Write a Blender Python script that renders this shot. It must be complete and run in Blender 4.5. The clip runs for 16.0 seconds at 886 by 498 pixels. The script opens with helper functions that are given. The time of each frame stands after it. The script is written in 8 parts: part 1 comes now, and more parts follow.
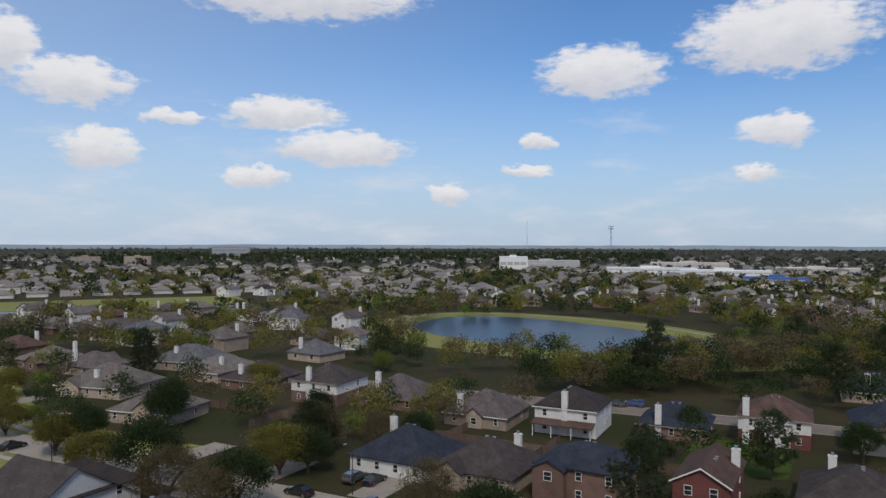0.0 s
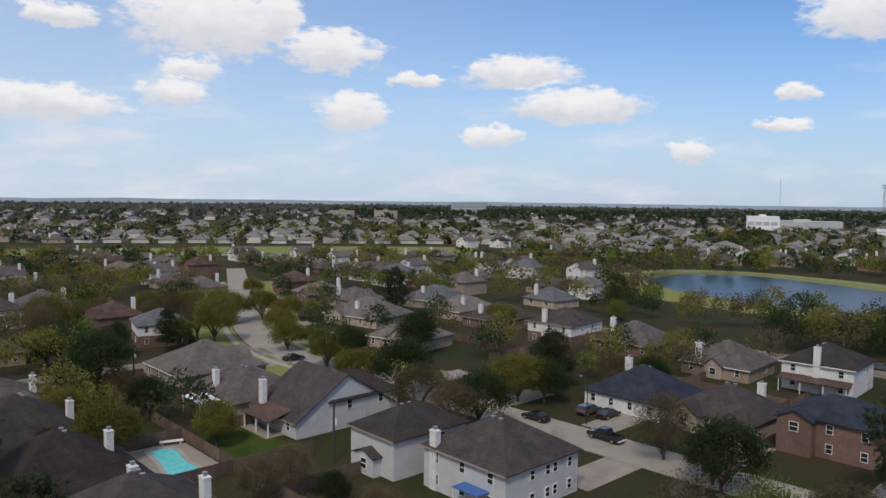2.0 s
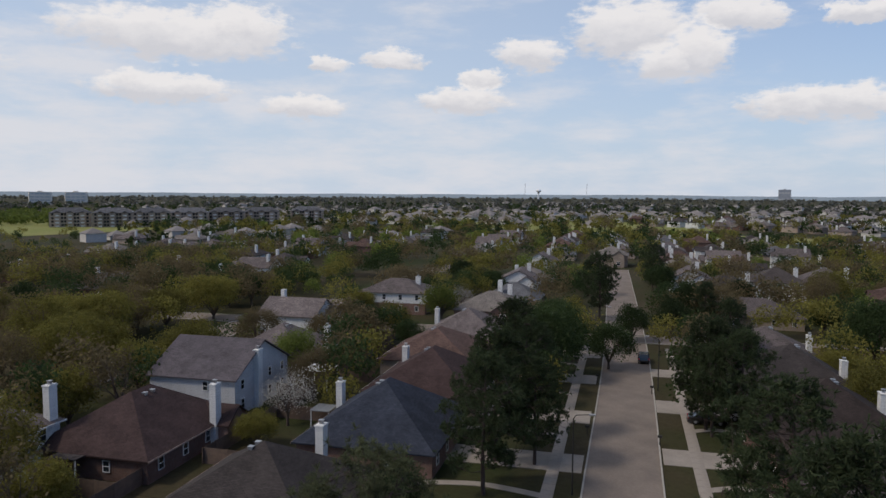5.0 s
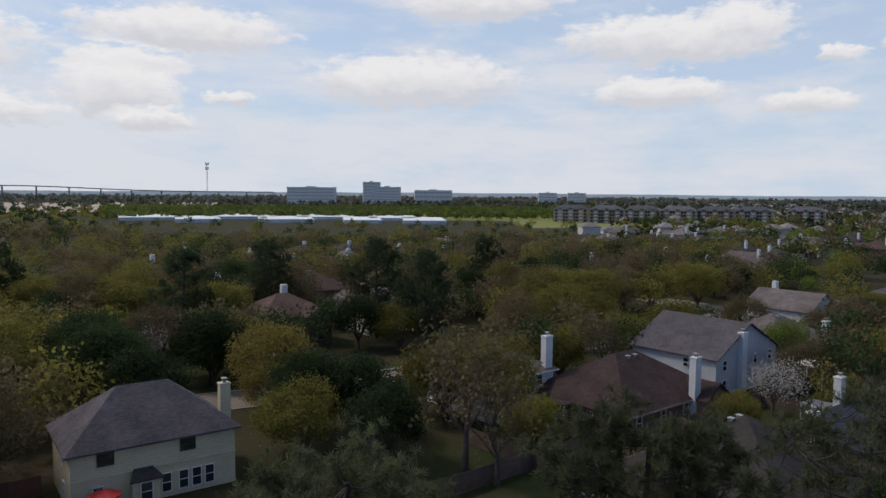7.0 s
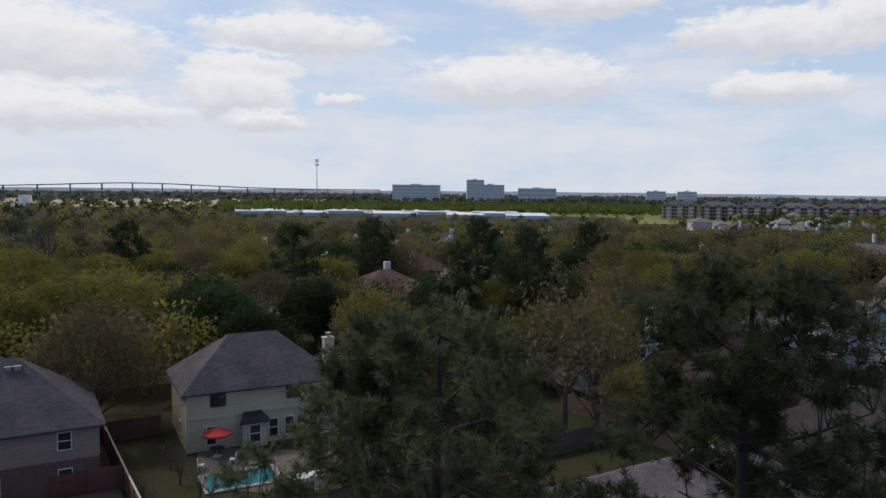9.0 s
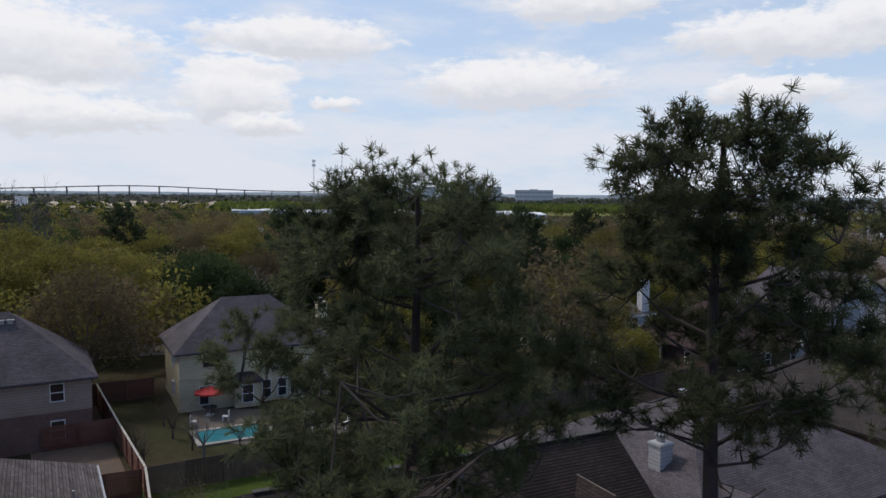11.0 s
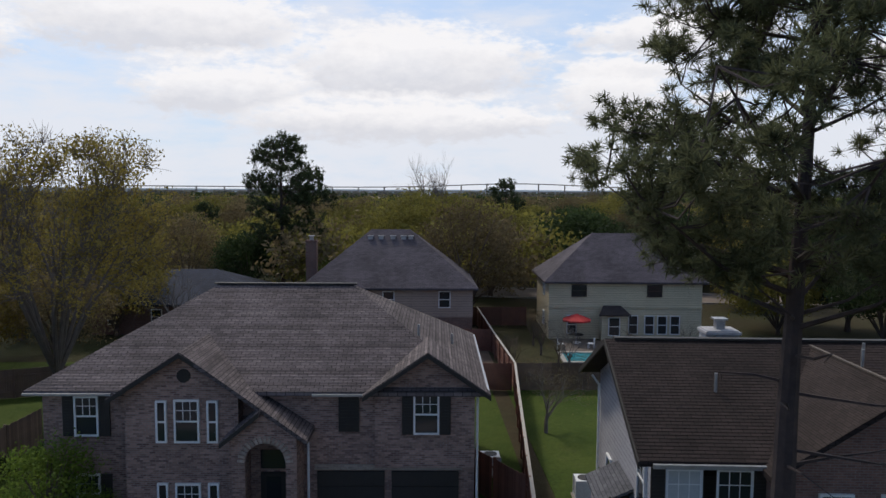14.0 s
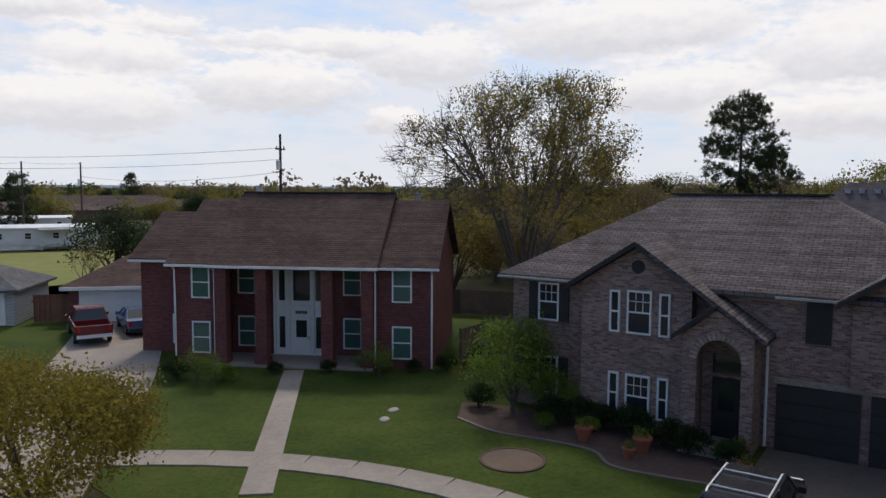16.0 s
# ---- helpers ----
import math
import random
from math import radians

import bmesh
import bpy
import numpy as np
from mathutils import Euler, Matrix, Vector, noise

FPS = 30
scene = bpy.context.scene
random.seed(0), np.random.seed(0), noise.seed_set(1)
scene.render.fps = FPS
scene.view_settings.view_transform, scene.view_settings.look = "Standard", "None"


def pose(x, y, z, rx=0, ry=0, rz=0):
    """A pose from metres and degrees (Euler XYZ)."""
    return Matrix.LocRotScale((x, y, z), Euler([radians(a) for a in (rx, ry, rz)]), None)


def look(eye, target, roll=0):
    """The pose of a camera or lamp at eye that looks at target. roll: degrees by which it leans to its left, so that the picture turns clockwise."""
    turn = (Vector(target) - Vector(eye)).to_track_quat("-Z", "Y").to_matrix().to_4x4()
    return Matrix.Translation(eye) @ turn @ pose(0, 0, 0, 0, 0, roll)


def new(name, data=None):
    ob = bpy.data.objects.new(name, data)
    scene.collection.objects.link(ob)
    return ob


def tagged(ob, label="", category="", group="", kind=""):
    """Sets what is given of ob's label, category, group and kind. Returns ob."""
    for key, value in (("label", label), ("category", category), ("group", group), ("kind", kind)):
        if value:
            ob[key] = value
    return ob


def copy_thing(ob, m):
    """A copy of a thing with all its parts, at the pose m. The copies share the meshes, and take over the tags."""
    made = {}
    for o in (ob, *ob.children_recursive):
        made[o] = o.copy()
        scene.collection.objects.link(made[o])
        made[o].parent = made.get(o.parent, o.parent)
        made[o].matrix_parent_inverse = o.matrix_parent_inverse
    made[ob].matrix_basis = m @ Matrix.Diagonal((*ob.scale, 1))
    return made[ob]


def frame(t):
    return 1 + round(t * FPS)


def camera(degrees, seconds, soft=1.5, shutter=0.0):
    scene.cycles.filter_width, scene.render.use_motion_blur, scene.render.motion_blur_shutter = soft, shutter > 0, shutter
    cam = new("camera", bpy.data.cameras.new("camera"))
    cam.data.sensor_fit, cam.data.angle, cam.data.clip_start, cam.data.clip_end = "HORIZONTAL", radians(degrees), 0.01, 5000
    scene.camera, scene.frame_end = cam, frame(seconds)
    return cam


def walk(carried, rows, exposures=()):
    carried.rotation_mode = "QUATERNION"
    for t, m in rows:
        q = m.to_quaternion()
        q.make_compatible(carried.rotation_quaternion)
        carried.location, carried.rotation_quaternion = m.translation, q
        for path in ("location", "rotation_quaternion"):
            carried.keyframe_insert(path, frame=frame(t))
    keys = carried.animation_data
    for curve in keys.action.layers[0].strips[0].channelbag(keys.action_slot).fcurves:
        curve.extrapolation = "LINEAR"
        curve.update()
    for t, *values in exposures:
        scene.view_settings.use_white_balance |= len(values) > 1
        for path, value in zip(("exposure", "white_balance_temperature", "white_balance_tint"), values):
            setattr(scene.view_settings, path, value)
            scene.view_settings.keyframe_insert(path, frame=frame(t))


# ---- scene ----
cam = camera(62.48, 16.0)


def aim(x, y, z, heading, pitch, lean):
    """A pose with the heading to the left of +y, the pitch and the lean, in degrees."""
    return pose(x, y, z, 90 + pitch, 0, heading) @ pose(0, 0, 0, 0, 0, lean)


PATH = [
    (0, aim(-0.00, 0.00, 38.57, -25.00, -0.62, 0.12)),
    (0.5, aim(-0.78, -1.25, 37.97, -24.99, -2.38, 0.10)),
    (1, aim(-1.52, -2.35, 37.28, -21.45, -3.78, 0.15)),
    (1.5, aim(-2.06, -3.12, 36.40, -15.87, -3.86, 0.40)),
    (2, aim(-2.10, -3.58, 35.43, -6.90, -3.96, 0.65)),
    (2.5, aim(-1.91, -3.86, 34.40, 2.76, -4.06, 0.72)),
    (3, aim(-1.85, -3.97, 33.32, 12.08, -4.11, 0.71)),
    (3.5, aim(-1.78, -4.02, 32.30, 21.40, -4.19, 0.81)),
    (4, aim(-1.56, -4.06, 31.35, 30.82, -4.25, 0.60)),
    (4.2, aim(-1.52, -4.05, 30.97, 34.63, -4.28, 0.60)),
    (4.5, aim(-1.51, -4.02, 30.40, 40.33, -4.33, 0.53)),
    (5, aim(-1.61, -3.90, 29.47, 49.82, -4.45, 0.34)),
    (5.5, aim(-1.78, -3.77, 28.54, 59.27, -4.55, 0.24)),
    (6, aim(-1.94, -3.71, 27.62, 68.71, -4.59, 0.25)),
    (6.3, aim(-1.98, -3.73, 27.07, 74.36, -4.56, 0.29)),
    (6.5, aim(-1.99, -3.77, 26.70, 78.12, -4.52, 0.31)),
    (7, aim(-1.99, -3.83, 25.77, 86.76, -4.47, 0.42)),
    (7.5, aim(-1.97, -3.69, 24.85, 94.40, -4.51, 0.42)),
    (8, aim(-1.92, -3.67, 23.93, 94.83, -4.48, 0.48)),
    (8.5, aim(-1.84, -3.67, 23.00, 94.77, -4.49, 0.52)),
    (8.7, aim(-1.80, -3.64, 22.64, 94.80, -4.54, 0.59)),
    (9, aim(-1.70, -3.57, 22.09, 94.83, -4.57, 0.60)),
    (9.5, aim(-1.52, -3.40, 21.19, 94.83, -4.55, 0.56)),
    (10, aim(-1.33, -3.22, 20.28, 94.79, -4.46, 0.59)),
    (10.5, aim(-1.18, -3.07, 19.37, 94.72, -4.36, 0.67)),
    (10.8, aim(-1.12, -3.01, 18.81, 94.67, -4.31, 0.62)),
    (11, aim(-1.10, -3.00, 18.44, 94.63, -4.29, 0.48)),
    (11.5, aim(-1.16, -2.97, 17.56, 95.01, -4.40, 0.41)),
    (12, aim(-1.17, -2.84, 16.64, 99.75, -4.44, 0.44)),
    (12.5, aim(-1.24, -2.96, 15.61, 105.65, -4.33, 0.47)),
    (13, aim(-1.54, -3.12, 14.57, 111.58, -4.37, 0.58)),
    (13.5, aim(-1.55, -3.01, 13.71, 117.46, -4.46, 0.57)),
    (14, aim(-1.63, -3.02, 12.74, 123.25, -4.55, 0.32)),
    (14.5, aim(-1.70, -3.01, 11.78, 129.06, -4.63, 0.29)),
    (15, aim(-1.65, -3.03, 10.79, 134.87, -4.67, 0.23)),
    (15.5, aim(-1.53, -3.12, 9.82, 144.34, -4.70, 0.30)),
    (16, aim(-1.52, -3.34, 8.83, 157.54, -4.69, 0.24)),
]
SUN_HEADING, SUN_HEIGHT = 158.0, 50.0
EXPOSURES = [(0.0, -0.1, 6450, 11), (0.6, -0.12, 6450, 11), (1.5, 0.06, 6500, 11), (2.5, 0.02, 6600, 12), (4.0, -0.08, 6650, 12), (7.5, -0.05, 6500, 11), (11.0, 0.05, 6400, 11), (12.5, 0.12, 6400, 11), (16.0, 0.1, 6650, 12)]
walk(cam, PATH, EXPOSURES)

# ---- sky, sun ----
world = bpy.data.worlds.new("sky")
world.use_nodes = True
scene.world = world
wn, wl = world.node_tree.nodes, world.node_tree.links
wn.clear()


def wmath(op, a, b=0.0, c=0.0, clamp=False):
    n = wn.new("ShaderNodeMath")
    n.operation, n.use_clamp = op, clamp
    for i, v in enumerate((a, b, c)):
        if isinstance(v, (int, float)):
            n.inputs[i].default_value = v
        else:
            wl.new(v, n.inputs[i])
    return n.outputs[0]


def wvec(op, a, b=(0, 0, 0)):
    n = wn.new("ShaderNodeVectorMath")
    n.operation = op
    for i, v in enumerate((a, b)):
        if isinstance(v, tuple):
            n.inputs[i].default_value = v
        else:
            wl.new(v, n.inputs[i])
    return n


coord = wn.new("ShaderNodeTexCoord").outputs["Generated"]
split = wn.new("ShaderNodeSeparateXYZ")
wl.new(coord, split.inputs[0])
sx, sy, sz = split.outputs
# heading in degrees to the left of +y, from -150 to 210, and height over the horizon in degrees
turned = wmath("ARCTAN2", wmath("SUBTRACT", wmath("MULTIPLY", sx, -0.866), wmath("MULTIPLY", sy, 0.5)),
               wmath("ADD", wmath("MULTIPLY", sy, 0.866), wmath("MULTIPLY", sx, -0.5)))
heading = wmath("ADD", wmath("MULTIPLY", turned, 57.29578), 30.0)
height = wmath("MULTIPLY", wmath("ARCSINE", sz), 57.29578)
place = wn.new("ShaderNodeCombineXYZ")
wl.new(heading, place.inputs[0])
wl.new(height, place.inputs[1])
# the edges of the clouds are torn by noise in heading and height
ruffle = wn.new("ShaderNodeTexNoise")
ruffle.inputs["Scale"].default_value, ruffle.inputs["Detail"].default_value = 0.5, 9.0
ruffle.inputs["Roughness"].default_value = 0.62
wl.new(wvec("MULTIPLY", place.outputs[0], (1.0, 1.7, 1.0)).outputs[0], ruffle.inputs["Vector"])
shift = wvec("MULTIPLY", wvec("SUBTRACT", ruffle.outputs["Color"], (0.5, 0.5, 0.5)).outputs[0], (3.4, 1.9, 0.0))
torn = wvec("ADD", place.outputs[0], shift.outputs[0]).outputs[0]
cover, lit = None, None


def cloud(az, el, wide, tall):
    """One cumulus: the middle's heading and height, half its width and half its height, in degrees; flat below, domed above."""
    global cover, lit
    off = wvec("MULTIPLY", wvec("SUBTRACT", torn, (az, el, 0.0)).outputs[0], (1.0 / wide, 1.0 / tall, 0.0)).outputs[0]
    body = wmath("SUBTRACT", 1.0, wvec("DOT_PRODUCT", off, off).outputs["Value"])
    top = wmath("ADD", body, wvec("DOT_PRODUCT", off, (0.0, 0.9, 0.0)).outputs["Value"])
    cover = body if cover is None else wmath("MAXIMUM", cover, body)
    lit = top if lit is None else wmath("MAXIMUM", lit, top)


cloud(5.9, 13.1, 2.2, 2.1)
cloud(1.7, 11.0, 3.9, 1.7)
cloud(-14.1, 18.3, 9.3, 2.0)
cloud(-12.6, 9.6, 4.7, 1.3)
cloud(-17.2, 7.1, 5.2, 1.4)
cloud(-4.8, 9.0, 2.4, 0.6)
cloud(0.2, 6.4, 2.7, 1.5)
cloud(-10.4, 4.9, 2.5, 0.8)
cloud(-37.1, 12.7, 4.8, 2.1)
cloud(-49.7, 14.5, 6.7, 2.7)
cloud(-49.4, 8.0, 2.6, 1.2)
cloud(-32.4, 7.6, 1.6, 0.7)
cloud(-31.4, 5.5, 2.2, 0.5)
cloud(-25.4, 3.7, 1.5, 0.9)
cloud(-48.1, 5.0, 1.7, 0.7)
cloud(10.5, 12.7, 6.5, 2.9)
cloud(20.2, 12.2, 2.5, 0.8)
cloud(27.1, 12.5, 2.2, 1.2)
cloud(31.1, 10.2, 2.6, 2.0)
cloud(12.2, 9.1, 2.3, 0.8)
cloud(13.5, 7.4, 2.5, 1.0)
cloud(22.4, 6.3, 6.1, 1.3)
cloud(0.0, 7.1, 2.1, 1.0)
cloud(35.7, 12.0, 4.6, 2.5)
cloud(33.0, 9.5, 2.8, 1.3)
cloud(28.6, 12.8, 3.3, 1.4)
cloud(21.5, 12.2, 1.8, 0.8)
cloud(43.3, 10.4, 2.8, 1.2)
cloud(53.7, 10.0, 2.6, 0.8)
cloud(58.8, 9.6, 1.5, 0.6)
cloud(46.9, 8.4, 2.1, 0.9)
cloud(65.1, 11.8, 3.6, 2.0)
cloud(48.4, 7.0, 3.8, 1.1)
cloud(60.6, 6.4, 3.1, 1.0)
cloud(69.3, 11.1, 7.7, 1.8)
cloud(70.6, 7.4, 4.4, 1.0)
cloud(53.8, 9.8, 2.2, 0.6)
cloud(59.0, 9.4, 1.5, 0.6)
cloud(106.2, 11.4, 7.9, 1.7)
cloud(110.2, 8.8, 4.5, 1.2)
cloud(88.9, 8.4, 8.5, 2.2)
cloud(70.4, 11.3, 7.8, 1.9)
cloud(70.6, 7.4, 5.4, 1.2)
cloud(84.2, 14.1, 6.6, 1.5)
cloud(102.9, 6.7, 2.0, 0.6)
cloud(108.4, 5.0, 3.4, 0.8)
cloud(126.1, 9.6, 11.1, 3.5)
cloud(110.5, 7.1, 4.4, 2.6)
cloud(119.9, 5.3, 6.1, 1.0)
cloud(143.5, 12.0, 11.7, 2.9)
cloud(139.5, 7.3, 7.2, 2.2)
cloud(157.4, 9.9, 4.6, 2.5)
cloud(126.7, 5.3, 13.3, 1.7)
cloud(125.8, 10.0, 11.2, 2.3)
cloud(170.5, 7.6, 7.7, 2.2)
cloud(164.5, 10.7, 12.3, 1.3)
cloud(181.7, 9.1, 5.8, 2.2)
cloud(178.9, 11.4, 4.0, 1.1)
cloud(185.9, 12.2, 5.1, 1.4)
cloud(152.2, 14.1, 4.5, 1.4)
cloud(183.6, 5.8, 7.7, 2.4)
cloud(158.6, 9.9, 6.1, 2.1)
cloud(161.0, 5.2, 2.8, 1.2)

sky = wn.new("ShaderNodeTexSky")
sky.sky_type, sky.sun_disc = "NISHITA", False
sky.sun_elevation, sky.sun_rotation = radians(SUN_HEIGHT), radians(-SUN_HEADING)
sky.air_density, sky.dust_density, sky.ozone_density = 1.0, 0.5, 3.0
mask = wn.new("ShaderNodeMapRange")
mask.interpolation_type = "SMOOTHSTEP"
mask.inputs["From Min"].default_value, mask.inputs["From Max"].default_value = -0.25, 0.6
# fine billows eat into the edges
fine = wn.new("ShaderNodeTexNoise")
fine.inputs["Scale"].default_value, fine.inputs["Detail"].default_value, fine.inputs["Roughness"].default_value = 0.9, 5.0, 0.6
wl.new(wvec("MULTIPLY", place.outputs[0], (0.8, 1.9, 1.0)).outputs[0], fine.inputs["Vector"])
ragged = wmath("ADD", cover, wmath("MULTIPLY", wmath("SUBTRACT", fine.outputs["Fac"], 0.5), 1.9))
wl.new(ragged, mask.inputs["Value"])
mask.inputs["To Max"].default_value = 0.93
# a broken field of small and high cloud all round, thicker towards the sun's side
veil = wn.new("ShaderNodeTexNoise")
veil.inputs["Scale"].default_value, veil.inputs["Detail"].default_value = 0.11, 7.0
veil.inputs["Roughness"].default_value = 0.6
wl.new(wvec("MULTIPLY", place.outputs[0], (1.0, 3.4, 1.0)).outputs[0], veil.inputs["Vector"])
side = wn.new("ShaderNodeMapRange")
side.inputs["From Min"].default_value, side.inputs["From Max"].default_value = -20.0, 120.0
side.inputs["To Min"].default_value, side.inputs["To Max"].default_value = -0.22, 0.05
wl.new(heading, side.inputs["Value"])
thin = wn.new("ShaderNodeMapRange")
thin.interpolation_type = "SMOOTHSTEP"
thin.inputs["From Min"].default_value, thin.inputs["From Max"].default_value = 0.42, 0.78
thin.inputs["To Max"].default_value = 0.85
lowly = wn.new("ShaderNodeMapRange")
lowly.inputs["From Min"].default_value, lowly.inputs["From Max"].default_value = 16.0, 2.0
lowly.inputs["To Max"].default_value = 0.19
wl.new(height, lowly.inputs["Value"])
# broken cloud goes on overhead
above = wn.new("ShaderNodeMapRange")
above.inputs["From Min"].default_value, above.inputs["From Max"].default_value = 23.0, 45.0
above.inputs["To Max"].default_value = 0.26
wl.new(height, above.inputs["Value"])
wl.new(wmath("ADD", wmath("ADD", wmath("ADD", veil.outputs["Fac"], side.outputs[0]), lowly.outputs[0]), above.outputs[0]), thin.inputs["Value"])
# the pale band of haze over the horizon
haze = wn.new("ShaderNodeMapRange")
haze.interpolation_type = "SMOOTHSTEP"
haze.inputs["From Min"].default_value, haze.inputs["From Max"].default_value = 15.0, -3.0
haze.inputs["To Max"].default_value = 0.9
wl.new(height, haze.inputs["Value"])


def wmix(fac, a, b):
    n = wn.new("ShaderNodeMix")
    n.data_type = "RGBA"
    for k, v in ((0, fac), (6, a), (7, b)):
        if isinstance(v, (int, float, tuple)):
            n.inputs[k].default_value = v
        else:
            wl.new(v, n.inputs[k])
    return n.outputs[2]


SKY = 0.10
clear = wn.new("ShaderNodeMix")
clear.data_type, clear.blend_type = "RGBA", "MULTIPLY"
clear.inputs[0].default_value = 1.0
wl.new(sky.outputs[0], clear.inputs[6])
clear.inputs[7].default_value = (0.72, 1.0, 1.28, 1)
air = wmix(haze.outputs[0], clear.outputs[2], (4.9, 5.9, 7.4, 1))
# the blue pales towards the sun's side
pale = wn.new("ShaderNodeMapRange")
pale.inputs["From Min"].default_value, pale.inputs["From Max"].default_value = -36.0, 55.0
pale.inputs["To Max"].default_value = 0.68
wl.new(heading, pale.inputs["Value"])
air = wmix(pale.outputs[0], air, (6.0, 7.0, 8.2, 1))
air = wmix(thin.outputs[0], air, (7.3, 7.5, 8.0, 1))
puff = wn.new("ShaderNodeMapRange")
puff.inputs["From Min"].default_value, puff.inputs["From Max"].default_value = -0.45, 0.35
wl.new(wmath("ADD", wmath("SUBTRACT", lit, cover), wmath("MULTIPLY", wmath("SUBTRACT", ruffle.outputs["Fac"], 0.5), 0.9)), puff.inputs["Value"])
white = wmix(puff.outputs[0], (6.5, 6.6, 7.0, 1), (8.7, 8.6, 8.6, 1))
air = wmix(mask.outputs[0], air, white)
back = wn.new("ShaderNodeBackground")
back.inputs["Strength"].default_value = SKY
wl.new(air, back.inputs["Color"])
wl.new(back.outputs[0], wn.new("ShaderNodeOutputWorld").inputs["Surface"])

sun = new("sun", bpy.data.lights.new("sun", "SUN"))
sun.data.energy, sun.data.angle, sun.data.color = 1.9, radians(8), (1.0, 0.93, 0.82)
a, e = radians(SUN_HEADING), radians(SUN_HEIGHT)
sun.matrix_world = look((-math.sin(a) * math.cos(e) * 90, math.cos(a) * math.cos(e) * 90, math.sin(e) * 90), (0, 0, 0))


# ---- materials ----
def material(name, rough=0.8, metal=0.0, spec=0.5):
    m = bpy.data.materials.new(name)
    m.use_nodes = True
    b = m.node_tree.nodes["Principled BSDF"]
    b.inputs["Roughness"].default_value, b.inputs["Metallic"].default_value = rough, metal
    b.inputs["Specular IOR Level"].default_value = spec
    return m, m.node_tree.nodes, m.node_tree.links, b


def ramp(nodes, links, value, stops):
    r = nodes.new("ShaderNodeValToRGB")
    while len(r.color_ramp.elements) < len(stops):
        r.color_ramp.elements.new(0.5)
    for el, (p, c) in zip(r.color_ramp.elements, stops):
        el.position, el.color = p, (*c, 1)
    links.new(value, r.inputs[0])
    return r.outputs[0]


def noise_of(nodes, links, vector, scale, detail=5.0, rough=0.6):
    n = nodes.new("ShaderNodeTexNoise")
    n.inputs["Scale"].default_value, n.inputs["Detail"].default_value, n.inputs["Roughness"].default_value = scale, detail, rough
    if vector is not None:
        links.new(vector, n.inputs["Vector"])
    return n.outputs["Fac"]


def mix(nodes, links, kind, fac, a, b):
    n = nodes.new("ShaderNodeMix")
    n.data_type, n.blend_type = "RGBA", kind
    for k, v in ((0, fac), (6, a), (7, b)):
        if isinstance(v, (int, float)):
            n.inputs[k].default_value = v
        elif isinstance(v, tuple):
            n.inputs[k].default_value = (*v, 1)
        else:
            links.new(v, n.inputs[k])
    return n.outputs[2]


def bump(nodes, links, b, value, strength, distance):
    n = nodes.new("ShaderNodeBump")
    n.inputs["Strength"].default_value, n.inputs["Distance"].default_value = strength, distance
    links.new(value, n.inputs["Height"])
    links.new(n.outputs[0], b.inputs["Normal"])


def random_tone(nodes, links, color, low, high):
    info = nodes.new("ShaderNodeObjectInfo")
    r = nodes.new("ShaderNodeMapRange")
    r.inputs["To Min"].default_value, r.inputs["To Max"].default_value = low, high
    links.new(info.outputs["Random"], r.inputs["Value"])
    comb = nodes.new("ShaderNodeCombineColor")
    for k in range(3):
        links.new(r.outputs[0], comb.inputs[k])
    return mix(nodes, links, "MULTIPLY", 1.0, color, comb.outputs[0])


def rough_mat(name, c1, c2, scale=1.0, rough=0.85, bumps=0.0, metal=0.0, tone=None, space="Object", spec=0.4):
    """A surface that varies between two colours at two scales."""
    m, n, l, b = material(name, rough, metal, spec)
    v = n.new("ShaderNodeTexCoord").outputs[space]
    big = noise_of(n, l, v, scale, 4)
    fine = noise_of(n, l, v, scale * 17, 4, 0.7)
    c = mix(n, l, "MIX", ramp(n, l, big, [(0.3, (0, 0, 0)), (0.7, (1, 1, 1))]), c1, c2)
    c = mix(n, l, "MULTIPLY", 0.5, c, ramp(n, l, fine, [(0.25, (0.55, 0.55, 0.55)), (0.75, (1.2, 1.2, 1.2))]))
    if tone:
        c = random_tone(n, l, c, *tone)
    l.new(c, b.inputs["Base Color"])
    if bumps:
        bump(n, l, b, fine, 0.5, bumps)
    return m


def coursed(name, c1, c2, joint, wide, tall, gap, rough=0.85, stain=0.35, depth=0.01, offset=0.5, tone=None):
    """Bricks, shingles or laps of real size, laid by the length and the height of the face."""
    m, n, l, b = material(name, rough, 0.0, 0.12)
    uvs = n.new("ShaderNodeUVMap").outputs[0]
    t = n.new("ShaderNodeTexBrick")
    t.offset, t.squash = offset, 1.0
    for k, v in (("Color1", (*c1, 1)), ("Color2", (*c2, 1)), ("Mortar", (*joint, 1)), ("Scale", 1.0), ("Mortar Size", gap),
                 ("Mortar Smooth", 0.2), ("Bias", 0.0), ("Brick Width", wide), ("Row Height", tall)):
        t.inputs[k].default_value = v
    l.new(uvs, t.inputs["Vector"])
    obj = n.new("ShaderNodeTexCoord").outputs["Object"]
    big = noise_of(n, l, obj, 0.45, 5, 0.65)
    fine = noise_of(n, l, uvs, 9.0, 4, 0.7)
    c = mix(n, l, "MULTIPLY", 1.0, t.outputs["Color"], ramp(n, l, big, [(0.3, (1 - stain,) * 3), (0.72, (1 + stain * 0.6,) * 3)]))
    c = mix(n, l, "MULTIPLY", 0.45, c, ramp(n, l, fine, [(0.25, (0.5,) * 3), (0.75, (1.3,) * 3)]))
    if tone:
        c = random_tone(n, l, c, *tone)
    l.new(c, b.inputs["Base Color"])
    bump(n, l, b, t.outputs["Fac"], -0.6, depth)
    return m


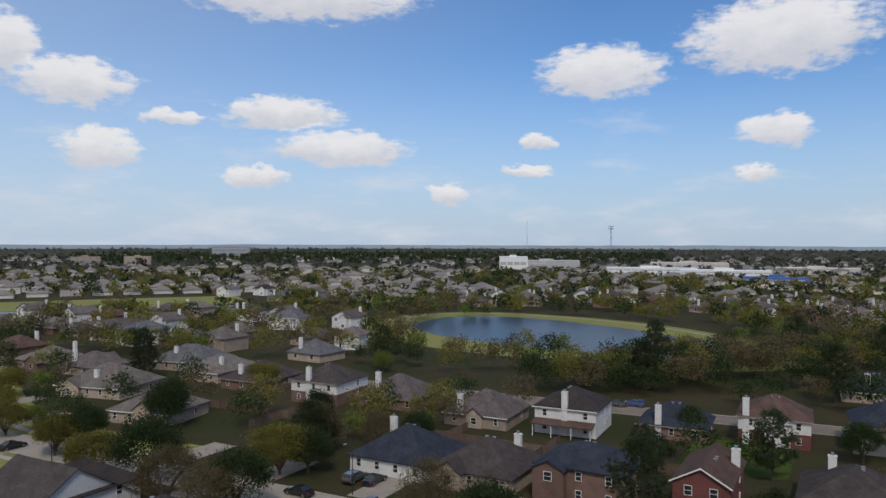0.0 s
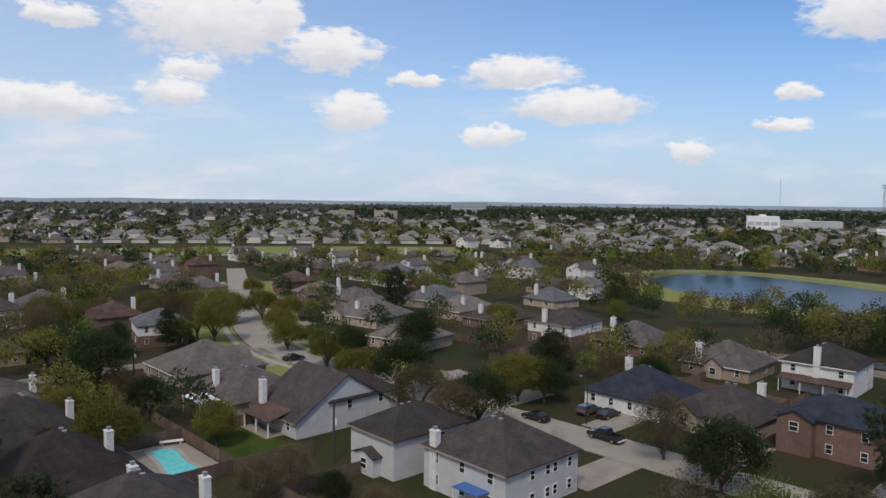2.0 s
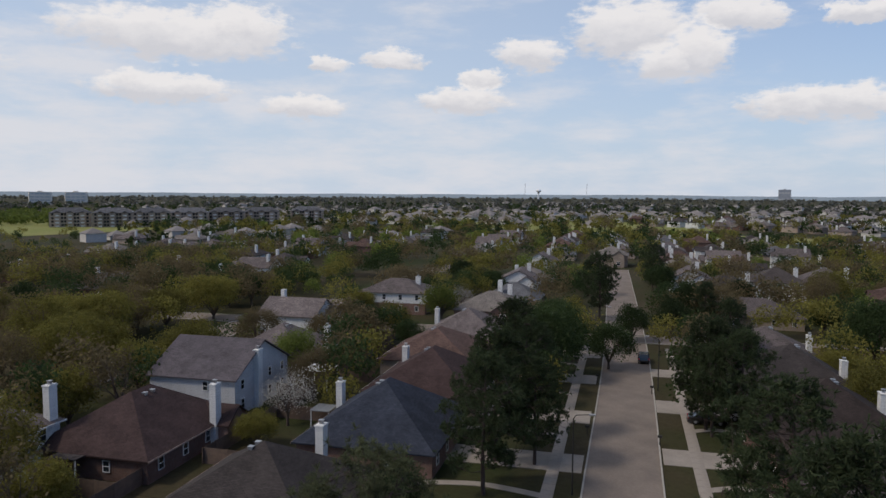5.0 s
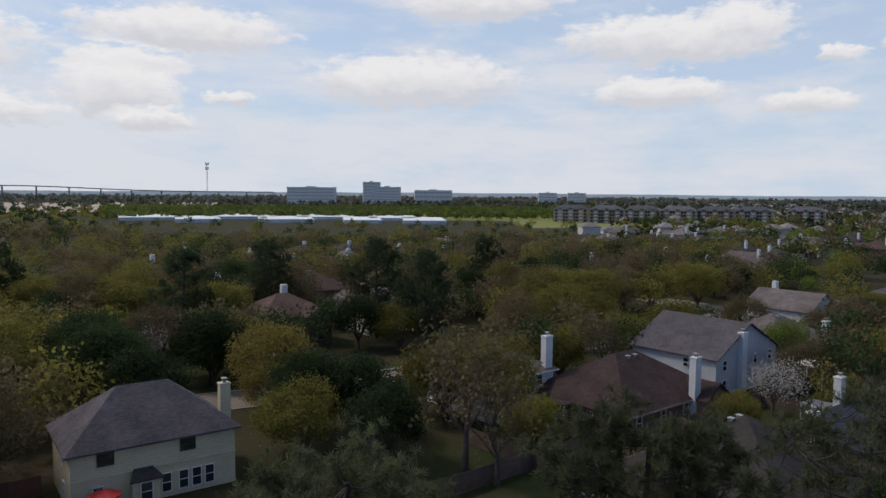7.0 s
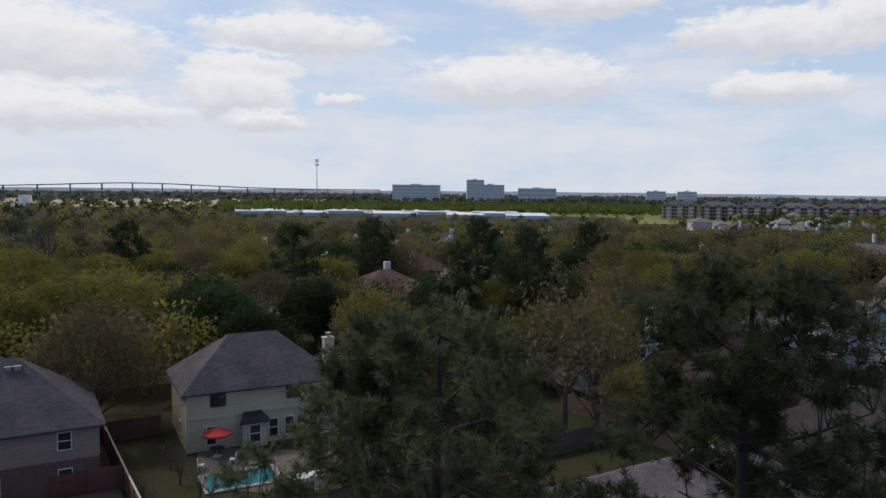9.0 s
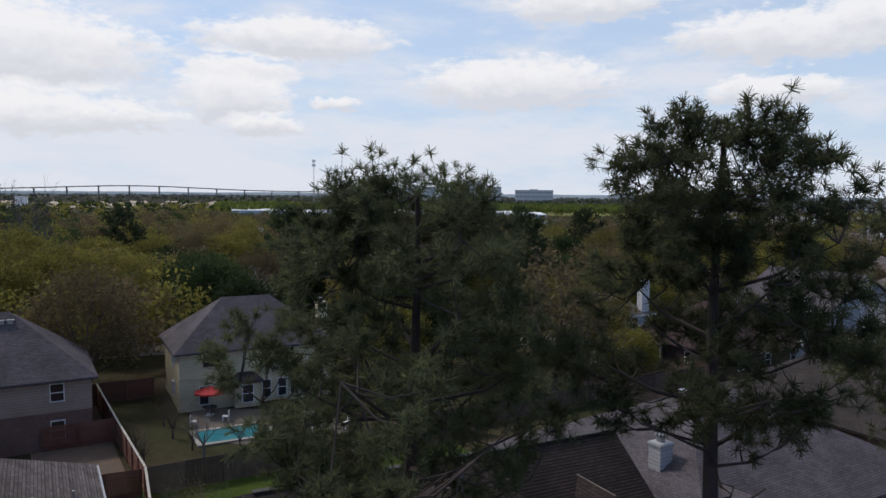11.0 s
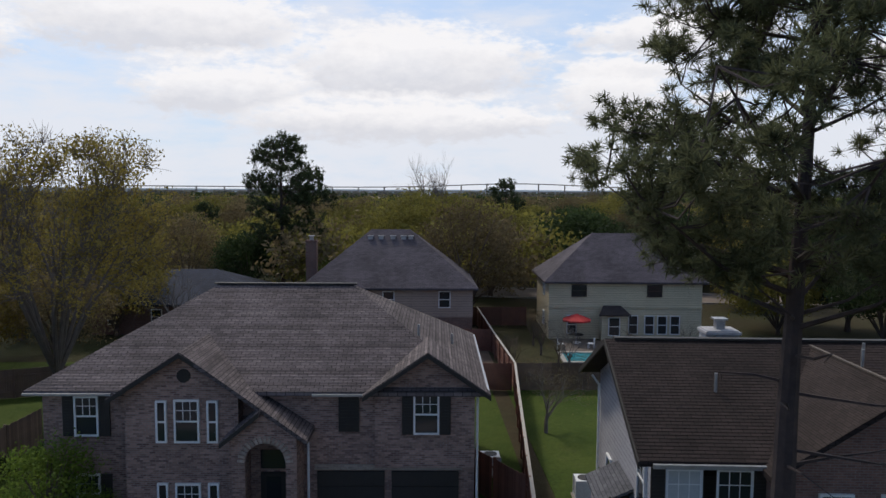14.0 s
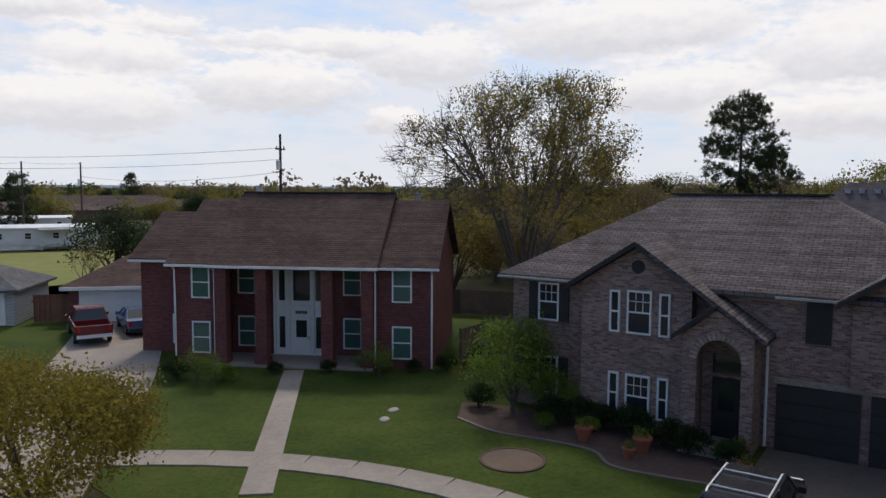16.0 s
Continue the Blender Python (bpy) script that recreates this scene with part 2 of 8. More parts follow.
def foliage(name, c1, c2, c3, rough=0.75, tone=(0.7, 1.25), through_light=0.5):
    m, n, l, b = material(name, rough, 0.0, 0.25)
    g = n.new("ShaderNodeNewGeometry")
    v = n.new("ShaderNodeTexCoord").outputs["Object"]
    c = ramp(n, l, g.outputs["Random Per Island"], [(0.0, tuple((p + q) / 2 for p, q in zip(c1, c2))), (0.55, c2), (1.0, tuple((p + q) / 2 for p, q in zip(c3, c2)))])
    c = mix(n, l, "MULTIPLY", 0.8, c, ramp(n, l, noise_of(n, l, v, 0.6, 3), [(0.3, (0.6,) * 3), (0.7, (1.3,) * 3)]))
    c = random_tone(n, l, c, *tone)
    l.new(c, b.inputs["Base Color"])
    t = n.new("ShaderNodeBsdfTranslucent")
    l.new(c, t.inputs["Color"])
    both = n.new("ShaderNodeMixShader")
    both.inputs[0].default_value = through_light
    l.new(b.outputs[0], both.inputs[1])
    l.new(t.outputs[0], both.inputs[2])
    l.new(both.outputs[0], n["Material Output"].inputs["Surface"])
    return m


ROOFS = {
    "weathered": coursed("weathered_shingles", (0.178, 0.146, 0.142), (0.115, 0.096, 0.094), (0.04, 0.034, 0.034), 0.34, 0.15, 0.014, tone=(0.74, 1.24)),
    "taupe": coursed("taupe_shingles", (0.195, 0.172, 0.157), (0.145, 0.127, 0.116), (0.07, 0.06, 0.055), 0.34, 0.15, 0.012, tone=(0.8, 1.2)),
    "brown": coursed("brown_shingles", (0.135, 0.083, 0.07), (0.09, 0.058, 0.05), (0.04, 0.028, 0.025), 0.34, 0.15, 0.012, tone=(0.85, 1.15)),
    "maroon": coursed("maroon_shingles", (0.075, 0.046, 0.044), (0.052, 0.034, 0.033), (0.025, 0.018, 0.018), 0.34, 0.15, 0.012),
    "dark": coursed("dark_shingles", (0.076, 0.063, 0.060), (0.052, 0.044, 0.043), (0.024, 0.021, 0.021), 0.34, 0.15, 0.012, tone=(0.8, 1.2)),
    # dark brown shingles, deepened with tree shade put into the colour
    "umber": coursed("dark_umber_shingles", (0.05, 0.037, 0.034), (0.034, 0.026, 0.024), (0.016, 0.013, 0.012), 0.34, 0.15, 0.012),
    "navy": coursed("blue_black_shingles", (0.045, 0.052, 0.075), (0.03, 0.036, 0.052), (0.016, 0.018, 0.024), 0.34, 0.15, 0.012),
    "violet": coursed("violet_grey_shingles", (0.125, 0.108, 0.118), (0.09, 0.078, 0.086), (0.045, 0.04, 0.044), 0.34, 0.15, 0.012),
    "grey": coursed("grey_shingles", (0.15, 0.15, 0.16), (0.11, 0.11, 0.12), (0.05, 0.05, 0.055), 0.34, 0.15, 0.012, tone=(0.8, 1.15)),
}
WALLS = {
    "white": coursed("white_lap_siding", (0.72, 0.71, 0.69), (0.68, 0.67, 0.66), (0.34, 0.33, 0.33), 3.6, 0.2, 0.012, 0.6, 0.12, 0.012),
    # white siding once more, greyed: shade is put into its colour
    "pale": coursed("pale_lap_siding", (0.54, 0.54, 0.55), (0.5, 0.5, 0.51), (0.25, 0.25, 0.25), 3.6, 0.2, 0.012, 0.6, 0.12, 0.012),
    "cream": coursed("cream_lap_siding", (0.62, 0.53, 0.36), (0.58, 0.50, 0.34), (0.3, 0.26, 0.18), 3.6, 0.2, 0.012, 0.6, 0.12, 0.012),
    "grey": coursed("grey_lap_siding", (0.42, 0.405, 0.41), (0.38, 0.37, 0.375), (0.2, 0.19, 0.2), 3.6, 0.2, 0.012, 0.6, 0.12, 0.012),
    "greybrown": coursed("grey_brown_lap_siding", (0.40, 0.295, 0.24), (0.36, 0.27, 0.225), (0.18, 0.14, 0.115), 3.6, 0.2, 0.012, 0.6, 0.12, 0.012),
    "mixed": coursed("mottled_brown_brick", (0.41, 0.255, 0.205), (0.16, 0.094, 0.08), (0.30, 0.245, 0.21), 0.23, 0.077, 0.010, 0.9, 0.28, 0.008),
    "red": coursed("dark_red_brick", (0.20, 0.058, 0.05), (0.115, 0.036, 0.034), (0.17, 0.12, 0.11), 0.23, 0.077, 0.008, 0.9, 0.22, 0.008),
    "tan": coursed("tan_brick", (0.42, 0.32, 0.25), (0.30, 0.23, 0.18), (0.38, 0.34, 0.3), 0.23, 0.077, 0.010, 0.9, 0.25, 0.008, tone=(0.8, 1.2)),
    "brownbrick": coursed("brown_brick", (0.21, 0.115, 0.09), (0.14, 0.08, 0.066), (0.2, 0.16, 0.14), 0.23, 0.077, 0.010, 0.9, 0.25, 0.008, tone=(0.8, 1.2)),
}
TRIM = rough_mat("white_painted_trim", (0.78, 0.77, 0.74), (0.68, 0.67, 0.65), 2.0, 0.5)
DARK_TRIM = rough_mat("dark_painted_trim", (0.032, 0.027, 0.023), (0.021, 0.018, 0.016), 2.0, 0.6)
PANE, pn, pl, pb = material("window_glass", 0.06, 0.0, 0.6)
pb.inputs["Base Color"].default_value = (0.022, 0.026, 0.03, 1)
GREEN_PANE, pn, pl, pb = material("green_tinted_window_glass", 0.07, 0.0, 0.6)
pb.inputs["Base Color"].default_value = (0.06, 0.12, 0.10, 1)
BLIND = rough_mat("pale_window_blind", (0.5, 0.5, 0.48), (0.42, 0.43, 0.43), 3.0, 0.5)
METAL = rough_mat("galvanised_metal", (0.45, 0.45, 0.46), (0.32, 0.32, 0.33), 4.0, 0.4, metal=0.7)
CONCRETE = rough_mat("pale_concrete", (0.32, 0.275, 0.235), (0.225, 0.195, 0.168), 0.35, 0.9, 0.004)
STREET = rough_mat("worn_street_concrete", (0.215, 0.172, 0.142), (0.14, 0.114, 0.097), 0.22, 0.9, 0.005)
# the street concrete again, lighter: sunshine is put into the colour
SUNLIT_STREET = rough_mat("bleached_street_concrete", (0.33, 0.295, 0.25), (0.25, 0.222, 0.19), 0.22, 0.9, 0.005)
# stains and the shade on the drive, both in one dark colour
STAINED_SHADED = rough_mat("stained_drive_concrete", (0.15, 0.122, 0.10), (0.09, 0.075, 0.064), 0.4, 0.9, 0.004)
KERB = rough_mat("kerb_concrete", (0.38, 0.35, 0.31), (0.28, 0.26, 0.23), 0.8, 0.9, 0.004)
WOOD = rough_mat("weathered_fence_wood", (0.17, 0.115, 0.085), (0.10, 0.072, 0.06), 1.3, 0.9, 0.003, tone=(0.7, 1.3))
RED_WOOD = rough_mat("stained_fence_wood", (0.20, 0.085, 0.055), (0.13, 0.06, 0.045), 1.3, 0.85, 0.003, tone=(0.75, 1.25))
PALE_WOOD = rough_mat("bleached_fence_cap", (0.5, 0.46, 0.40), (0.38, 0.35, 0.31), 1.3, 0.85)
BARK = rough_mat("grey_brown_bark", (0.12, 0.088, 0.07), (0.065, 0.05, 0.042), 2.5, 0.95, 0.01)
PINE_BARK = rough_mat("pine_bark", (0.075, 0.052, 0.045), (0.04, 0.03, 0.028), 3.0, 0.95, 0.012)
PALE_BARK = rough_mat("pale_bark", (0.22, 0.195, 0.17), (0.145, 0.128, 0.115), 2.5, 0.95, 0.006)
TWIG_BARK = rough_mat("grey_twig_bark", (0.15, 0.125, 0.105), (0.095, 0.08, 0.07), 2.5, 0.95, 0.006)
LEAF = {
    "olive": foliage("olive_spring_leaves", (0.11, 0.10, 0.022), (0.175, 0.158, 0.036), (0.24, 0.215, 0.056)),
    "deep": foliage("deep_green_leaves", (0.022, 0.036, 0.012), (0.035, 0.055, 0.018), (0.055, 0.08, 0.026)),
    "brown": foliage("budding_brown_twigs", (0.10, 0.078, 0.042), (0.145, 0.112, 0.058), (0.19, 0.152, 0.075)),
    "bright": foliage("bright_new_leaves", (0.09, 0.115, 0.024), (0.132, 0.165, 0.036), (0.18, 0.215, 0.052)),
    "blossom": foliage("white_blossom", (0.28, 0.25, 0.22), (0.42, 0.39, 0.35), (0.6, 0.57, 0.52)),
    "rust": foliage("rusty_yellow_leaves", (0.17, 0.128, 0.03), (0.26, 0.205, 0.05), (0.35, 0.29, 0.085)),
    # this grey carries the distance haze as well as bare twigs
    "grey": foliage("grey_leafless_woods", (0.10, 0.10, 0.085), (0.13, 0.13, 0.11), (0.16, 0.16, 0.13)),
    "needle": foliage("pine_needles", (0.060, 0.068, 0.034), (0.098, 0.108, 0.054), (0.142, 0.150, 0.078), tone=(0.85, 1.15), through_light=0.55),
    "yellow": foliage("yellow_green_new_leaves", (0.16, 0.125, 0.02), (0.25, 0.20, 0.032), (0.33, 0.28, 0.055)),
    "dark_needle": foliage("dark_pine_needles", (0.034, 0.05, 0.022), (0.055, 0.076, 0.034), (0.085, 0.105, 0.045)),
    "shrub": foliage("shrub_leaves", (0.085, 0.13, 0.018), (0.14, 0.205, 0.03), (0.21, 0.28, 0.052)),
}
WATER, pn, pl, pb = material("lake_water", 0.28, 0.0, 0.22)
pb.inputs["Base Color"].default_value = (0.03, 0.04, 0.05, 1)
bump(pn, pl, pb, noise_of(pn, pl, pn.new("ShaderNodeTexCoord").outputs["Object"], 0.8, 4), 0.25, 0.05)
POOL, pn, pl, pb = material("pool_water", 0.08, 0.0, 0.5)
pl.new(ramp(pn, pl, noise_of(pn, pl, pn.new("ShaderNodeTexCoord").outputs["Object"], 1.2, 3), [(0.3, (0.10, 0.50, 0.52)), (0.7, (0.17, 0.62, 0.62))]), pb.inputs["Base Color"])
bump(pn, pl, pb, noise_of(pn, pl, pn.new("ShaderNodeTexCoord").outputs["Object"], 3, 3), 0.2, 0.03)
GRASS, gn, gl, gb = material("mown_grass", 0.95, 0.0, 0.15)
gv = gn.new("ShaderNodeTexCoord").outputs["Object"]
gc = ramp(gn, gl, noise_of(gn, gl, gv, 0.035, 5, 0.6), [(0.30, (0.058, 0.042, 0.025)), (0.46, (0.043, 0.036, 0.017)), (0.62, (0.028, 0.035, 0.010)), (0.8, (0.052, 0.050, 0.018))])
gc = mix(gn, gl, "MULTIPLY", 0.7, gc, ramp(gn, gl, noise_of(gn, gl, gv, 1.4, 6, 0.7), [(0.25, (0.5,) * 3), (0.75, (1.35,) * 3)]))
gl.new(gc, gb.inputs["Base Color"])
bump(gn, gl, gb, noise_of(gn, gl, gv, 9.0, 3, 0.7), 0.6, 0.05)
LAWN, gn, gl, gb = material("green_lawn", 0.95, 0.0, 0.12)
gv = gn.new("ShaderNodeTexCoord").outputs["Object"]
gc = ramp(gn, gl, noise_of(gn, gl, gv, 0.22, 6, 0.65), [(0.28, (0.024, 0.044, 0.007)), (0.45, (0.040, 0.064, 0.010)), (0.6, (0.058, 0.080, 0.014)), (0.78, (0.084, 0.086, 0.024))])
gc = mix(gn, gl, "MULTIPLY", 0.75, gc, ramp(gn, gl, noise_of(gn, gl, gv, 5.0, 6, 0.75), [(0.3, (0.5,) * 3), (0.72, (1.4,) * 3)]))
gl.new(gc, gb.inputs["Base Color"])
bump(gn, gl, gb, noise_of(gn, gl, gv, 14.0, 3, 0.7), 0.7, 0.05)
# grass lightened and yellowed: the sunshine on it is put into the colour
SUNLIT_GRASS = rough_mat("sunny_meadow_grass", (0.17, 0.19, 0.05), (0.22, 0.21, 0.075), 0.03, 0.95, 0.03, spec=0.15)
SOIL = rough_mat("bare_soil", (0.15, 0.105, 0.075), (0.10, 0.072, 0.055), 0.6, 0.95, 0.02)
MULCH = rough_mat("brown_mulch", (0.10, 0.06, 0.045), (0.06, 0.04, 0.032), 3.0, 0.95, 0.02)
TYRE = rough_mat("tyre_rubber", (0.02, 0.02, 0.02), (0.03, 0.03, 0.03), 8.0, 0.8)
PALE_METAL = rough_mat("white_coated_metal", (0.8, 0.8, 0.8), (0.7, 0.71, 0.72), 1.0, 0.4)
FAR_WALL = rough_mat("pale_distant_wall", (0.62, 0.58, 0.53), (0.5, 0.47, 0.44), 0.1, 0.8)
FAR_ROOF = rough_mat("distant_roofing", (0.23, 0.205, 0.195), (0.16, 0.145, 0.14), 0.02, 0.85, tone=(0.7, 1.3))
SAND = rough_mat("bare_sandy_ground", (0.45, 0.37, 0.28), (0.36, 0.30, 0.23), 0.02, 0.95)
STONE_GREY = rough_mat("grey_office_cladding", (0.82, 0.75, 0.66), (0.72, 0.66, 0.58), 0.05, 0.7)
BLUE_GREY = rough_mat("blue_grey_cladding", (0.30, 0.32, 0.36), (0.24, 0.26, 0.30), 0.05, 0.7)
BLUE_PAINT = rough_mat("blue_membrane", (0.05, 0.12, 0.35), (0.07, 0.15, 0.4), 0.1, 0.6)
RED_CLOTH = rough_mat("red_canvas", (0.45, 0.03, 0.03), (0.36, 0.025, 0.025), 2.0, 0.8)
TERRACOTTA = rough_mat("terracotta", (0.34, 0.10, 0.055), (0.26, 0.075, 0.045), 4.0, 0.8)


def paint(name, c, rough=0.25):
    m, n, l, b = material(name, rough, 0.0, 0.5)
    b.inputs["Base Color"].default_value = (*c, 1)
    b.inputs["Coat Weight"].default_value = 0.6
    return m


PAINTS = {"black": paint("black_car_paint", (0.012, 0.012, 0.014)), "white": paint("white_car_paint", (0.7, 0.7, 0.7)), "red": paint("dark_red_car_paint", (0.13, 0.008, 0.012)),
          "blue": paint("blue_car_paint", (0.05, 0.10, 0.22)), "silver": paint("silver_car_paint", (0.36, 0.37, 0.38)), "grey": paint("grey_car_paint", (0.09, 0.095, 0.10))}


# ---- builders ----
def thing(name, label, category, group="", kind="", at=(0, 0, 0), rot=0.0):
    ob = new(name)
    ob.matrix_world = pose(at[0], at[1], at[2] if len(at) > 2 else 0, 0, 0, rot)
    return tagged(ob, label, category, group, kind)


def set_uv(bm):
    layer = bm.loops.layers.uv.verify()
    bm.normal_update()
    for f in bm.faces:
        n = f.normal
        h = Vector((1, 0, 0)) if abs(n.z) > 0.98 else Vector((0, 0, 1)).cross(n).normalized()
        s = n.cross(h)
        for lp in f.loops:
            lp[layer].uv = (lp.vert.co.dot(h), lp.vert.co.dot(s))


def mesh_of(name, bm, *mats):
    set_uv(bm)
    me = bpy.data.meshes.new(name)
    bm.to_mesh(me)
    bm.free()
    for m in mats:
        me.materials.append(m)
    return me


def part(name, data, mat, parent, label="", at=None, rot=0.0):
    """Links a bmesh, or a mesh that is shared, as one mesh object under a thing or a part."""
    me = data if isinstance(data, bpy.types.Mesh) else mesh_of(name, data, *([mat] if not isinstance(mat, (list, tuple)) else mat))
    ob = new(name, me)
    ob.parent = parent
    if at is not None:
        ob.matrix_local = pose(*at, 0, 0, rot)
    if label:
        ob["label"] = label
    return ob


def solid(name, data, mat, label, category, group="", kind="", at=(0, 0, 0), rot=0.0):
    """A thing of one mesh."""
    me = data if isinstance(data, bpy.types.Mesh) else mesh_of(name, data, *([mat] if not isinstance(mat, (list, tuple)) else mat))
    ob = new(name, me)
    ob.matrix_world = pose(*at, 0, 0, rot)
    return tagged(ob, label, category, group, kind)


def box(bm, x0, x1, y0, y1, z0, z1, mat=0):
    vs = [bm.verts.new(p) for p in ((x0, y0, z0), (x1, y0, z0), (x1, y1, z0), (x0, y1, z0), (x0, y0, z1), (x1, y0, z1), (x1, y1, z1), (x0, y1, z1))]
    for q in ((3, 2, 1, 0), (4, 5, 6, 7), (0, 1, 5, 4), (1, 2, 6, 5), (2, 3, 7, 6), (3, 0, 4, 7)):
        bm.faces.new([vs[i] for i in q]).material_index = mat
    return bm


def boxes(*dims):
    bm = bmesh.new()
    for d in dims:
        box(bm, *d)
    return bm


def prism(bm, poly, drop, mat=0):
    """A slab under a flat outline, drop deep straight down."""
    top = [bm.verts.new(p) for p in poly]
    low = [bm.verts.new((p[0], p[1], p[2] - drop)) for p in poly]
    bm.faces.new(top).material_index = mat
    bm.faces.new(low[::-1]).material_index = mat
    for i in range(len(poly)):
        j = (i + 1) % len(poly)
        bm.faces.new((top[j], top[i], low[i], low[j])).material_index = mat
    return bm


def tube(bm, pts, radii, sides=6, mat=0):
    rings = []
    for i, p in enumerate(pts):
        d = (Vector(pts[min(i + 1, len(pts) - 1)]) - Vector(pts[max(i - 1, 0)])).normalized()
        u = d.orthogonal().normalized()
        v = d.cross(u)
        rings.append([bm.verts.new(Vector(p) + (u * math.cos(k * 2 * math.pi / sides) + v * math.sin(k * 2 * math.pi / sides)) * radii[i]) for k in range(sides)])
    for r0, r1 in zip(rings, rings[1:]):
        for k in range(sides):
            bm.faces.new((r0[k], r0[(k + 1) % sides], r1[(k + 1) % sides], r1[k])).material_index = mat
    bm.faces.new(rings[0][::-1]).material_index = mat
    bm.faces.new(rings[-1]).material_index = mat
    return bm


U, V = Vector((-0.5835, 0.812, 0)), Vector((0.812, 0.5835, 0))  # along and across the streets
TO_STREET_EAST, TO_STREET_WEST = 125.7, -54.3  # fronts that look along +V and along -V


def grid(u, v, z=0.0):
    """A place by its way along and across the streets; a step of either is 1.1 m."""
    p = (U * u + V * v) * 1.1
    return (p.x, p.y, z)


def hip(w, d, eave, pitch, over=0.45, cx=0.0, cy=0.0):
    """The four slopes of a hipped roof."""
    a, b = w / 2 + over, d / 2 + over
    low = eave - over * pitch
    r = eave + min(w, d) / 2 * pitch
    c = [(cx - a, cy - b, low), (cx + a, cy - b, low), (cx + a, cy + b, low), (cx - a, cy + b, low)]
    if w >= d:
        p, q = (cx - (a - b), cy, r), (cx + (a - b), cy, r)
        return [[c[0], c[1], q, p], [c[1], c[2], q], [c[2], c[3], p, q], [c[3], c[0], p]] if a - b > 0.05 else [[c[0], c[1], p], [c[1], c[2], p], [c[2], c[3], p], [c[3], c[0], p]]
    p, q = (cx, cy - (b - a), r), (cx, cy + (b - a), r)
    return [[c[0], c[1], p], [c[1], c[2], q, p], [c[2], c[3], q], [c[3], c[0], p, q]]


def gable(w, d, eave, pitch, over=0.4, cx=0.0, cy=0.0, along="x"):
    """The two slopes of a gabled roof whose ridge runs along x or y."""
    a, b = w / 2 + over, d / 2 + over
    half = (d if along == "x" else w) / 2
    low, r = eave - over * pitch, eave + half * pitch
    if along == "x":
        return [[(cx - a, cy - b, low), (cx + a, cy - b, low), (cx + a, cy, r), (cx - a, cy, r)], [(cx + a, cy + b, low), (cx - a, cy + b, low), (cx - a, cy, r), (cx + a, cy, r)]]
    return [[(cx - a, cy + b, low), (cx - a, cy - b, low), (cx, cy - b, r), (cx, cy + b, r)], [(cx + a, cy - b, low), (cx + a, cy + b, low), (cx, cy + b, r), (cx, cy - b, r)]]


def roof_mesh(slopes, thick=0.16):
    bm = bmesh.new()
    for s in slopes:
        prism(bm, s, thick)
    bmesh.ops.remove_doubles(bm, verts=bm.verts, dist=0.002)
    return bm


def gable_wall(bm, w, d, z0, eave, pitch, cx, cy, along, mat=0):
    """A block of walls that reaches up into a gabled roof."""
    a, b = w / 2, d / 2
    if along == "x":
        for sx_ in (-a, a):
            o = [(cx + sx_, cy - b, z0), (cx + sx_, cy + b, z0), (cx + sx_, cy + b, eave), (cx + sx_, cy, eave + b * pitch - 0.17), (cx + sx_, cy - b, eave)]
            bm.faces.new([bm.verts.new(p) for p in (o if sx_ > 0 else o[::-1])]).material_index = mat
        box(bm, cx - a + 0.01, cx + a - 0.01, cy - b, cy + b, z0, eave - 0.02, mat)
    else:
        for sy_ in (-b, b):
            o = [(cx - a, cy + sy_, z0), (cx + a, cy + sy_, z0), (cx + a, cy + sy_, eave), (cx, cy + sy_, eave + a * pitch - 0.17), (cx - a, cy + sy_, eave)]
            bm.faces.new([bm.verts.new(p) for p in (o if sy_ < 0 else o[::-1])]).material_index = mat
        box(bm, cx - a, cx + a, cy - b + 0.01, cy + b - 0.01, z0, eave - 0.02, mat)
    return bm


CACHE = {}


def cached(key, make):
    if key not in CACHE:
        CACHE[key] = make()
    return CACHE[key]


def window_frame_mesh(w, h, bars, mat):
    def make():
        t = 0.07
        bm = boxes((-w / 2, -w / 2 + t, -0.06, 0.05, 0, h), (w / 2 - t, w / 2, -0.06, 0.05, 0, h), (-w / 2 + t, w / 2 - t, -0.06, 0.05, 0, t), (-w / 2 + t, w / 2 - t, -0.06, 0.05, h - t, h))
        if bars:
            box(bm, -w / 2 + t, w / 2 - t, -0.05, 0.04, h * 0.5 - 0.03, h * 0.5 + 0.03)
        if bars > 1:
            for k in (1, 2):
                x = -w / 2 + t + (w - 2 * t) * k / 3
                box(bm, x - 0.012, x + 0.012, -0.025, 0.0, h * 0.5 + 0.03, h - t)
            box(bm, -w / 2 + t, w / 2 - t, -0.025, 0.0, h * 0.75 - 0.012, h * 0.75 + 0.012)
        return mesh_of("window_frame", bm, mat)
    return cached(("frame", round(w, 2), round(h, 2), bars, mat.name), make)


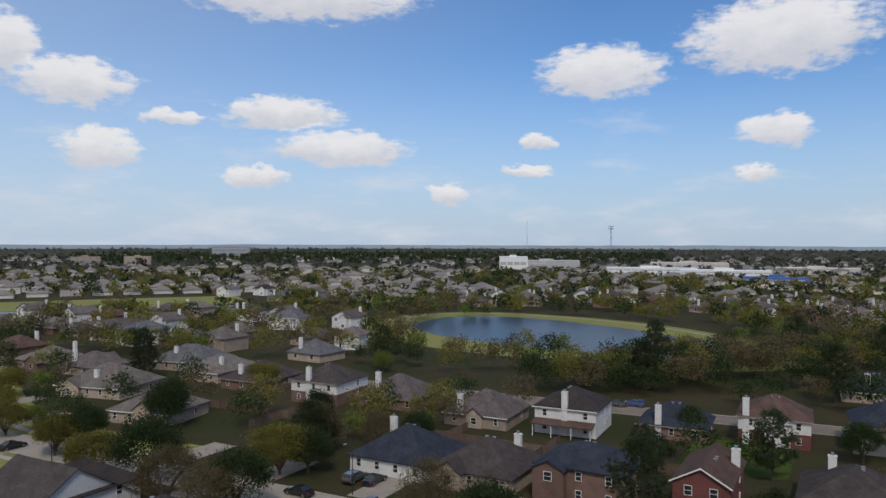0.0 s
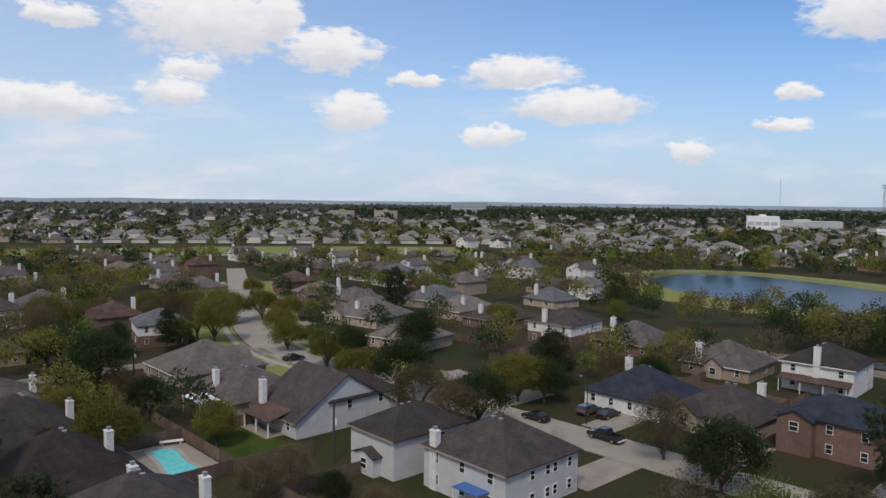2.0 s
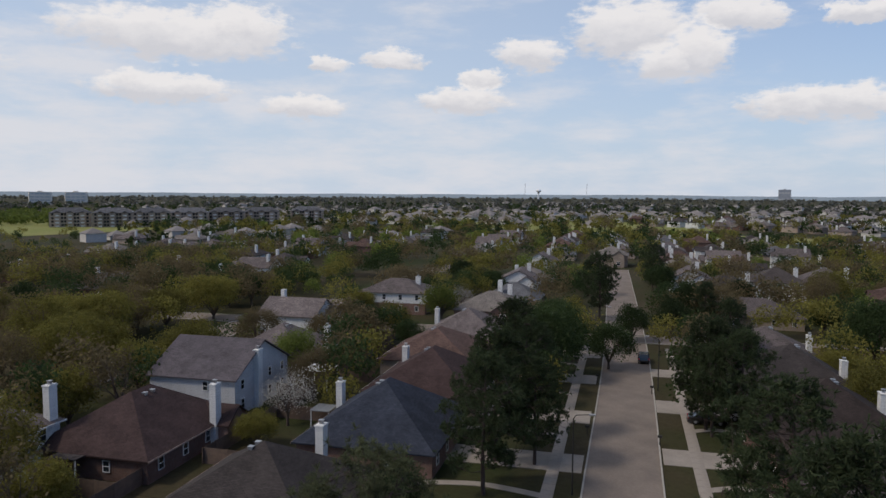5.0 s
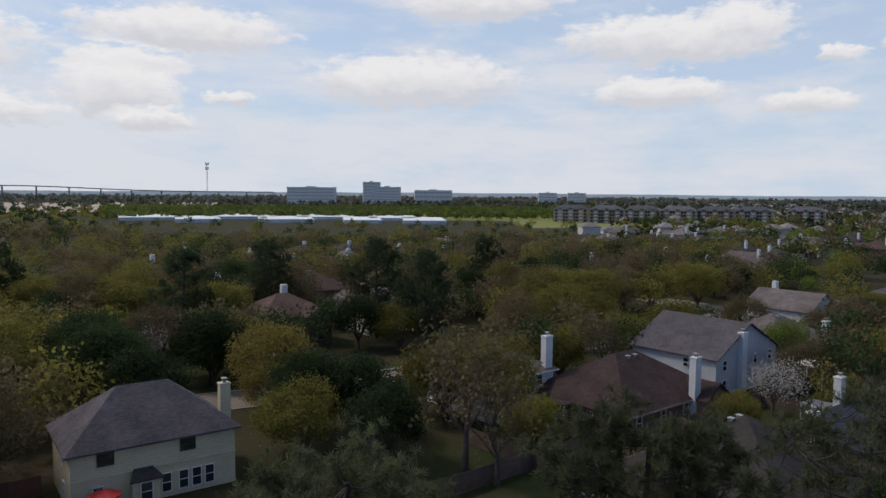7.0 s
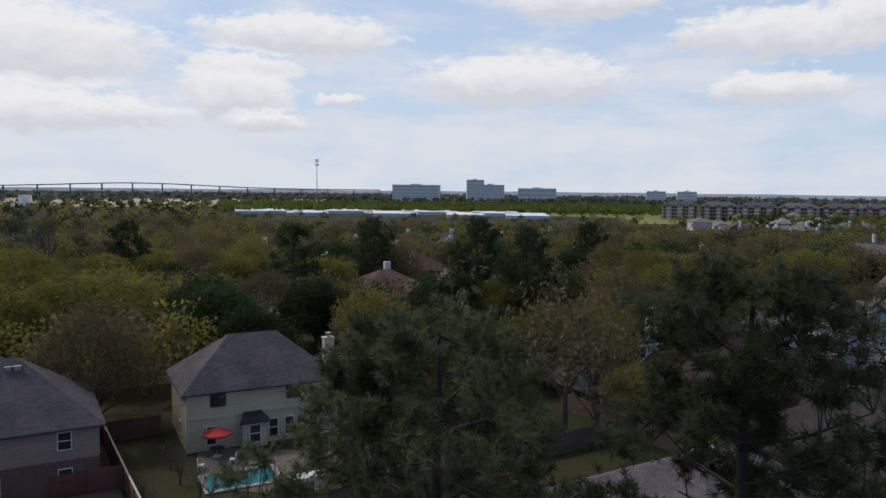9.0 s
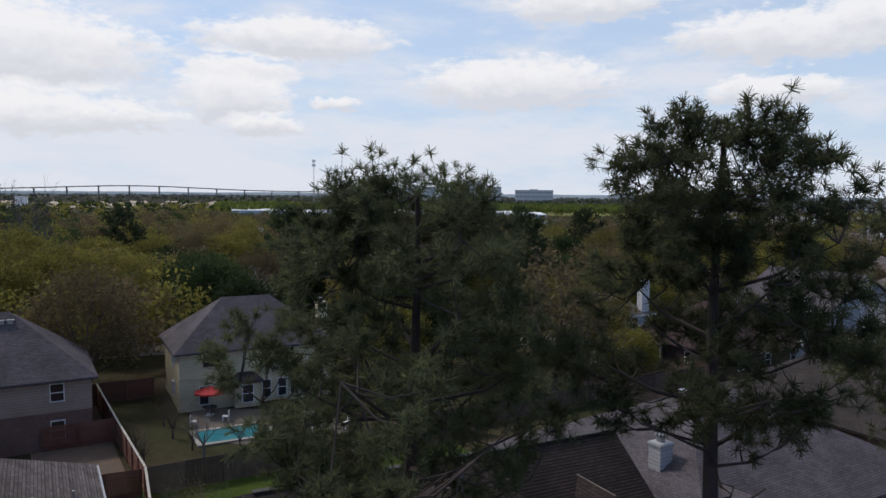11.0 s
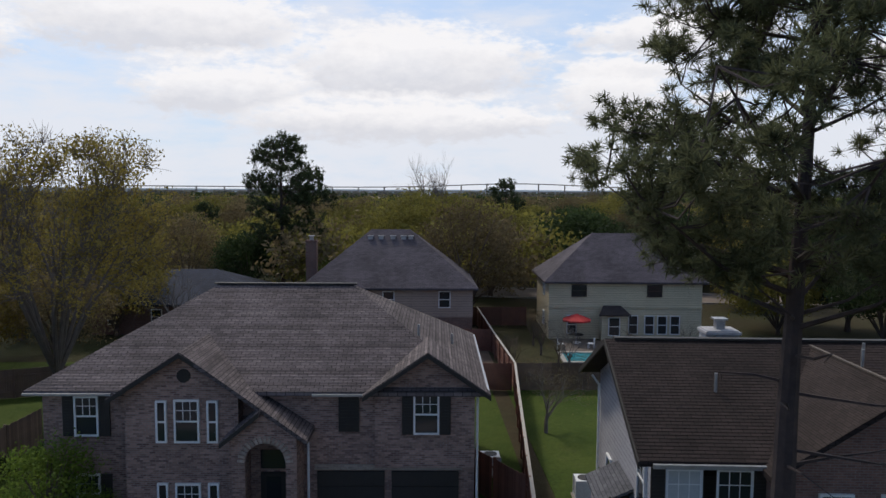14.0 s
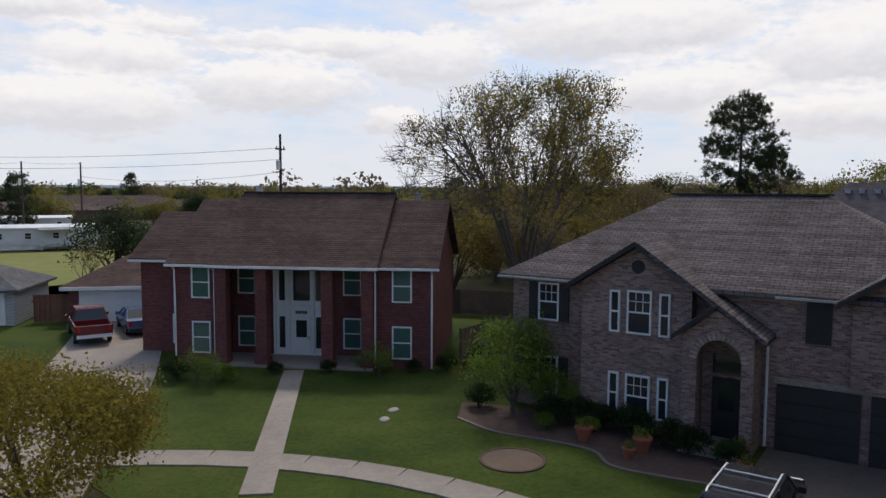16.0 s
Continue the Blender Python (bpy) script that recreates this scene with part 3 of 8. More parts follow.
def window(parent, x, y, z, w=0.95, h=1.5, turn=0.0, bars=1, pane=None, trim=None, shutters=False):
    """A sash window whose sill is at z on a wall; turn 0 looks along -y."""
    f = part("window", window_frame_mesh(w, h, bars, trim or TRIM), None, parent, at=(x, y, z), rot=turn)
    pane = pane or PANE
    part("pane", cached(("pane", round(w, 2), round(h, 2), pane.name), lambda: mesh_of("pane", boxes((-w / 2 + 0.06, w / 2 - 0.06, -0.015, 0.03, 0.06, h - 0.06)), pane)), None, f)
    if shutters:
        sh = cached(("shutter", round(h, 2)), lambda: mesh_of("shutter", boxes((-0.2, 0.2, -0.045, 0.03, 0, h), *[(-0.15, 0.15, -0.06, -0.045, k, k + 0.05) for k in np.arange(0.1, h - 0.15, 0.11)]), DARK_TRIM))
        for s in (-1, 1):
            part("shutter", sh, None, f, "dark louvred shutter", at=(s * (w / 2 + 0.22), 0, 0))
    return f


def chimney(parent, x, y, z0, z1, w=0.95, d=0.75, mat=None):
    bm = boxes((-w / 2, w / 2, -d / 2, d / 2, z0, z1), (-w / 2 - 0.06, w / 2 + 0.06, -d / 2 - 0.06, d / 2 + 0.06, z1 - 0.16, z1 - 0.04))
    c = part("chimney", bm, mat or TRIM, parent, "boxed white chimney" if (mat or TRIM) in (TRIM, WALLS["white"]) else "brick chimney", at=(x, y, 0))
    cap = boxes((-0.16, 0.16, -0.16, 0.16, z1 - 0.03, z1 + 0.3), (-0.24, 0.24, -0.24, 0.24, z1 + 0.34, z1 + 0.4))
    part("chimney_cap", cap, METAL, c, "small metal chimney cap")
    return c


def roof_vents(parent, spots):
    me = cached("vent", lambda: mesh_of("roof_vent", boxes((-0.2, 0.2, -0.2, 0.2, -0.1, 0.18), (-0.26, 0.26, -0.26, 0.26, 0.18, 0.24)), METAL))
    for x, y, z in spots:
        part("roof_vent", me, None, parent, at=(x, y, z))


def garage_door(parent, x, y, w, h, mat):
    door = part("garage_door", boxes((-w / 2, w / 2, 0.0, 0.05, 0, h)), mat, parent, at=(x, y, 0.05))
    me = cached(("door_panel", w, h, mat.name), lambda: mesh_of("panel", boxes((-w / 2, w / 2, -0.04, 0.0, 0.01, h / 4 - 0.01)), mat))
    for k in range(4):
        part("panel", me, None, door, at=(0, 0, k * h / 4))


FOOT = []  # where houses stand: x, y, reach


def far_window(parent, x, y, z, w, h, turn):
    """A window as one mesh: frame and pane."""
    def make():
        bm = boxes((-w / 2, w / 2, -0.05, 0.05, 0, h))
        box(bm, -w / 2 + 0.08, w / 2 - 0.08, -0.07, -0.02, 0.08, h / 2 - 0.03, 1)
        box(bm, -w / 2 + 0.08, w / 2 - 0.08, -0.07, -0.02, h / 2 + 0.03, h - 0.08, 1)
        return mesh_of("window", bm, TRIM, PANE)
    part("window", cached(("far", w, h), make), None, parent, at=(x, y, z), rot=turn)


def house(at, rot, w, d, eave=2.9, pitch=0.5, roof="weathered", wall="tan", upper=None, kind="hip", along="x", wings=(), chimneys=(), label="", fronts=True, backs=True, reach=None, vents=True, lite=False, side_windows=1):
    """A house with its front on -y. wings: x, y, width, depth, eave, pitch of gabled blocks whose ridge runs along y."""
    tall = eave > 4
    h = thing("house", label or "suburban house", "house", "houses", at=at, rot=rot)
    FOOT.append((at[0], at[1], reach or max(w, d) * 0.62))
    bm = bmesh.new()
    split_z = eave * 0.5 if (upper and tall) else None
    if kind == "hip":
        box(bm, -w / 2, w / 2, -d / 2, d / 2, 0, split_z or eave - 0.05)
        slopes = hip(w, d, eave, pitch)
    else:
        if split_z:
            box(bm, -w / 2 + 0.04, w / 2 - 0.04, -d / 2 + 0.04, d / 2 - 0.04, 0, split_z)
        else:
            gable_wall(bm, w, d, 0, eave, pitch, 0, 0, along)
        slopes = gable(w, d, eave, pitch, along=along)
    part("wall", bm, WALLS[wall], h)
    if split_z:
        bm = bmesh.new()
        if kind == "hip":
            box(bm, -w / 2 - 0.03, w / 2 + 0.03, -d / 2 - 0.03, d / 2 + 0.03, split_z, eave - 0.05)
        else:
            gable_wall(bm, w, d, split_z, eave, pitch, 0, 0, along)
        part("upper_wall", bm, WALLS[upper], h, "upper storey in lap siding")
    part("roof", roof_mesh(slopes), ROOFS[roof], h)
    for wx, wy, ww, wd, we, wp in wings:
        part("wing_wall", gable_wall(bmesh.new(), ww, wd, 0, we, wp, wx, wy, "y"), WALLS[upper if (upper and we > 4) else wall], h)
        part("wing_roof", roof_mesh(gable(ww, wd, we, wp, 0.3, wx, wy, "y")), ROOFS[roof], h)
        if lite:
            far_window(h, wx, wy - wd / 2 - 0.04, 0.9, 1.5, 1.4, 0)
        else:
            front = wy < 0
            window(h, wx, wy + (-wd / 2 - 0.04 if front else wd / 2 + 0.04), 0.8 if we < 4 else we * 0.5 + 0.7, 1.3, 1.4, 0 if front else 180)
    for cx, cy, z1 in chimneys:
        if lite:
            part("chimney", boxes((cx - 0.55, cx + 0.55, cy - 0.4, cy + 0.4, 0, z1)), WALLS["white"], h)
        else:
            chimney(h, cx, cy, 0, z1, 1.15, 0.8, WALLS["white"])
    if lite:
        z = 0.9 if not tall else eave * 0.5 + 0.7
        for x in (-w * 0.25, w * 0.25):
            far_window(h, x, d / 2 + 0.02, z, 1.3, 1.4, 180)
        far_window(h, -w * 0.28, -d / 2 - 0.02, z, 1.3, 1.4, 0)
        return h
    # fascia boards under the eaves
    o = 0.45
    fz = eave - o * pitch
    fb = boxes((-w / 2 - o - 0.03, w / 2 + o + 0.03, d / 2 + o, d / 2 + o + 0.04, fz - 0.19, fz - 0.01)) if kind == "hip" or along == "x" else None
    if fb is not None:
        part("fascia", fb, TRIM if wall in ("white", "cream", "tan") else WALLS["greybrown"], h)
    levels = [0.9] if not tall else [0.8, eave * 0.5 + 0.75]
    for z in levels:
        n = max(2, int(w / 3.6))
        for k in range(n):
            x = -w / 2 + (k + 0.5) * w / n
            if backs and not any(wg[1] > 0 and abs(x - wg[0]) < wg[2] / 2 + 0.4 for wg in wings):
                window(h, x, d / 2 + 0.04, z, 0.95, 1.35, 180)
            if fronts and not any(wg[1] < 0 and abs(x - wg[0]) < wg[2] / 2 + 0.4 for wg in wings):
                window(h, x, -d / 2 - 0.04, z, 0.95, 1.35)
        for s in (-1, 1):
            window(h, s * (w / 2 + 0.04), d * 0.16 * s, z, 0.85, 1.25, 90 * s)
        for k in range(1, side_windows):
            window(h, -w / 2 - 0.04, -d * 0.16 + k * 0.42 * d / side_windows * (1 if k % 2 else -1), z, 0.85, 1.25, -90)
    if vents:
        top = eave + min(w, d) / 2 * pitch
        roof_vents(h, [(s, 0.9, top - 0.9 * pitch) for s in (-0.8, 0.5)] if w >= d else [(0.9, s, top - 0.9 * pitch) for s in (-0.8, 0.5)])
    return h


# ---- trees ----
def cards(rng, centres, spread, per, size, flat=0.75):
    """Many small leaf clusters round the given centres: a mesh of loose four-sided leaves."""
    n = len(centres) * per
    c = np.repeat(np.asarray(centres, float), per, axis=0) + np.clip(rng.normal(0, 1, (n, 3)), -1.6, 1.6) * np.repeat(np.asarray(spread, float).reshape(-1, 1), per, axis=0) * [1, 1, flat]
    a = rng.normal(0, 1, (n, 3))
    a /= np.linalg.norm(a, axis=1)[:, None]
    b = np.cross(a, rng.normal(0, 1, (n, 3)))
    b /= np.linalg.norm(b, axis=1)[:, None]
    s = (size * rng.uniform(0.6, 1.35, n))[:, None]
    a, b = a * s, b * s * 0.62
    verts = np.stack([c - a, c - b * 0.9, c + a, c + b], 1).reshape(-1, 3)
    faces = np.arange(4 * n).reshape(-1, 4)
    return verts, faces


def raw_mesh(name, verts, faces, mat):
    me = bpy.data.meshes.new(name)
    me.from_pydata(verts.tolist() if hasattr(verts, "tolist") else verts, [], faces.tolist() if hasattr(faces, "tolist") else faces)
    me.materials.append(mat)
    return me


def crown_centres(rng, radius, low, high, count, lean=0.0):
    """Clump centres over an uneven dome, most of them near its skin."""
    out = []
    mid, half = (low + high) / 2, (high - low) / 2
    lobes = rng.normal(0, 1, (5, 3))
    while len(out) < count:
        p = rng.normal(0, 1, 3)
        p /= np.linalg.norm(p)
        if p[2] < -0.55:
            continue
        swell = 0.78 + 0.16 * np.sin(lobes @ p * 2.1).sum() / 2
        r = swell * rng.uniform(0.55, 1.0) ** 0.5
        out.append((p[0] * r * radius + lean, p[1] * r * radius, mid + p[2] * r * half))
    return out


def broad_tree(seed, tall, radius, leaf, bark=None, clumps=46, per=46, size=0.34, stem=None, spread=0.85, low=0.22):
    """The meshes of one broad-leaved tree: trunk with limbs, and crown."""
    rng = np.random.default_rng(seed)
    cs = crown_centres(rng, radius, tall * low, tall * 0.97, clumps)
    bm = bmesh.new()
    fork = tall * (low + 0.02)
    tube(bm, [(0, 0, -0.2), (0.05, 0.02, fork * 0.5), (0.0, 0.05, fork)], [tall * 0.032, tall * 0.025, tall * 0.021], 7)
    for c in cs[:: max(1, clumps // 12)]:
        m = (c[0] * 0.4, c[1] * 0.4, fork + (c[2] - fork) * 0.55)
        tube(bm, [(0, 0.03, fork - 0.2), m, c], [tall * 0.014, tall * 0.009, tall * 0.003], 5)
    trunk = mesh_of("trunk", bm, bark or BARK)
    verts, faces = cards(rng, cs, [spread * rng.uniform(0.7, 1.2) for _ in cs], per, size)
    return trunk, raw_mesh("crown", verts, faces, leaf)


def branches(bm, rng, start, way, length, radius, depth, tips, sides=4, up=0.25):
    n = 3
    pts, rad, p, d = [Vector(start)], [radius], Vector(start), Vector(way).normalized()
    for k in range(n):
        d = (d + Vector(rng.normal(0, 0.16, 3)) + Vector((0, 0, up * 0.25))).normalized()
        p = p + d * length / n
        pts.append(p.copy())
        rad.append(radius * (1 - 0.55 * (k + 1) / n))
    tube(bm, pts, rad, sides if depth > 1 else 3)
    tips.append(tuple(pts[-1]))
    if depth <= 0:
        return
    for k in range(rng.integers(3, 5)):
        q = pts[rng.integers(1, n + 1)]
        side = Vector(rng.normal(0, 1, 3)).cross(d).normalized()
        branches(bm, rng, q, d * 0.75 + side * rng.uniform(0.5, 0.95) + Vector((0, 0, up)), length * rng.uniform(0.55, 0.75), rad[-1] * 0.8, depth - 1, tips, sides, up)


def bare_tree(seed, tall, bark, depth=4, leaf=None, per=4, size=0.14, share=1.0, thick=0.022, sunny=None, loose=0.35):
    rng = np.random.default_rng(seed)
    bm, tips = bmesh.new(), []
    tube(bm, [(0, 0, -0.2), (0.04, 0, tall * 0.12), (0, 0.06, tall * 0.24)], [tall * thick * 1.2, tall * thick, tall * thick * 0.85], 7)
    for k in range(6):
        a = k * 1.05 + rng.uniform(-0.3, 0.3)
        tilt = rng.uniform(0.25, 0.75)
        branches(bm, rng, (0, 0.05, tall * rng.uniform(0.17, 0.24)), (math.cos(a) * tilt, math.sin(a) * tilt, 0.85), tall * 0.32, tall * thick * 0.5, depth - 1, tips)
    trunk = mesh_of("trunk", bm, bark)
    if leaf is None:
        return trunk, None
    tips = [t for t in tips if rng.uniform() < share and (sunny is None or rng.uniform(-0.35, 0.5) < (t[0] * sunny[0] + t[1] * sunny[1]) / (tall * 0.45) + 0.1)]
    verts, faces = cards(rng, tips, [loose] * len(tips), per, size, 1.0)
    return trunk, raw_mesh("crown", verts, faces, leaf)


def half_bare_tree(seed, tall, radius, leaf, bark, sunny, clumps=240, per=130, size=0.085):
    """A wide tree on several stems: fine twigs all round, leaves on the side named by a plan direction."""
    rng = np.random.default_rng(seed)
    bm = bmesh.new()
    fork = tall * 0.13
    tube(bm, [(0, 0, -0.2), (0.05, 0, fork * 0.5), (0, 0.05, fork)], [0.42, 0.34, 0.28], 8)
    limbs = []
    for k in range(17):
        a, out = k * 2.4 + rng.uniform(-0.3, 0.3), radius * rng.uniform(0.25, 0.8)
        end = Vector((math.cos(a) * out, math.sin(a) * out, tall * rng.uniform(0.6, 0.85)))
        knee = Vector((end.x * 0.32 + rng.normal(0, 0.3), end.y * 0.32 + rng.normal(0, 0.3), fork + (end.z - fork) * 0.45))
        tube(bm, [(0, 0, fork - 0.15), knee, end], [0.13, 0.085, 0.035], 6)
        limbs.append((knee, end))
    good = []
    for c in crown_centres(rng, radius, tall * 0.16, tall, clumps):
        c = Vector(c)
        knee, end = min(limbs, key=lambda l: (l[0].lerp(l[1], 0.7) - c).length)
        p = knee.lerp(end, rng.uniform(0.2, 0.9))
        tube(bm, [p, p.lerp(c, 0.5) + Vector((0, 0, 0.3)), c], [0.036, 0.026, 0.016], 4)
        for _ in range(9):
            d = Vector(rng.normal(0, 1, 3)) * 0.6 + (c - p).normalized() * 0.7 + Vector((0, 0, 0.5))
            q = c + d.normalized() * rng.uniform(0.6, 1.5)
            tube(bm, [c, c.lerp(q, 0.5) + Vector(rng.normal(0, 0.06, 3)), q], [0.018, 0.013, 0.008], 3)
        if rng.uniform(-0.95, 0.2) < (c.x * sunny[0] + c.y * sunny[1]) / radius:
            good.append(tuple(c + Vector((0, 0, 0.35))))
    verts, faces = cards(rng, good, [0.5] * len(good), per, size, 0.9)
    return mesh_of("trunk", bm, bark), raw_mesh("crown", verts, faces, leaf)


def pine(seed, tall, outline, limbs=20, clumps=120, tufts=13, needles=40, length=0.25, width=0.0075, leaf="needle", snags=0, thick=0.0165, loose=0.5, thin=None):
    """A pine: a straight trunk, rising limbs, clumps of twigs that fill an uneven outline of (share of the height, reach),
    and a round tuft of long needles at the end of each twig."""
    rng = np.random.default_rng(seed)
    bm = bmesh.new()
    sway = rng.normal(0, 0.1, 2)
    spine = [Vector((sway[0] * math.sin(k * 0.6), sway[1] * math.sin(k * 0.5), tall * 0.965 * k / 10 - (0.3 if k == 0 else 0))) for k in range(11)]
    tube(bm, spine, [tall * thick * (1 - 0.088 * k) + 0.015 for k in range(11)], 9)
    hs, rs = [o[0] for o in outline], [o[1] for o in outline]
    base, lobes = min(hs), rng.uniform(0, 6.28, 3)

    def reach_at(f, a):
        swell = 0.9 + 0.17 * math.sin(2 * a + lobes[0] + 5 * f) + 0.13 * math.sin(3 * a + lobes[1] - 9 * f) + 0.08 * math.sin(7 * a + 20 * f)
        if thin and f < 0.8:
            swell *= 1 - 0.2 * max(0.0, math.cos(a - thin))
        return float(np.interp(f, hs, rs)) * swell

    def stem(z):
        t = min(max(z / (tall * 0.0965), 0.0), 9.999)
        return spine[int(t)].lerp(spine[int(t) + 1], t - int(t))

    bones = []
    for k in range(limbs):
        f = base + (0.95 - base) * (k + rng.uniform(0.1, 0.9)) / limbs
        a = k * 2.39996 + rng.normal(0, 0.3)
        out = reach_at(f, a) * 0.86
        root = stem(max(tall * base * 0.86, tall * f - rng.uniform(0.3, 0.55) * out - 0.2))
        end = Vector((root.x + math.cos(a) * out, root.y + math.sin(a) * out, tall * f))
        knee = root.lerp(end, 0.5) + Vector((rng.normal(0, 0.15), rng.normal(0, 0.15), -0.07 * out))
        tube(bm, [root, knee, end], [0.025 + out * 0.013, 0.018 + out * 0.008, 0.014], 5)
        bones += [root.lerp(knee, 0.5), root.lerp(knee, 0.8), knee, knee.lerp(end, 0.35), knee.lerp(end, 0.7), end]
    bones += [stem(tall * f) for f in np.linspace(max(base, 0.7), 0.96, 6)]
    spots, ways = [], []
    made = 0
    while made < clumps:
        f, a = rng.uniform(base, max(hs)), rng.uniform(0, 6.28)
        out = reach_at(f, a)
        if rng.uniform(0, max(rs)) > out + 0.6:
            continue
        q = out * rng.uniform(0.1, 1.0) ** 0.55
        c = Vector((math.cos(a) * q, math.sin(a) * q, tall * f))
        # one side of the crown has lost many twigs
        if thin and f < 0.8 and math.cos(a - thin) > 0.1 and rng.uniform() < 0.4:
            continue
        # clumps sit in storeys with gaps between them
        if math.sin(f * tall * 2.1 + 2.0 * math.sin(a + lobes[2])) < -0.72 and f < 0.86:
            continue
        made += 1
        near = min(bones, key=lambda b: (b - c).length + 0.4 * max(0.0, b.z - c.z))
        bend_ = near.lerp(c, 0.55) - Vector((0, 0, 0.12 * (c - near).length))
        tube(bm, [near, bend_, c], [0.026, 0.02, 0.013], 4)
        outward = Vector((c.x, c.y, 0.35 * tall * (f - base))).normalized()
        for _ in range(tufts):
            e = Vector(rng.normal(0, 0.62, 3)) + outward * 0.45 + Vector((0, 0, 0.45))
            tip = c + Vector((e.x, e.y, e.z * 0.8)) * loose * rng.uniform(0.6, 1.25)
            tube(bm, [c.lerp(tip, 0.1), tip], [0.009, 0.006], 3)
            spots.append(tuple(tip))
            ways.append(tuple(e.normalized()))
    for k in range(snags):
        a, z = rng.uniform(0, 6.28), tall * rng.uniform(base * 0.6, base * 1.05)
        p = stem(z)
        q = p + Vector((math.cos(a), math.sin(a), rng.uniform(-0.1, 0.25))) * rng.uniform(0.8, 2.6)
        tube(bm, [p, p.lerp(q, 0.55) + Vector(rng.normal(0, 0.15, 3)), q, q + Vector(rng.normal(0, 0.35, 3))], [0.05, 0.035, 0.02, 0.01], 4)
    c = np.repeat(np.array(spots), needles, axis=0)
    n = len(c)
    w = np.repeat(np.array(ways), needles, axis=0)
    d = rng.normal(0, 1, (n, 3))
    d = d / np.linalg.norm(d, axis=1)[:, None] + w * 0.5
    d /= np.linalg.norm(d, axis=1)[:, None]
    s = np.cross(d, rng.normal(0, 1, (n, 3)))
    s /= np.linalg.norm(s, axis=1)[:, None]
    c = c - w * rng.uniform(0, 0.14, (n, 1))
    L = length * rng.uniform(0.75, 1.1, (n, 1))
    verts = np.stack([c - s * width, c + s * width, c + d * L + s * width * 0.6, c + d * L - s * width * 0.6], 1).reshape(-1, 3)
    return mesh_of("trunk", bm, PINE_BARK), raw_mesh("crown", verts, np.arange(4 * n).reshape(-1, 4), LEAF[leaf])


def plant(name, meshes, at, turn=0.0, size=1.0, label="", category="tree", group="trees", tilt=(0, 0)):
    t = new(name)
    t.matrix_world = pose(at[0], at[1], at[2] if len(at) > 2 else 0, tilt[0], tilt[1], turn) @ Matrix.Diagonal((size, size, size, 1))
    tagged(t, label, category, group)
    for n, me in zip(("trunk", "crown"), meshes):
        if me is not None:
            ob = new(n, me)
            ob.parent = t
    return t
# ---- ground, streets, water ----
def disc(bm, x, y, r, z, n=40, mat=0):
    bm.faces.new([bm.verts.new((x + r * math.cos(k * 2 * math.pi / n), y + r * math.sin(k * 2 * math.pi / n), z)) for k in range(n)]).material_index = mat
    return bm


ground_bm = bmesh.new()
bmesh.ops.create_grid(ground_bm, x_segments=40, y_segments=40, size=4900)
solid("ground", ground_bm, GRASS, "flat ground of rough grass and dry lawns", "ground", kind="structure", at=(0, 0, 0))


def ribbon(bm, pts, half, z, thick=0.02, mat=0, shift=0.0):
    """A flat strip of that half width along a line."""
    ps = [Vector((p[0], p[1], 0)) for p in pts]
    left, right = [], []
    for i, p in enumerate(ps):
        d = (ps[min(i + 1, len(ps) - 1)] - ps[max(i - 1, 0)]).normalized()
        n = Vector((-d.y, d.x, 0))
        left.append(p + n * (half + shift))
        right.append(p + n * (shift - half))
    for i in range(len(ps) - 1):
        prism(bm, [(*right[i][:2], z), (*right[i + 1][:2], z), (*left[i + 1][:2], z), (*left[i][:2], z)], thick, mat)
    return bm


def bend(points, steps=8):
    """A smooth line through the given points."""
    out = []
    ps = [Vector((p[0], p[1], 0)) for p in points]
    for i in range(len(ps) - 1):
        a, b, c, d = ps[max(i - 1, 0)], ps[i], ps[i + 1], ps[min(i + 2, len(ps) - 1)]
        for k in range(steps):
            t = k / steps
            out.append(0.5 * ((2 * b) + (c - a) * t + (2 * a - 5 * b + 4 * c - d) * t * t + (3 * b - a - 3 * c + d) * t ** 3))
    return out + [ps[-1]]


ROADS = []
STREETS = [0]


def street(name, pts, half, label, mat=None):
    line = bend(pts)
    bm = bmesh.new()
    ribbon(bm, line, half, 0.028 + 0.006 * STREETS[0], 0.05)
    STREETS[0] += 1
    road = solid(name, bm, mat or STREET, label, "road", kind="structure")
    for s in (-1, 1):
        kb = bmesh.new()
        ribbon(kb, line, 0.09, 0.15, 0.2, shift=s * (half + 0.09))
        solid("kerb", kb, KERB, "low concrete kerb beside the street", "kerb", kind="structure")
    for p in line:
        ROADS.append((p.x, p.y, half + 2.0))
    return road


street("road", [grid(2, -3.0), grid(60, -3.0), grid(132, -3.0), grid(260, -6)], 3.85, "pale worn concrete residential street")
BEND_STREET = [grid(-45, 78), grid(30, 77), grid(95, 75), grid(120, 73.5), grid(134, 74), grid(147, 77), grid(166, 84), grid(190, 96), grid(223, 111), grid(252, 125), grid(300, 148)]
street("road", BEND_STREET, 4.0, "bending concrete street, pale with sunlight in its colour", SUNLIT_STREET)
street("road", [grid(135, -160), grid(135, -60), grid(135.5, 0), grid(135, 60), grid(134, 72)], 4.0, "pale concrete cross street")
street("road", [grid(-70, -96), grid(0, -87), grid(40, -79), grid(88, -77), grid(136, -77), grid(170, -70), grid(260, -66)], 4.0, "pale concrete street under trees")
street("road", [grid(-60, 158), grid(20, 152), grid(110, 146), grid(150, 140)], 4.0, "pale concrete residential street")
bulb = bmesh.new()
disc(bulb, 4.07, -11.95, 13.6, 0.034, 56)
solid("road", bulb, STREET, "round end of the concrete street", "road", kind="structure")
kb = bmesh.new()
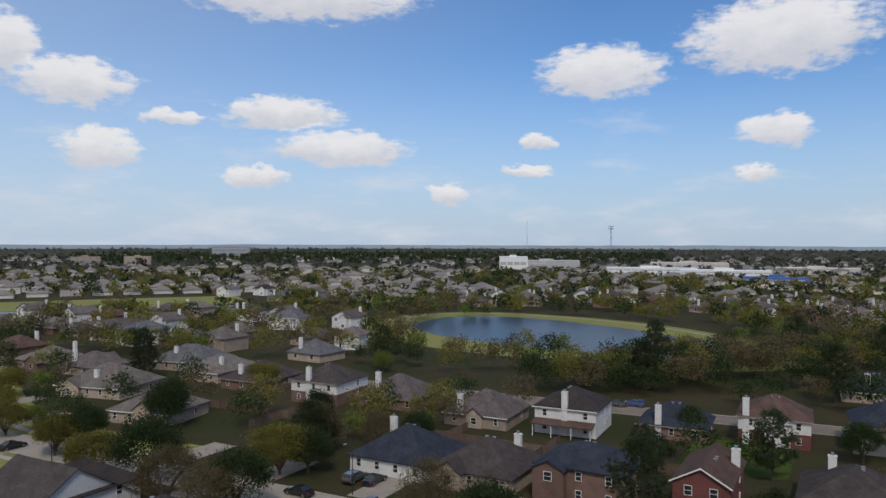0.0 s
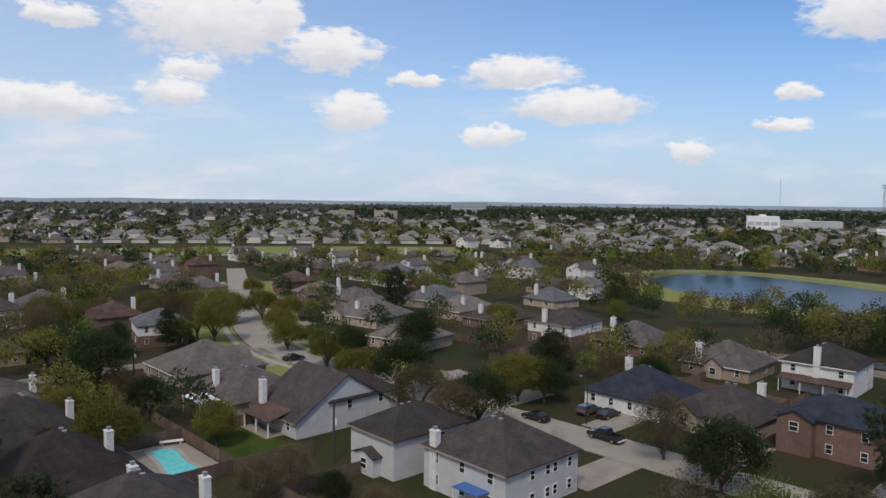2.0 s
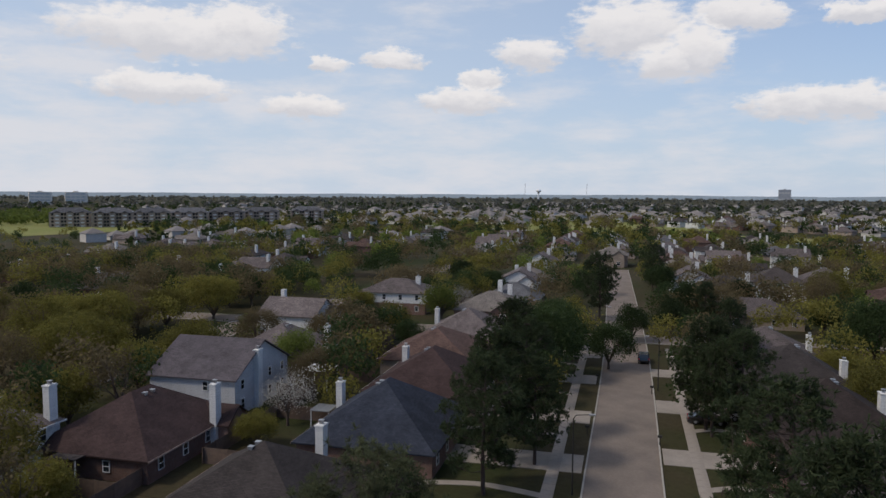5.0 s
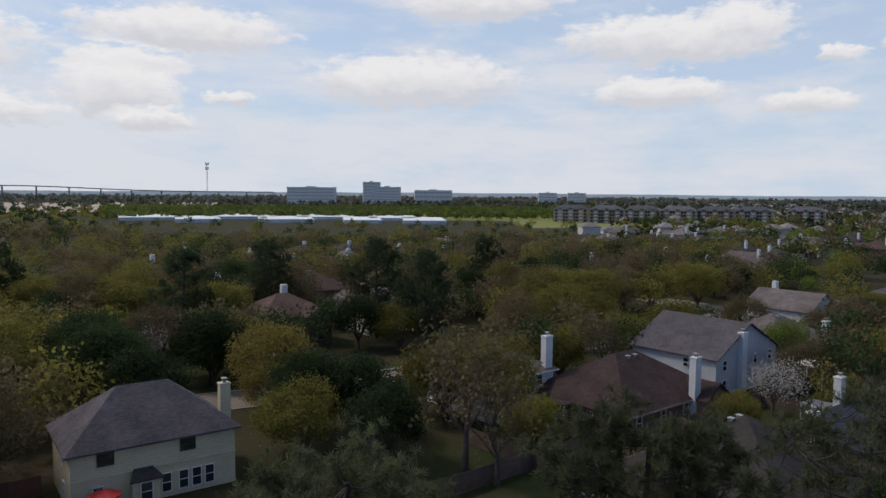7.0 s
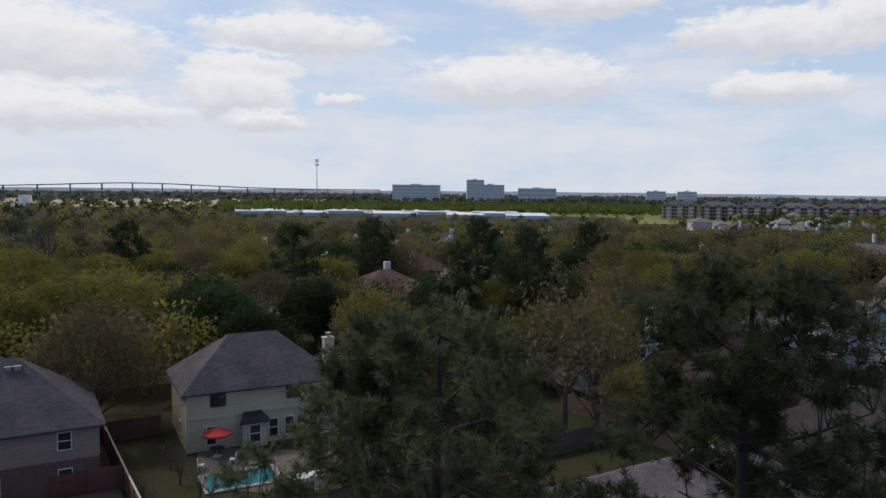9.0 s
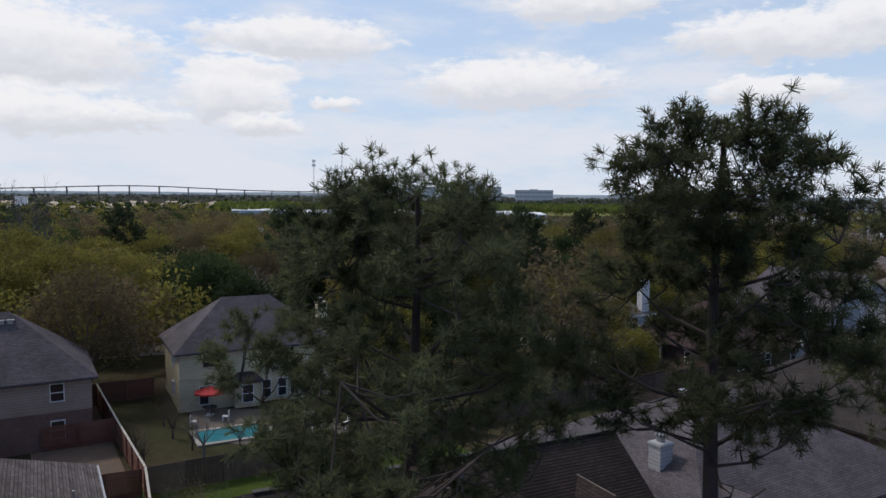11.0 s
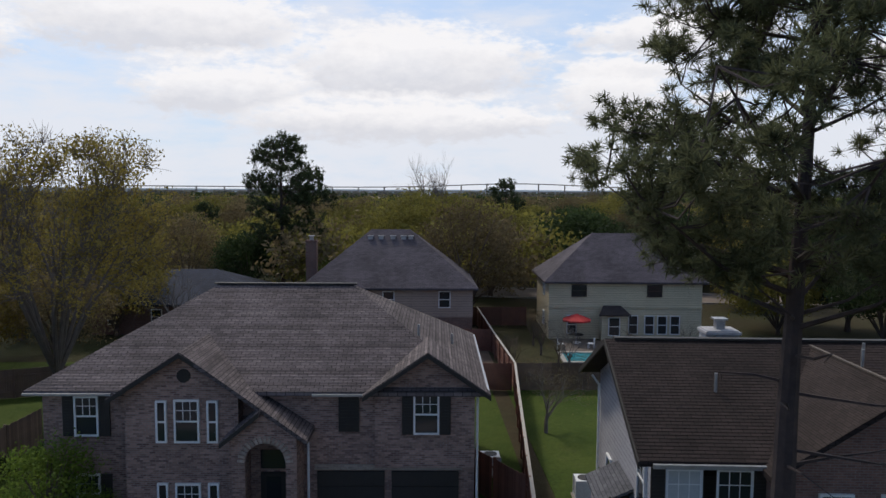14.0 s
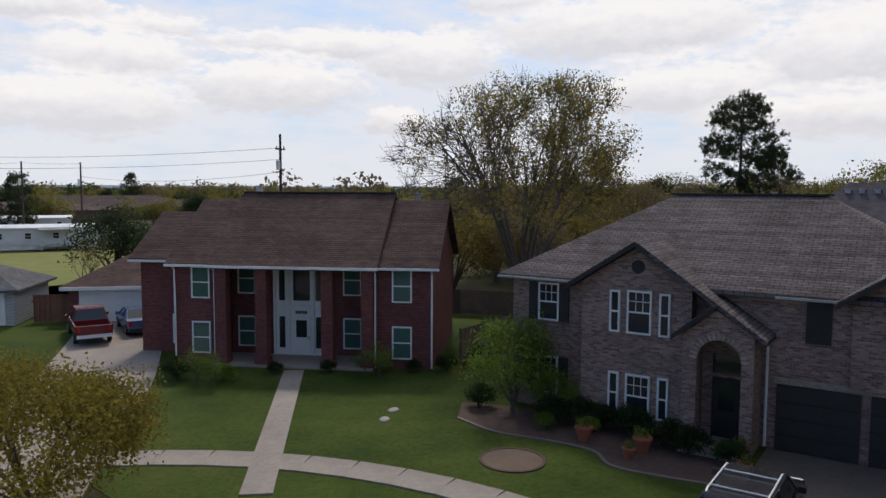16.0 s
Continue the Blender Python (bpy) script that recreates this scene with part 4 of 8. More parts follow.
for k in range(64):
    a0, a1 = k * 2 * math.pi / 64, (k + 1) * 2 * math.pi / 64
    if math.cos((a0 + a1) / 2 - radians(125.7)) > 0.94:
        continue
    q = [(4.07 + r * math.cos(a), -11.95 + r * math.sin(a), 0.15) for r, a in ((13.6, a0), (13.8, a0), (13.8, a1), (13.6, a1))]
    prism(kb, q, 0.2)
solid("kerb", kb, KERB, "curved concrete kerb round the street's end", "kerb", kind="structure")
ROADS.append((4, -11.95, 16))

# lawns and bare yards
def patch(name, pts, mat, z, label, category="lawn"):
    bm = bmesh.new()
    prism(bm, [(p[0], p[1], z) for p in pts], 0.05)
    return solid(name, bm, mat, label, category, kind="structure")


patch("lawn", [grid(-60, -52), grid(-60, -19), grid(-30, -16), grid(3, -10), grid(3.4, -52)], LAWN, 0.02, "green mown front lawn round the brick houses")
patch("lawn", [grid(4.2, -48), grid(4.0, -9), grid(24, -9), grid(24, -48)], LAWN, 0.02, "green mown lawn beside the fence")
patch("lawn", [grid(75.6, 35.6), grid(75.6, 45), grid(91.5, 45), grid(91.5, 35.6)], LAWN, 0.02, "fresh green back lawn inside the fence")
patch("lawn", [grid(8, 118), grid(8, 138), grid(24, 136), grid(24, 116)], LAWN, 0.02, "green back lawn behind a white house")
patch("yard", [grid(76, 24), grid(76, 35.2), grid(91, 35.2), grid(91, 24)], CONCRETE, 0.02, "pale paved yard round the pool", "patio")
patch("yard", [grid(52, -54), grid(52, -40), grid(66, -40), grid(66, -54)], GRASS, 0.02, "dry grass back yard", "yard")
patch("meadow", [(-113.0, 521.5), (-115.4, 455.5), (38.8, 456.5), (82.8, 457.1), (85.3, 525.2), (-2.6, 528.5)], SUNLIT_GRASS, 0.02, "grass bank along the channel in a sunlit tone", "grass")
patch("meadow", [(-990.1, 14.3), (-684.0, -41.0), (-657.1, 90.1), (-525.2, 85.3), (-686.6, 487.5), (-1087.2, 370.1)], SUNLIT_GRASS, 0.02, "open meadow in a sunlit tone", "grass")
patch("meadow", [(-315.3, 407.8), (-602.3, 385.3), (-682.6, 597.4), (-307.2, 627.7)], SUNLIT_GRASS, 0.02, "open grass field", "grass")
patch("meadow", [(-115.7, 446.7), (-536.3, 382.9), (-556.3, 438.7), (-113.4, 510.5)], SUNLIT_GRASS, 0.024, "grass strip along the channel", "grass")

lake_line = bend([(125.9, 310.2), (144.0, 326.0), (163.0, 333.1), (187.9, 322.2), (202.2, 292.0), (209.7, 256.5), (210.6, 221.2), (205.0, 186.2), (182.7, 178.2), (159.0, 194.5), (138.4, 231.6), (124.4, 270.6), (125.9, 310.2)], 5)[:-1]
lake = bmesh.new()
prism(lake, [(p.x, p.y, 0.07) for p in lake_line], 0.05)
solid("water", lake, WATER, "still grey-blue lake between grass banks", "lake", kind="structure")
bank = bmesh.new()
mid = Vector((170.2, 257.9, 0))
outer = [mid + (p - mid) * (1 + 24 / (p - mid).length) for p in lake_line]
prism(bank, [(p.x, p.y, 0.05) for p in outer], 0.05)
solid("meadow", bank, SUNLIT_GRASS, "green grass bank round the lake", "grass", kind="structure")
path = bmesh.new()
ribbon(path, [mid + (p - mid) * (1 + 17 / (p - mid).length) for p in lake_line[:32]], 1.1, 0.08, 0.04)
solid("pavement", path, CONCRETE, "narrow concrete path round the lake", "path", kind="structure")
channel = bmesh.new()
ribbon(channel, [(-602.3, 385.3), (-314.5, 429.8), (-115.7, 446.7), (-49.6, 447.6), (82.3, 442.8)], 5, 0.06, 0.05)
solid("water", channel, WATER, "narrow drainage channel", "channel", kind="structure")

# front lawns beside the bend, painted brighter to look sunlit
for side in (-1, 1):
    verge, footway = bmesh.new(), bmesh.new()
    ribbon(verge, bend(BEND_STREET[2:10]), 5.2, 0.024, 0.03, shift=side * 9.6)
    solid("lawn", verge, SUNLIT_GRASS, "front lawns along the bending street, sunlight in their colour", "lawn", kind="structure")
    ribbon(footway, bend(BEND_STREET[2:10]), 0.7, 0.058, 0.05, shift=side * 6.3)
    solid("pavement", footway, KERB, "pale concrete pavement along the bending street", "pavement", kind="structure")

# pavements in slabs along the near street
slab_mesh = mesh_of("slab", boxes((-0.81, 0.81, -0.65, 0.65, -0.05, 0.05)), CONCRETE)


def pavement(label, spots):
    p = tagged(new("pavement"), label, "pavement", kind="structure")
    for x, y, r in spots:
        part("slab", slab_mesh, None, p, at=(x, y, 0.02), rot=r)
    return p


pavement("concrete pavement along the street in slabs", [(*grid(12 + 1.5 * k, -9.6)[:2], 125.7) for k in range(78)])
pavement("concrete pavement along the street in slabs", [(*grid(45 + 1.5 * k, 4.2)[:2], 125.7) for k in range(56)])
arc = []
for k in range(27):
    a = radians(285 - k * 5.35)
    arc.append((4.07 + 17.4 * math.cos(a), -11.95 + 17.4 * math.sin(a), math.degrees(a) + 90))
pavement("curved concrete pavement round the street's end", arc)

# ---- the brick house ----
def courses(parent, slopes, mat, step=0.15, lift=0.014):
    """Shingle courses over the slopes of a roof, each a thin strip of its own."""
    for s in slopes:
        pts = [Vector(p) for p in s]
        n = (pts[1] - pts[0]).cross(pts[2] - pts[0]).normalized()
        z0, z1 = min(p.z for p in pts), max(p.z for p in pts)
        rise = step * math.sqrt(max(1 - n.z * n.z, 1e-6))
        k = 0
        while z0 + k * rise < z1 - 0.02:
            a, b = z0 + k * rise, min(z0 + (k + 1) * rise, z1 - 0.001)
            row = clip_band(pts, a, b)
            if len(row) >= 3:
                bm = bmesh.new()
                top = [bm.verts.new(p + n * (lift if p.z < (a + b) / 2 else 0.003)) for p in row]
                low = [bm.verts.new(p) for p in row]
                bm.faces.new(top)
                for i in range(len(row)):
                    j = (i + 1) % len(row)
                    bm.faces.new((top[j], top[i], low[i], low[j]))
                part("shingle_course", bm, mat, parent)
            k += 1


def clip_band(pts, a, b):
    def cut(ps, z, keep_above):
        out = []
        for i, p in enumerate(ps):
            q = ps[(i + 1) % len(ps)]
            ip, iq = (p.z >= z) == keep_above, (q.z >= z) == keep_above
            if ip:
                out.append(p)
            if ip != iq and abs(q.z - p.z) > 1e-9:
                out.append(p + (q - p) * ((z - p.z) / (q.z - p.z)))
        return out
    return cut(cut(pts, a, True), b, False)


def block(bm, outline, y0, y1, mat=0):
    """A solid with that outline in x and z, from y0 back to y1."""
    near, far = [bm.verts.new((x, y0, z)) for x, z in outline], [bm.verts.new((x, y1, z)) for x, z in outline]
    bm.faces.new(near).material_index = mat
    bm.faces.new(far[::-1]).material_index = mat
    for i in range(len(outline)):
        j = (i + 1) % len(outline)
        bm.faces.new((near[j], near[i], far[i], far[j])).material_index = mat
    return bm


def rake_board(parent, a, b, y, mat):
    """A dark board under a gable's sloping edge, from a to b in x and z."""
    part("rake_board", block(bmesh.new(), [(a[0], a[1] - 0.2), (b[0], b[1] - 0.2), (b[0], b[1] - 0.03), (a[0], a[1] - 0.03)], y, y + 0.06), mat, parent)


def brick_house():
    # x runs along the front from the near corner of the eaves, y goes back from the eaves' line
    h = thing("house", "two-storey house of mottled brown brick with a shingled hip roof", "house", "houses", at=(-15.04, -30.03, 0), rot=123.8)
    FOOT.append((-25, -28, 12))
    W, D, E, R = 16.9, 11.2, 5.4, 8.64
    brick, roof = WALLS["mixed"], ROOFS["weathered"]
    part("wall", boxes((0.45, W - 0.45, 0.45, D - 0.45, 0, E)), brick, h)
    part("gable_wall", block(bmesh.new(), [(3.75, 0), (7.85, 0), (7.85, 5.5), (5.91, 6.8), (3.75, 5.4)], -0.2, 0.5), brick, h)
    part("gable_wall", block(bmesh.new(), [(12.75, 2.5), (16.45, 2.5), (16.45, 5.55), (14.71, 6.72), (12.75, 5.45)], 0.22, 0.5), brick, h)
    # the porch: two piers and the arch between them under its own small gable
    porch = bmesh.new()
    xs = np.linspace(8.27, 9.71, 15)
    head = lambda x: min(3.8 + (x - 7.61) * 0.83, 6.8 - 0.656 * (x - 5.91))
    bend_z = lambda x: 3.12 + math.sqrt(max(0.0, 0.72 ** 2 - (x - 8.99) ** 2))
    block(porch, [(7.8, 0), (8.27, 0), (8.27, head(8.27)), (7.8, head(7.8))], -1.0, -0.5)
    block(porch, [(9.71, 0), (10.1, 0), (10.1, head(10.1)), (9.71, head(9.71))], -1.0, -0.5)
    for x0, x1 in zip(xs, xs[1:]):
        block(porch, [(x0, bend_z(x0)), (x1, bend_z(x1)), (x1, head(x1)), (x0, head(x0))], -1.0, -0.5)
    bmesh.ops.remove_doubles(porch, verts=porch.verts, dist=0.001)
    part("porch_wall", porch, brick, h, "brick porch front with a round arch")
    part("porch_side", boxes((7.8, 8.1, -0.5, 0.45, 0, 3.9)), brick, h)
    part("porch_side", boxes((9.8, 10.1, -0.5, 0.45, 0, 3.9)), brick, h)
    for k in range(17):
        a = math.pi * (k + 0.5) / 17
        ob = part("brick", cached("archbrick", lambda: mesh_of("brick", boxes((-0.05, 0.05, -0.03, 0.03, 0, 0.24)), WALLS["tan"])), None, h)
        ob.matrix_local = pose(8.99 + 0.73 * math.cos(a), -1.02, 3.12 + 0.73 * math.sin(a), 0, 90 - math.degrees(a), 0)
    main = hip(W - 0.9, D - 0.9, E + 0.26, (R - E) / (D / 2), 0.45, W / 2, D / 2)
    left = [[(3.25, 0.3, 5.28), (3.25, -0.65, 5.28), (5.91, -0.65, 7.0), (5.91, 2.9, 7.0)],
            [(5.91, -0.65, 7.0), (10.5, -1.25, 4.0), (10.5, 0.5, 4.0), (8.3, 0.5, 5.44), (5.91, 2.9, 7.0)]]
    small = [[(7.45, 0.1, 3.92), (7.45, -1.25, 3.92), (8.85, -1.25, 5.06), (8.85, 0.1, 5.06)]]
    right = [[(12.35, 0.2, 5.34), (12.35, -0.35, 5.34), (14.71, -0.35, 6.95), (14.71, 2.7, 6.95)],
             [(14.71, -0.35, 6.95), (17.0, -0.35, 5.39), (17.0, 0.2, 5.39), (14.71, 2.7, 6.95)]]
    r = part("roof", roof_mesh(main), roof, h)
    for s in (left, small, right):
        part("gable_roof", roof_mesh(s), roof, h)
    courses(r, main + left + small + right, roof)
    for a, b, y in (((3.25, 5.28), (5.91, 7.0), -0.7), ((5.91, 7.0), (10.5, 4.0), -0.72), ((7.45, 3.92), (8.85, 5.06), -1.3), ((12.35, 5.34), (14.71, 6.95), -0.4), ((14.71, 6.95), (17.0, 5.39), -0.4)):
        rake_board(h, a, b, y, DARK_TRIM)
    part("ridge_cap", boxes((W / 2 - 3.1, W / 2 + 3.1, D / 2 - 0.13, D / 2 + 0.13, R - 0.01, R + 0.06)), DARK_TRIM, h)
    # gutters and downpipes
    for x0, x1 in ((0, 3.2), (10.5, 12.4)):
        part("gutter", boxes((x0, x1, -0.11, 0.0, E - 0.14, E - 0.06)), METAL, h, "thin pale metal gutter")
    part("gutter", boxes((W, W + 0.11, 0.0, D, E - 0.14, E - 0.06)), METAL, h, "thin pale metal gutter")
    for x, y, z, m in ((W - 0.35, 0.35, E - 0.15, TRIM), (10.28, 0.3, 3.9, TRIM)):
        dp = bmesh.new()
        tube(dp, [(x, y - 0.3, z), (x, y, z - 0.35), (x, y, 0.12)], [0.05, 0.05, 0.05], 6)
        part("downpipe", dp, m, h, "white downpipe")
    for z in (0.62, 3.58):
        window(h, 2.08, 0.41, z + 0.02, 0.9, 1.52, bars=2, shutters=True)
        window(h, 6.0, -0.24, z - (0.15 if z < 1 else 0), 0.92, 1.6, bars=2)
        window(h, 5.08, -0.24, z - (0.1 if z < 1 else 0), 0.4, 1.56, bars=1)
        window(h, 6.93, -0.24, z - (0.1 if z < 1 else 0), 0.4, 1.56, bars=1)
    window(h, 14.66, 0.18, 3.77, 0.95, 1.52, bars=2, shutters=True)
    part("shutter", boxes((11.4, 12.16, 0.36, 0.46, 3.8, 5.24), *[(11.46, 12.1, 0.34, 0.36, z, z + 0.06) for z in np.arange(3.9, 5.15, 0.13)]), DARK_TRIM, h, "dark louvred panel")
    ring_ = [(5.91 + 0.25 * math.cos(k * math.pi / 8), 6.05 + 0.25 * math.sin(k * math.pi / 8)) for k in range(16)]
    part("gable_vent", block(bmesh.new(), ring_, -0.24, -0.15), DARK_TRIM, h, "round dark gable vent")
    garage_door(h, 11.85, 0.36, 2.5, 2.25, DARK_TRIM)
    garage_door(h, 14.62, 0.36, 2.5, 2.25, DARK_TRIM)
    part("lintel", boxes((10.5, 16.0, 0.36, 0.47, 2.34, 2.55)), WALLS["tan"], h, "row of upright bricks over the garage doors")
    dr = part("door", boxes((8.5, 9.48, 0.33, 0.43, 0.1, 2.25), (8.62, 9.36, 0.31, 0.33, 0.3, 0.95)), DARK_TRIM, h, "dark front door under the arch")
    part("pane", boxes((8.72, 9.26, 0.3, 0.33, 1.1, 2.1)), PANE, dr)
    part("transom", boxes((8.5, 9.48, 0.36, 0.43, 2.4, 3.1)), PANE, h, "dark glass over the door")
    part("step", boxes((7.9, 10.05, -1.7, 0.4, 0, 0.14)), CONCRETE, h)
    roof_vents(h, [(W / 2 + 2.0, D / 2 + 0.6, R - 0.35)])
    for x, y in ((W - 2.6, 3.0), (W - 1.2, 5.2)):
        pipe = bmesh.new()
        tube(pipe, [(x, y, E + 0.4), (x, y, E + 0.58 * min(y, W - x) + 0.45)], [0.05, 0.05], 6)
        part("vent_pipe", pipe, METAL, h)
    return h


brick_house()


# ---- the red house with its portico ----
def red_house():
    h = thing("house", "two-storey dark red brick house with a columned white porch", "house", "houses", at=(-3.0, -42.5, 0), rot=150.4)
    FOOT.append((-11, -43, 12))
    W, D, E = 13.2, 8.6, 5.3
    brick, roof = WALLS["red"], ROOFS["brown"]
    pitch = 0.68
    bm = boxes((0, 2.2, 0.0, D, 0, E - 0.05), (10.4, W, 0.0, D, 0, E - 0.05), (2.2, 10.4, 1.9, D, 0, E - 0.05))
    for s in (0.0, W):
        bm.faces.new([bm.verts.new(p) for p in ((s, 0, E - 0.06), (s, D, E - 0.06), (s, D / 2, E + D / 2 * pitch - 0.2))])
    bmesh.ops.remove_doubles(bm, verts=bm.verts, dist=0.001)
    part("wall", bm, brick, h)
    part("wing_wall", boxes((-2.95, 0, 2.0, D + 1.0, 0, E - 0.1)), brick, h)
    g = gable(W, D, E, pitch, 0.35, W / 2, D / 2, "x")
    mid_roof = [[(2.05, -0.7, 5.02), (10.6, -0.7, 5.02), (10.6, D / 2 - 0.1, 8.6), (2.05, D / 2 - 0.1, 8.6)], [(10.6, D / 2 + 1.6, 7.4), (2.05, D / 2 + 1.6, 7.4), (2.05, D / 2 - 0.1, 8.6), (10.6, D / 2 - 0.1, 8.6)]]
    wing = gable(3.3, 7.0, E, 0.62, 0.35, -1.4, 5.4, "x")
    r = part("roof", roof_mesh(g), roof, h)
    part("portico_roof", roof_mesh(mid_roof), roof, h)
    part("wing_roof", roof_mesh(wing), roof, h)
    courses(r, [g[0], mid_roof[0], wing[0]], roof)
    part("ridge_cap", boxes((2.05, 10.6, D / 2 - 0.25, D / 2 + 0.05, 8.58, 8.66)), DARK_TRIM, h)
    for x0, x1, y in ((-0.35, 2.1, -0.44), (2.0, 10.65, -0.78), (10.55, W + 0.37, -0.44), (-3.4, -0.1, 1.5)):
        part("fascia", boxes((x0, x1, y, y + 0.09, E - 0.39, E - 0.27)), TRIM, h, "white painted fascia board")
    for x in (2.6, 4.7, 8.05, 10.05):
        part("column", boxes((x - 0.29, x + 0.29, -0.5, 0.08, 0.1, 5.0), (x - 0.35, x + 0.35, -0.56, 0.14, 0.1, 0.4)), brick, h, "square brick porch column")
    part("porch_floor", boxes((2.2, 10.4, -0.75, 1.9, 0, 0.12)), CONCRETE, h)
    part("porch_ceiling", boxes((2.2, 10.4, -0.65, 1.9, 4.98, 5.06)), TRIM, h)
    # the tall white entrance with its side lights
    ent = part("entrance", boxes((4.6, 7.25, 1.78, 1.92, 0.12, 4.98), (4.55, 4.66, 1.68, 1.78, 0.12, 4.98), (7.19, 7.3, 1.68, 1.78, 0.12, 4.98), (4.66, 7.19, 1.7, 1.78, 2.6, 2.74), (5.36, 5.44, 1.7, 1.78, 0.12, 4.98), (6.66, 6.74, 1.7, 1.78, 0.12, 4.98)), TRIM, h, "two-storey white panelled entrance")
    for x in (5.0, 6.97):
        for z in (0.5, 3.0):
            part("pane", boxes((x - 0.15, x + 0.15, 1.74, 1.78, z, z + 1.65)), PANE, ent)
    part("pane", boxes((5.62, 6.5, 1.74, 1.78, 3.0, 4.6)), PANE, ent)
    door = part("door", boxes((5.6, 6.53, 1.7, 1.76, 0.14, 2.14), (5.72, 6.4, 1.68, 1.7, 0.28, 0.98)), TRIM, h, "white front door with a dark glass light")
    part("pane", boxes((5.78, 6.35, 1.66, 1.7, 1.08, 1.98)), PANE, door)
    part("handle", boxes((6.42, 6.48, 1.62, 1.7, 0.98, 1.14)), METAL, door)
    part("number_bars", boxes(*[(5.76 + 0.13 * k, 5.84 + 0.13 * k, 1.67, 1.7, 2.32, 2.48) for k in range(5)]), DARK_TRIM, ent, "dark plain bars over the door")
    for z in (0.5, 3.3):
        for x, y in ((1.4, -0.04), (11.7, -0.04), (3.05, 1.86), (8.75, 1.86)):
            window(h, x, y, z, 0.98, 1.62, bars=1, pane=GREEN_PANE)
    window(h, -0.75, 1.96, 0.5, 0.8, 1.6, pane=GREEN_PANE)
    part("panel", boxes((-0.75, -0.1, 1.9, 1.97, 3.7, 5.0)), TRIM, h, "white wall panel")
    for x, y in ((0.05, -0.12), (2.15, -0.12), (10.42, -0.3), (W - 0.02, -0.12)):
        dp = bmesh.new()
        tube(dp, [(x, y - 0.25, 4.95), (x, y, 4.7), (x, y, 0.1)], [0.05, 0.05, 0.05], 6)
        part("downpipe", dp, TRIM, h, "white downpipe")
    chimney(h, 1.6, 7.6, 0, 8.6, 1.2, 0.8, WALLS["tan"])
    chimney(h, 11.2, 8.0, 0, 8.2, 1.2, 0.8, WALLS["tan"])
    return h


red_house()
# the garage, its drive and the walk to the door
gar = thing("garage", "detached double garage with a brown hip roof and white doors", "garage", at=(-0.9, -58.6, 0), rot=168)
part("wall", boxes((-3.3, 3.3, -3.2, 3.2, 0, 2.6)), WALLS["red"], gar)
part("roof", roof_mesh(hip(6.6, 6.4, 2.65, 0.5)), ROOFS["brown"], gar)
garage_door(gar, -0.2, -3.24, 4.9, 2.15, TRIM)
part("fascia", boxes((-3.7, 3.7, -3.74, -3.64, 2.2, 2.42)), TRIM, gar, "white fascia board")
gar2 = thing("garage", "low grey garage with a white door beside a plank fence", "garage", at=(8.6, -60.2, 0), rot=168)
part("wall", boxes((-3.2, 3.2, -3.2, 3.2, 0, 2.5)), WALLS["grey"], gar2)
part("roof", roof_mesh(hip(6.4, 6.4, 2.55, 0.45)), ROOFS["grey"], gar2)
garage_door(gar2, 0.6, -3.24, 4.2, 2.1, TRIM)
FOOT.extend([(-0.9, -58.6, 5), (8.6, -60.2, 5)])
drive = bmesh.new()
ribbon(drive, bend([(-0.4, -55.2), (0.2, -46), (1.0, -37), (3.0, -25.4)]), 2.6, 0.045, 0.05)
solid("driveway", drive, CONCRETE, "cracked pale concrete driveway", "driveway", kind="structure")
walk_bm = bmesh.new()
ribbon(walk_bm, [(-8.15, -38.2), (-4.35, -24.2)], 0.48, 0.075, 0.06)
solid("path", walk_bm, CONCRETE, "straight concrete path to the front door", "path", kind="structure")
drive = bmesh.new()
ribbon(drive, [(-23.3, -19.6), (-11.3, -11.6)], 2.9, 0.05, 0.05)
solid("driveway", drive, STAINED_SHADED, "stained concrete driveway before the garage doors, shade in its colour", "driveway", kind="structure")
bed = bmesh.new()
for k in range(28):
    a0, a1 = k * 2 * math.pi / 28, (k + 1) * 2 * math.pi / 28
    prism(bed, [(r * math.cos(a), r * math.sin(a), 0.06) for r, a in ((1.0, a0), (1.1, a0), (1.1, a1), (1.0, a1))], 0.06)
    prism(bed, [(0, 0, 0.1), (1.0 * math.cos(a0), 1.0 * math.sin(a0), 0.04), (1.0 * math.cos(a1), 1.0 * math.sin(a1), 0.04)], 0.06, 1)
solid("flower_bed", bed, [MULCH, SOIL], "round bare soil bed edged with stone in the lawn", "flower bed", at=(-12.5, -23.9, 0))

# ---- houses whose place shows well ----
E_, W_ = TO_STREET_EAST, TO_STREET_WEST
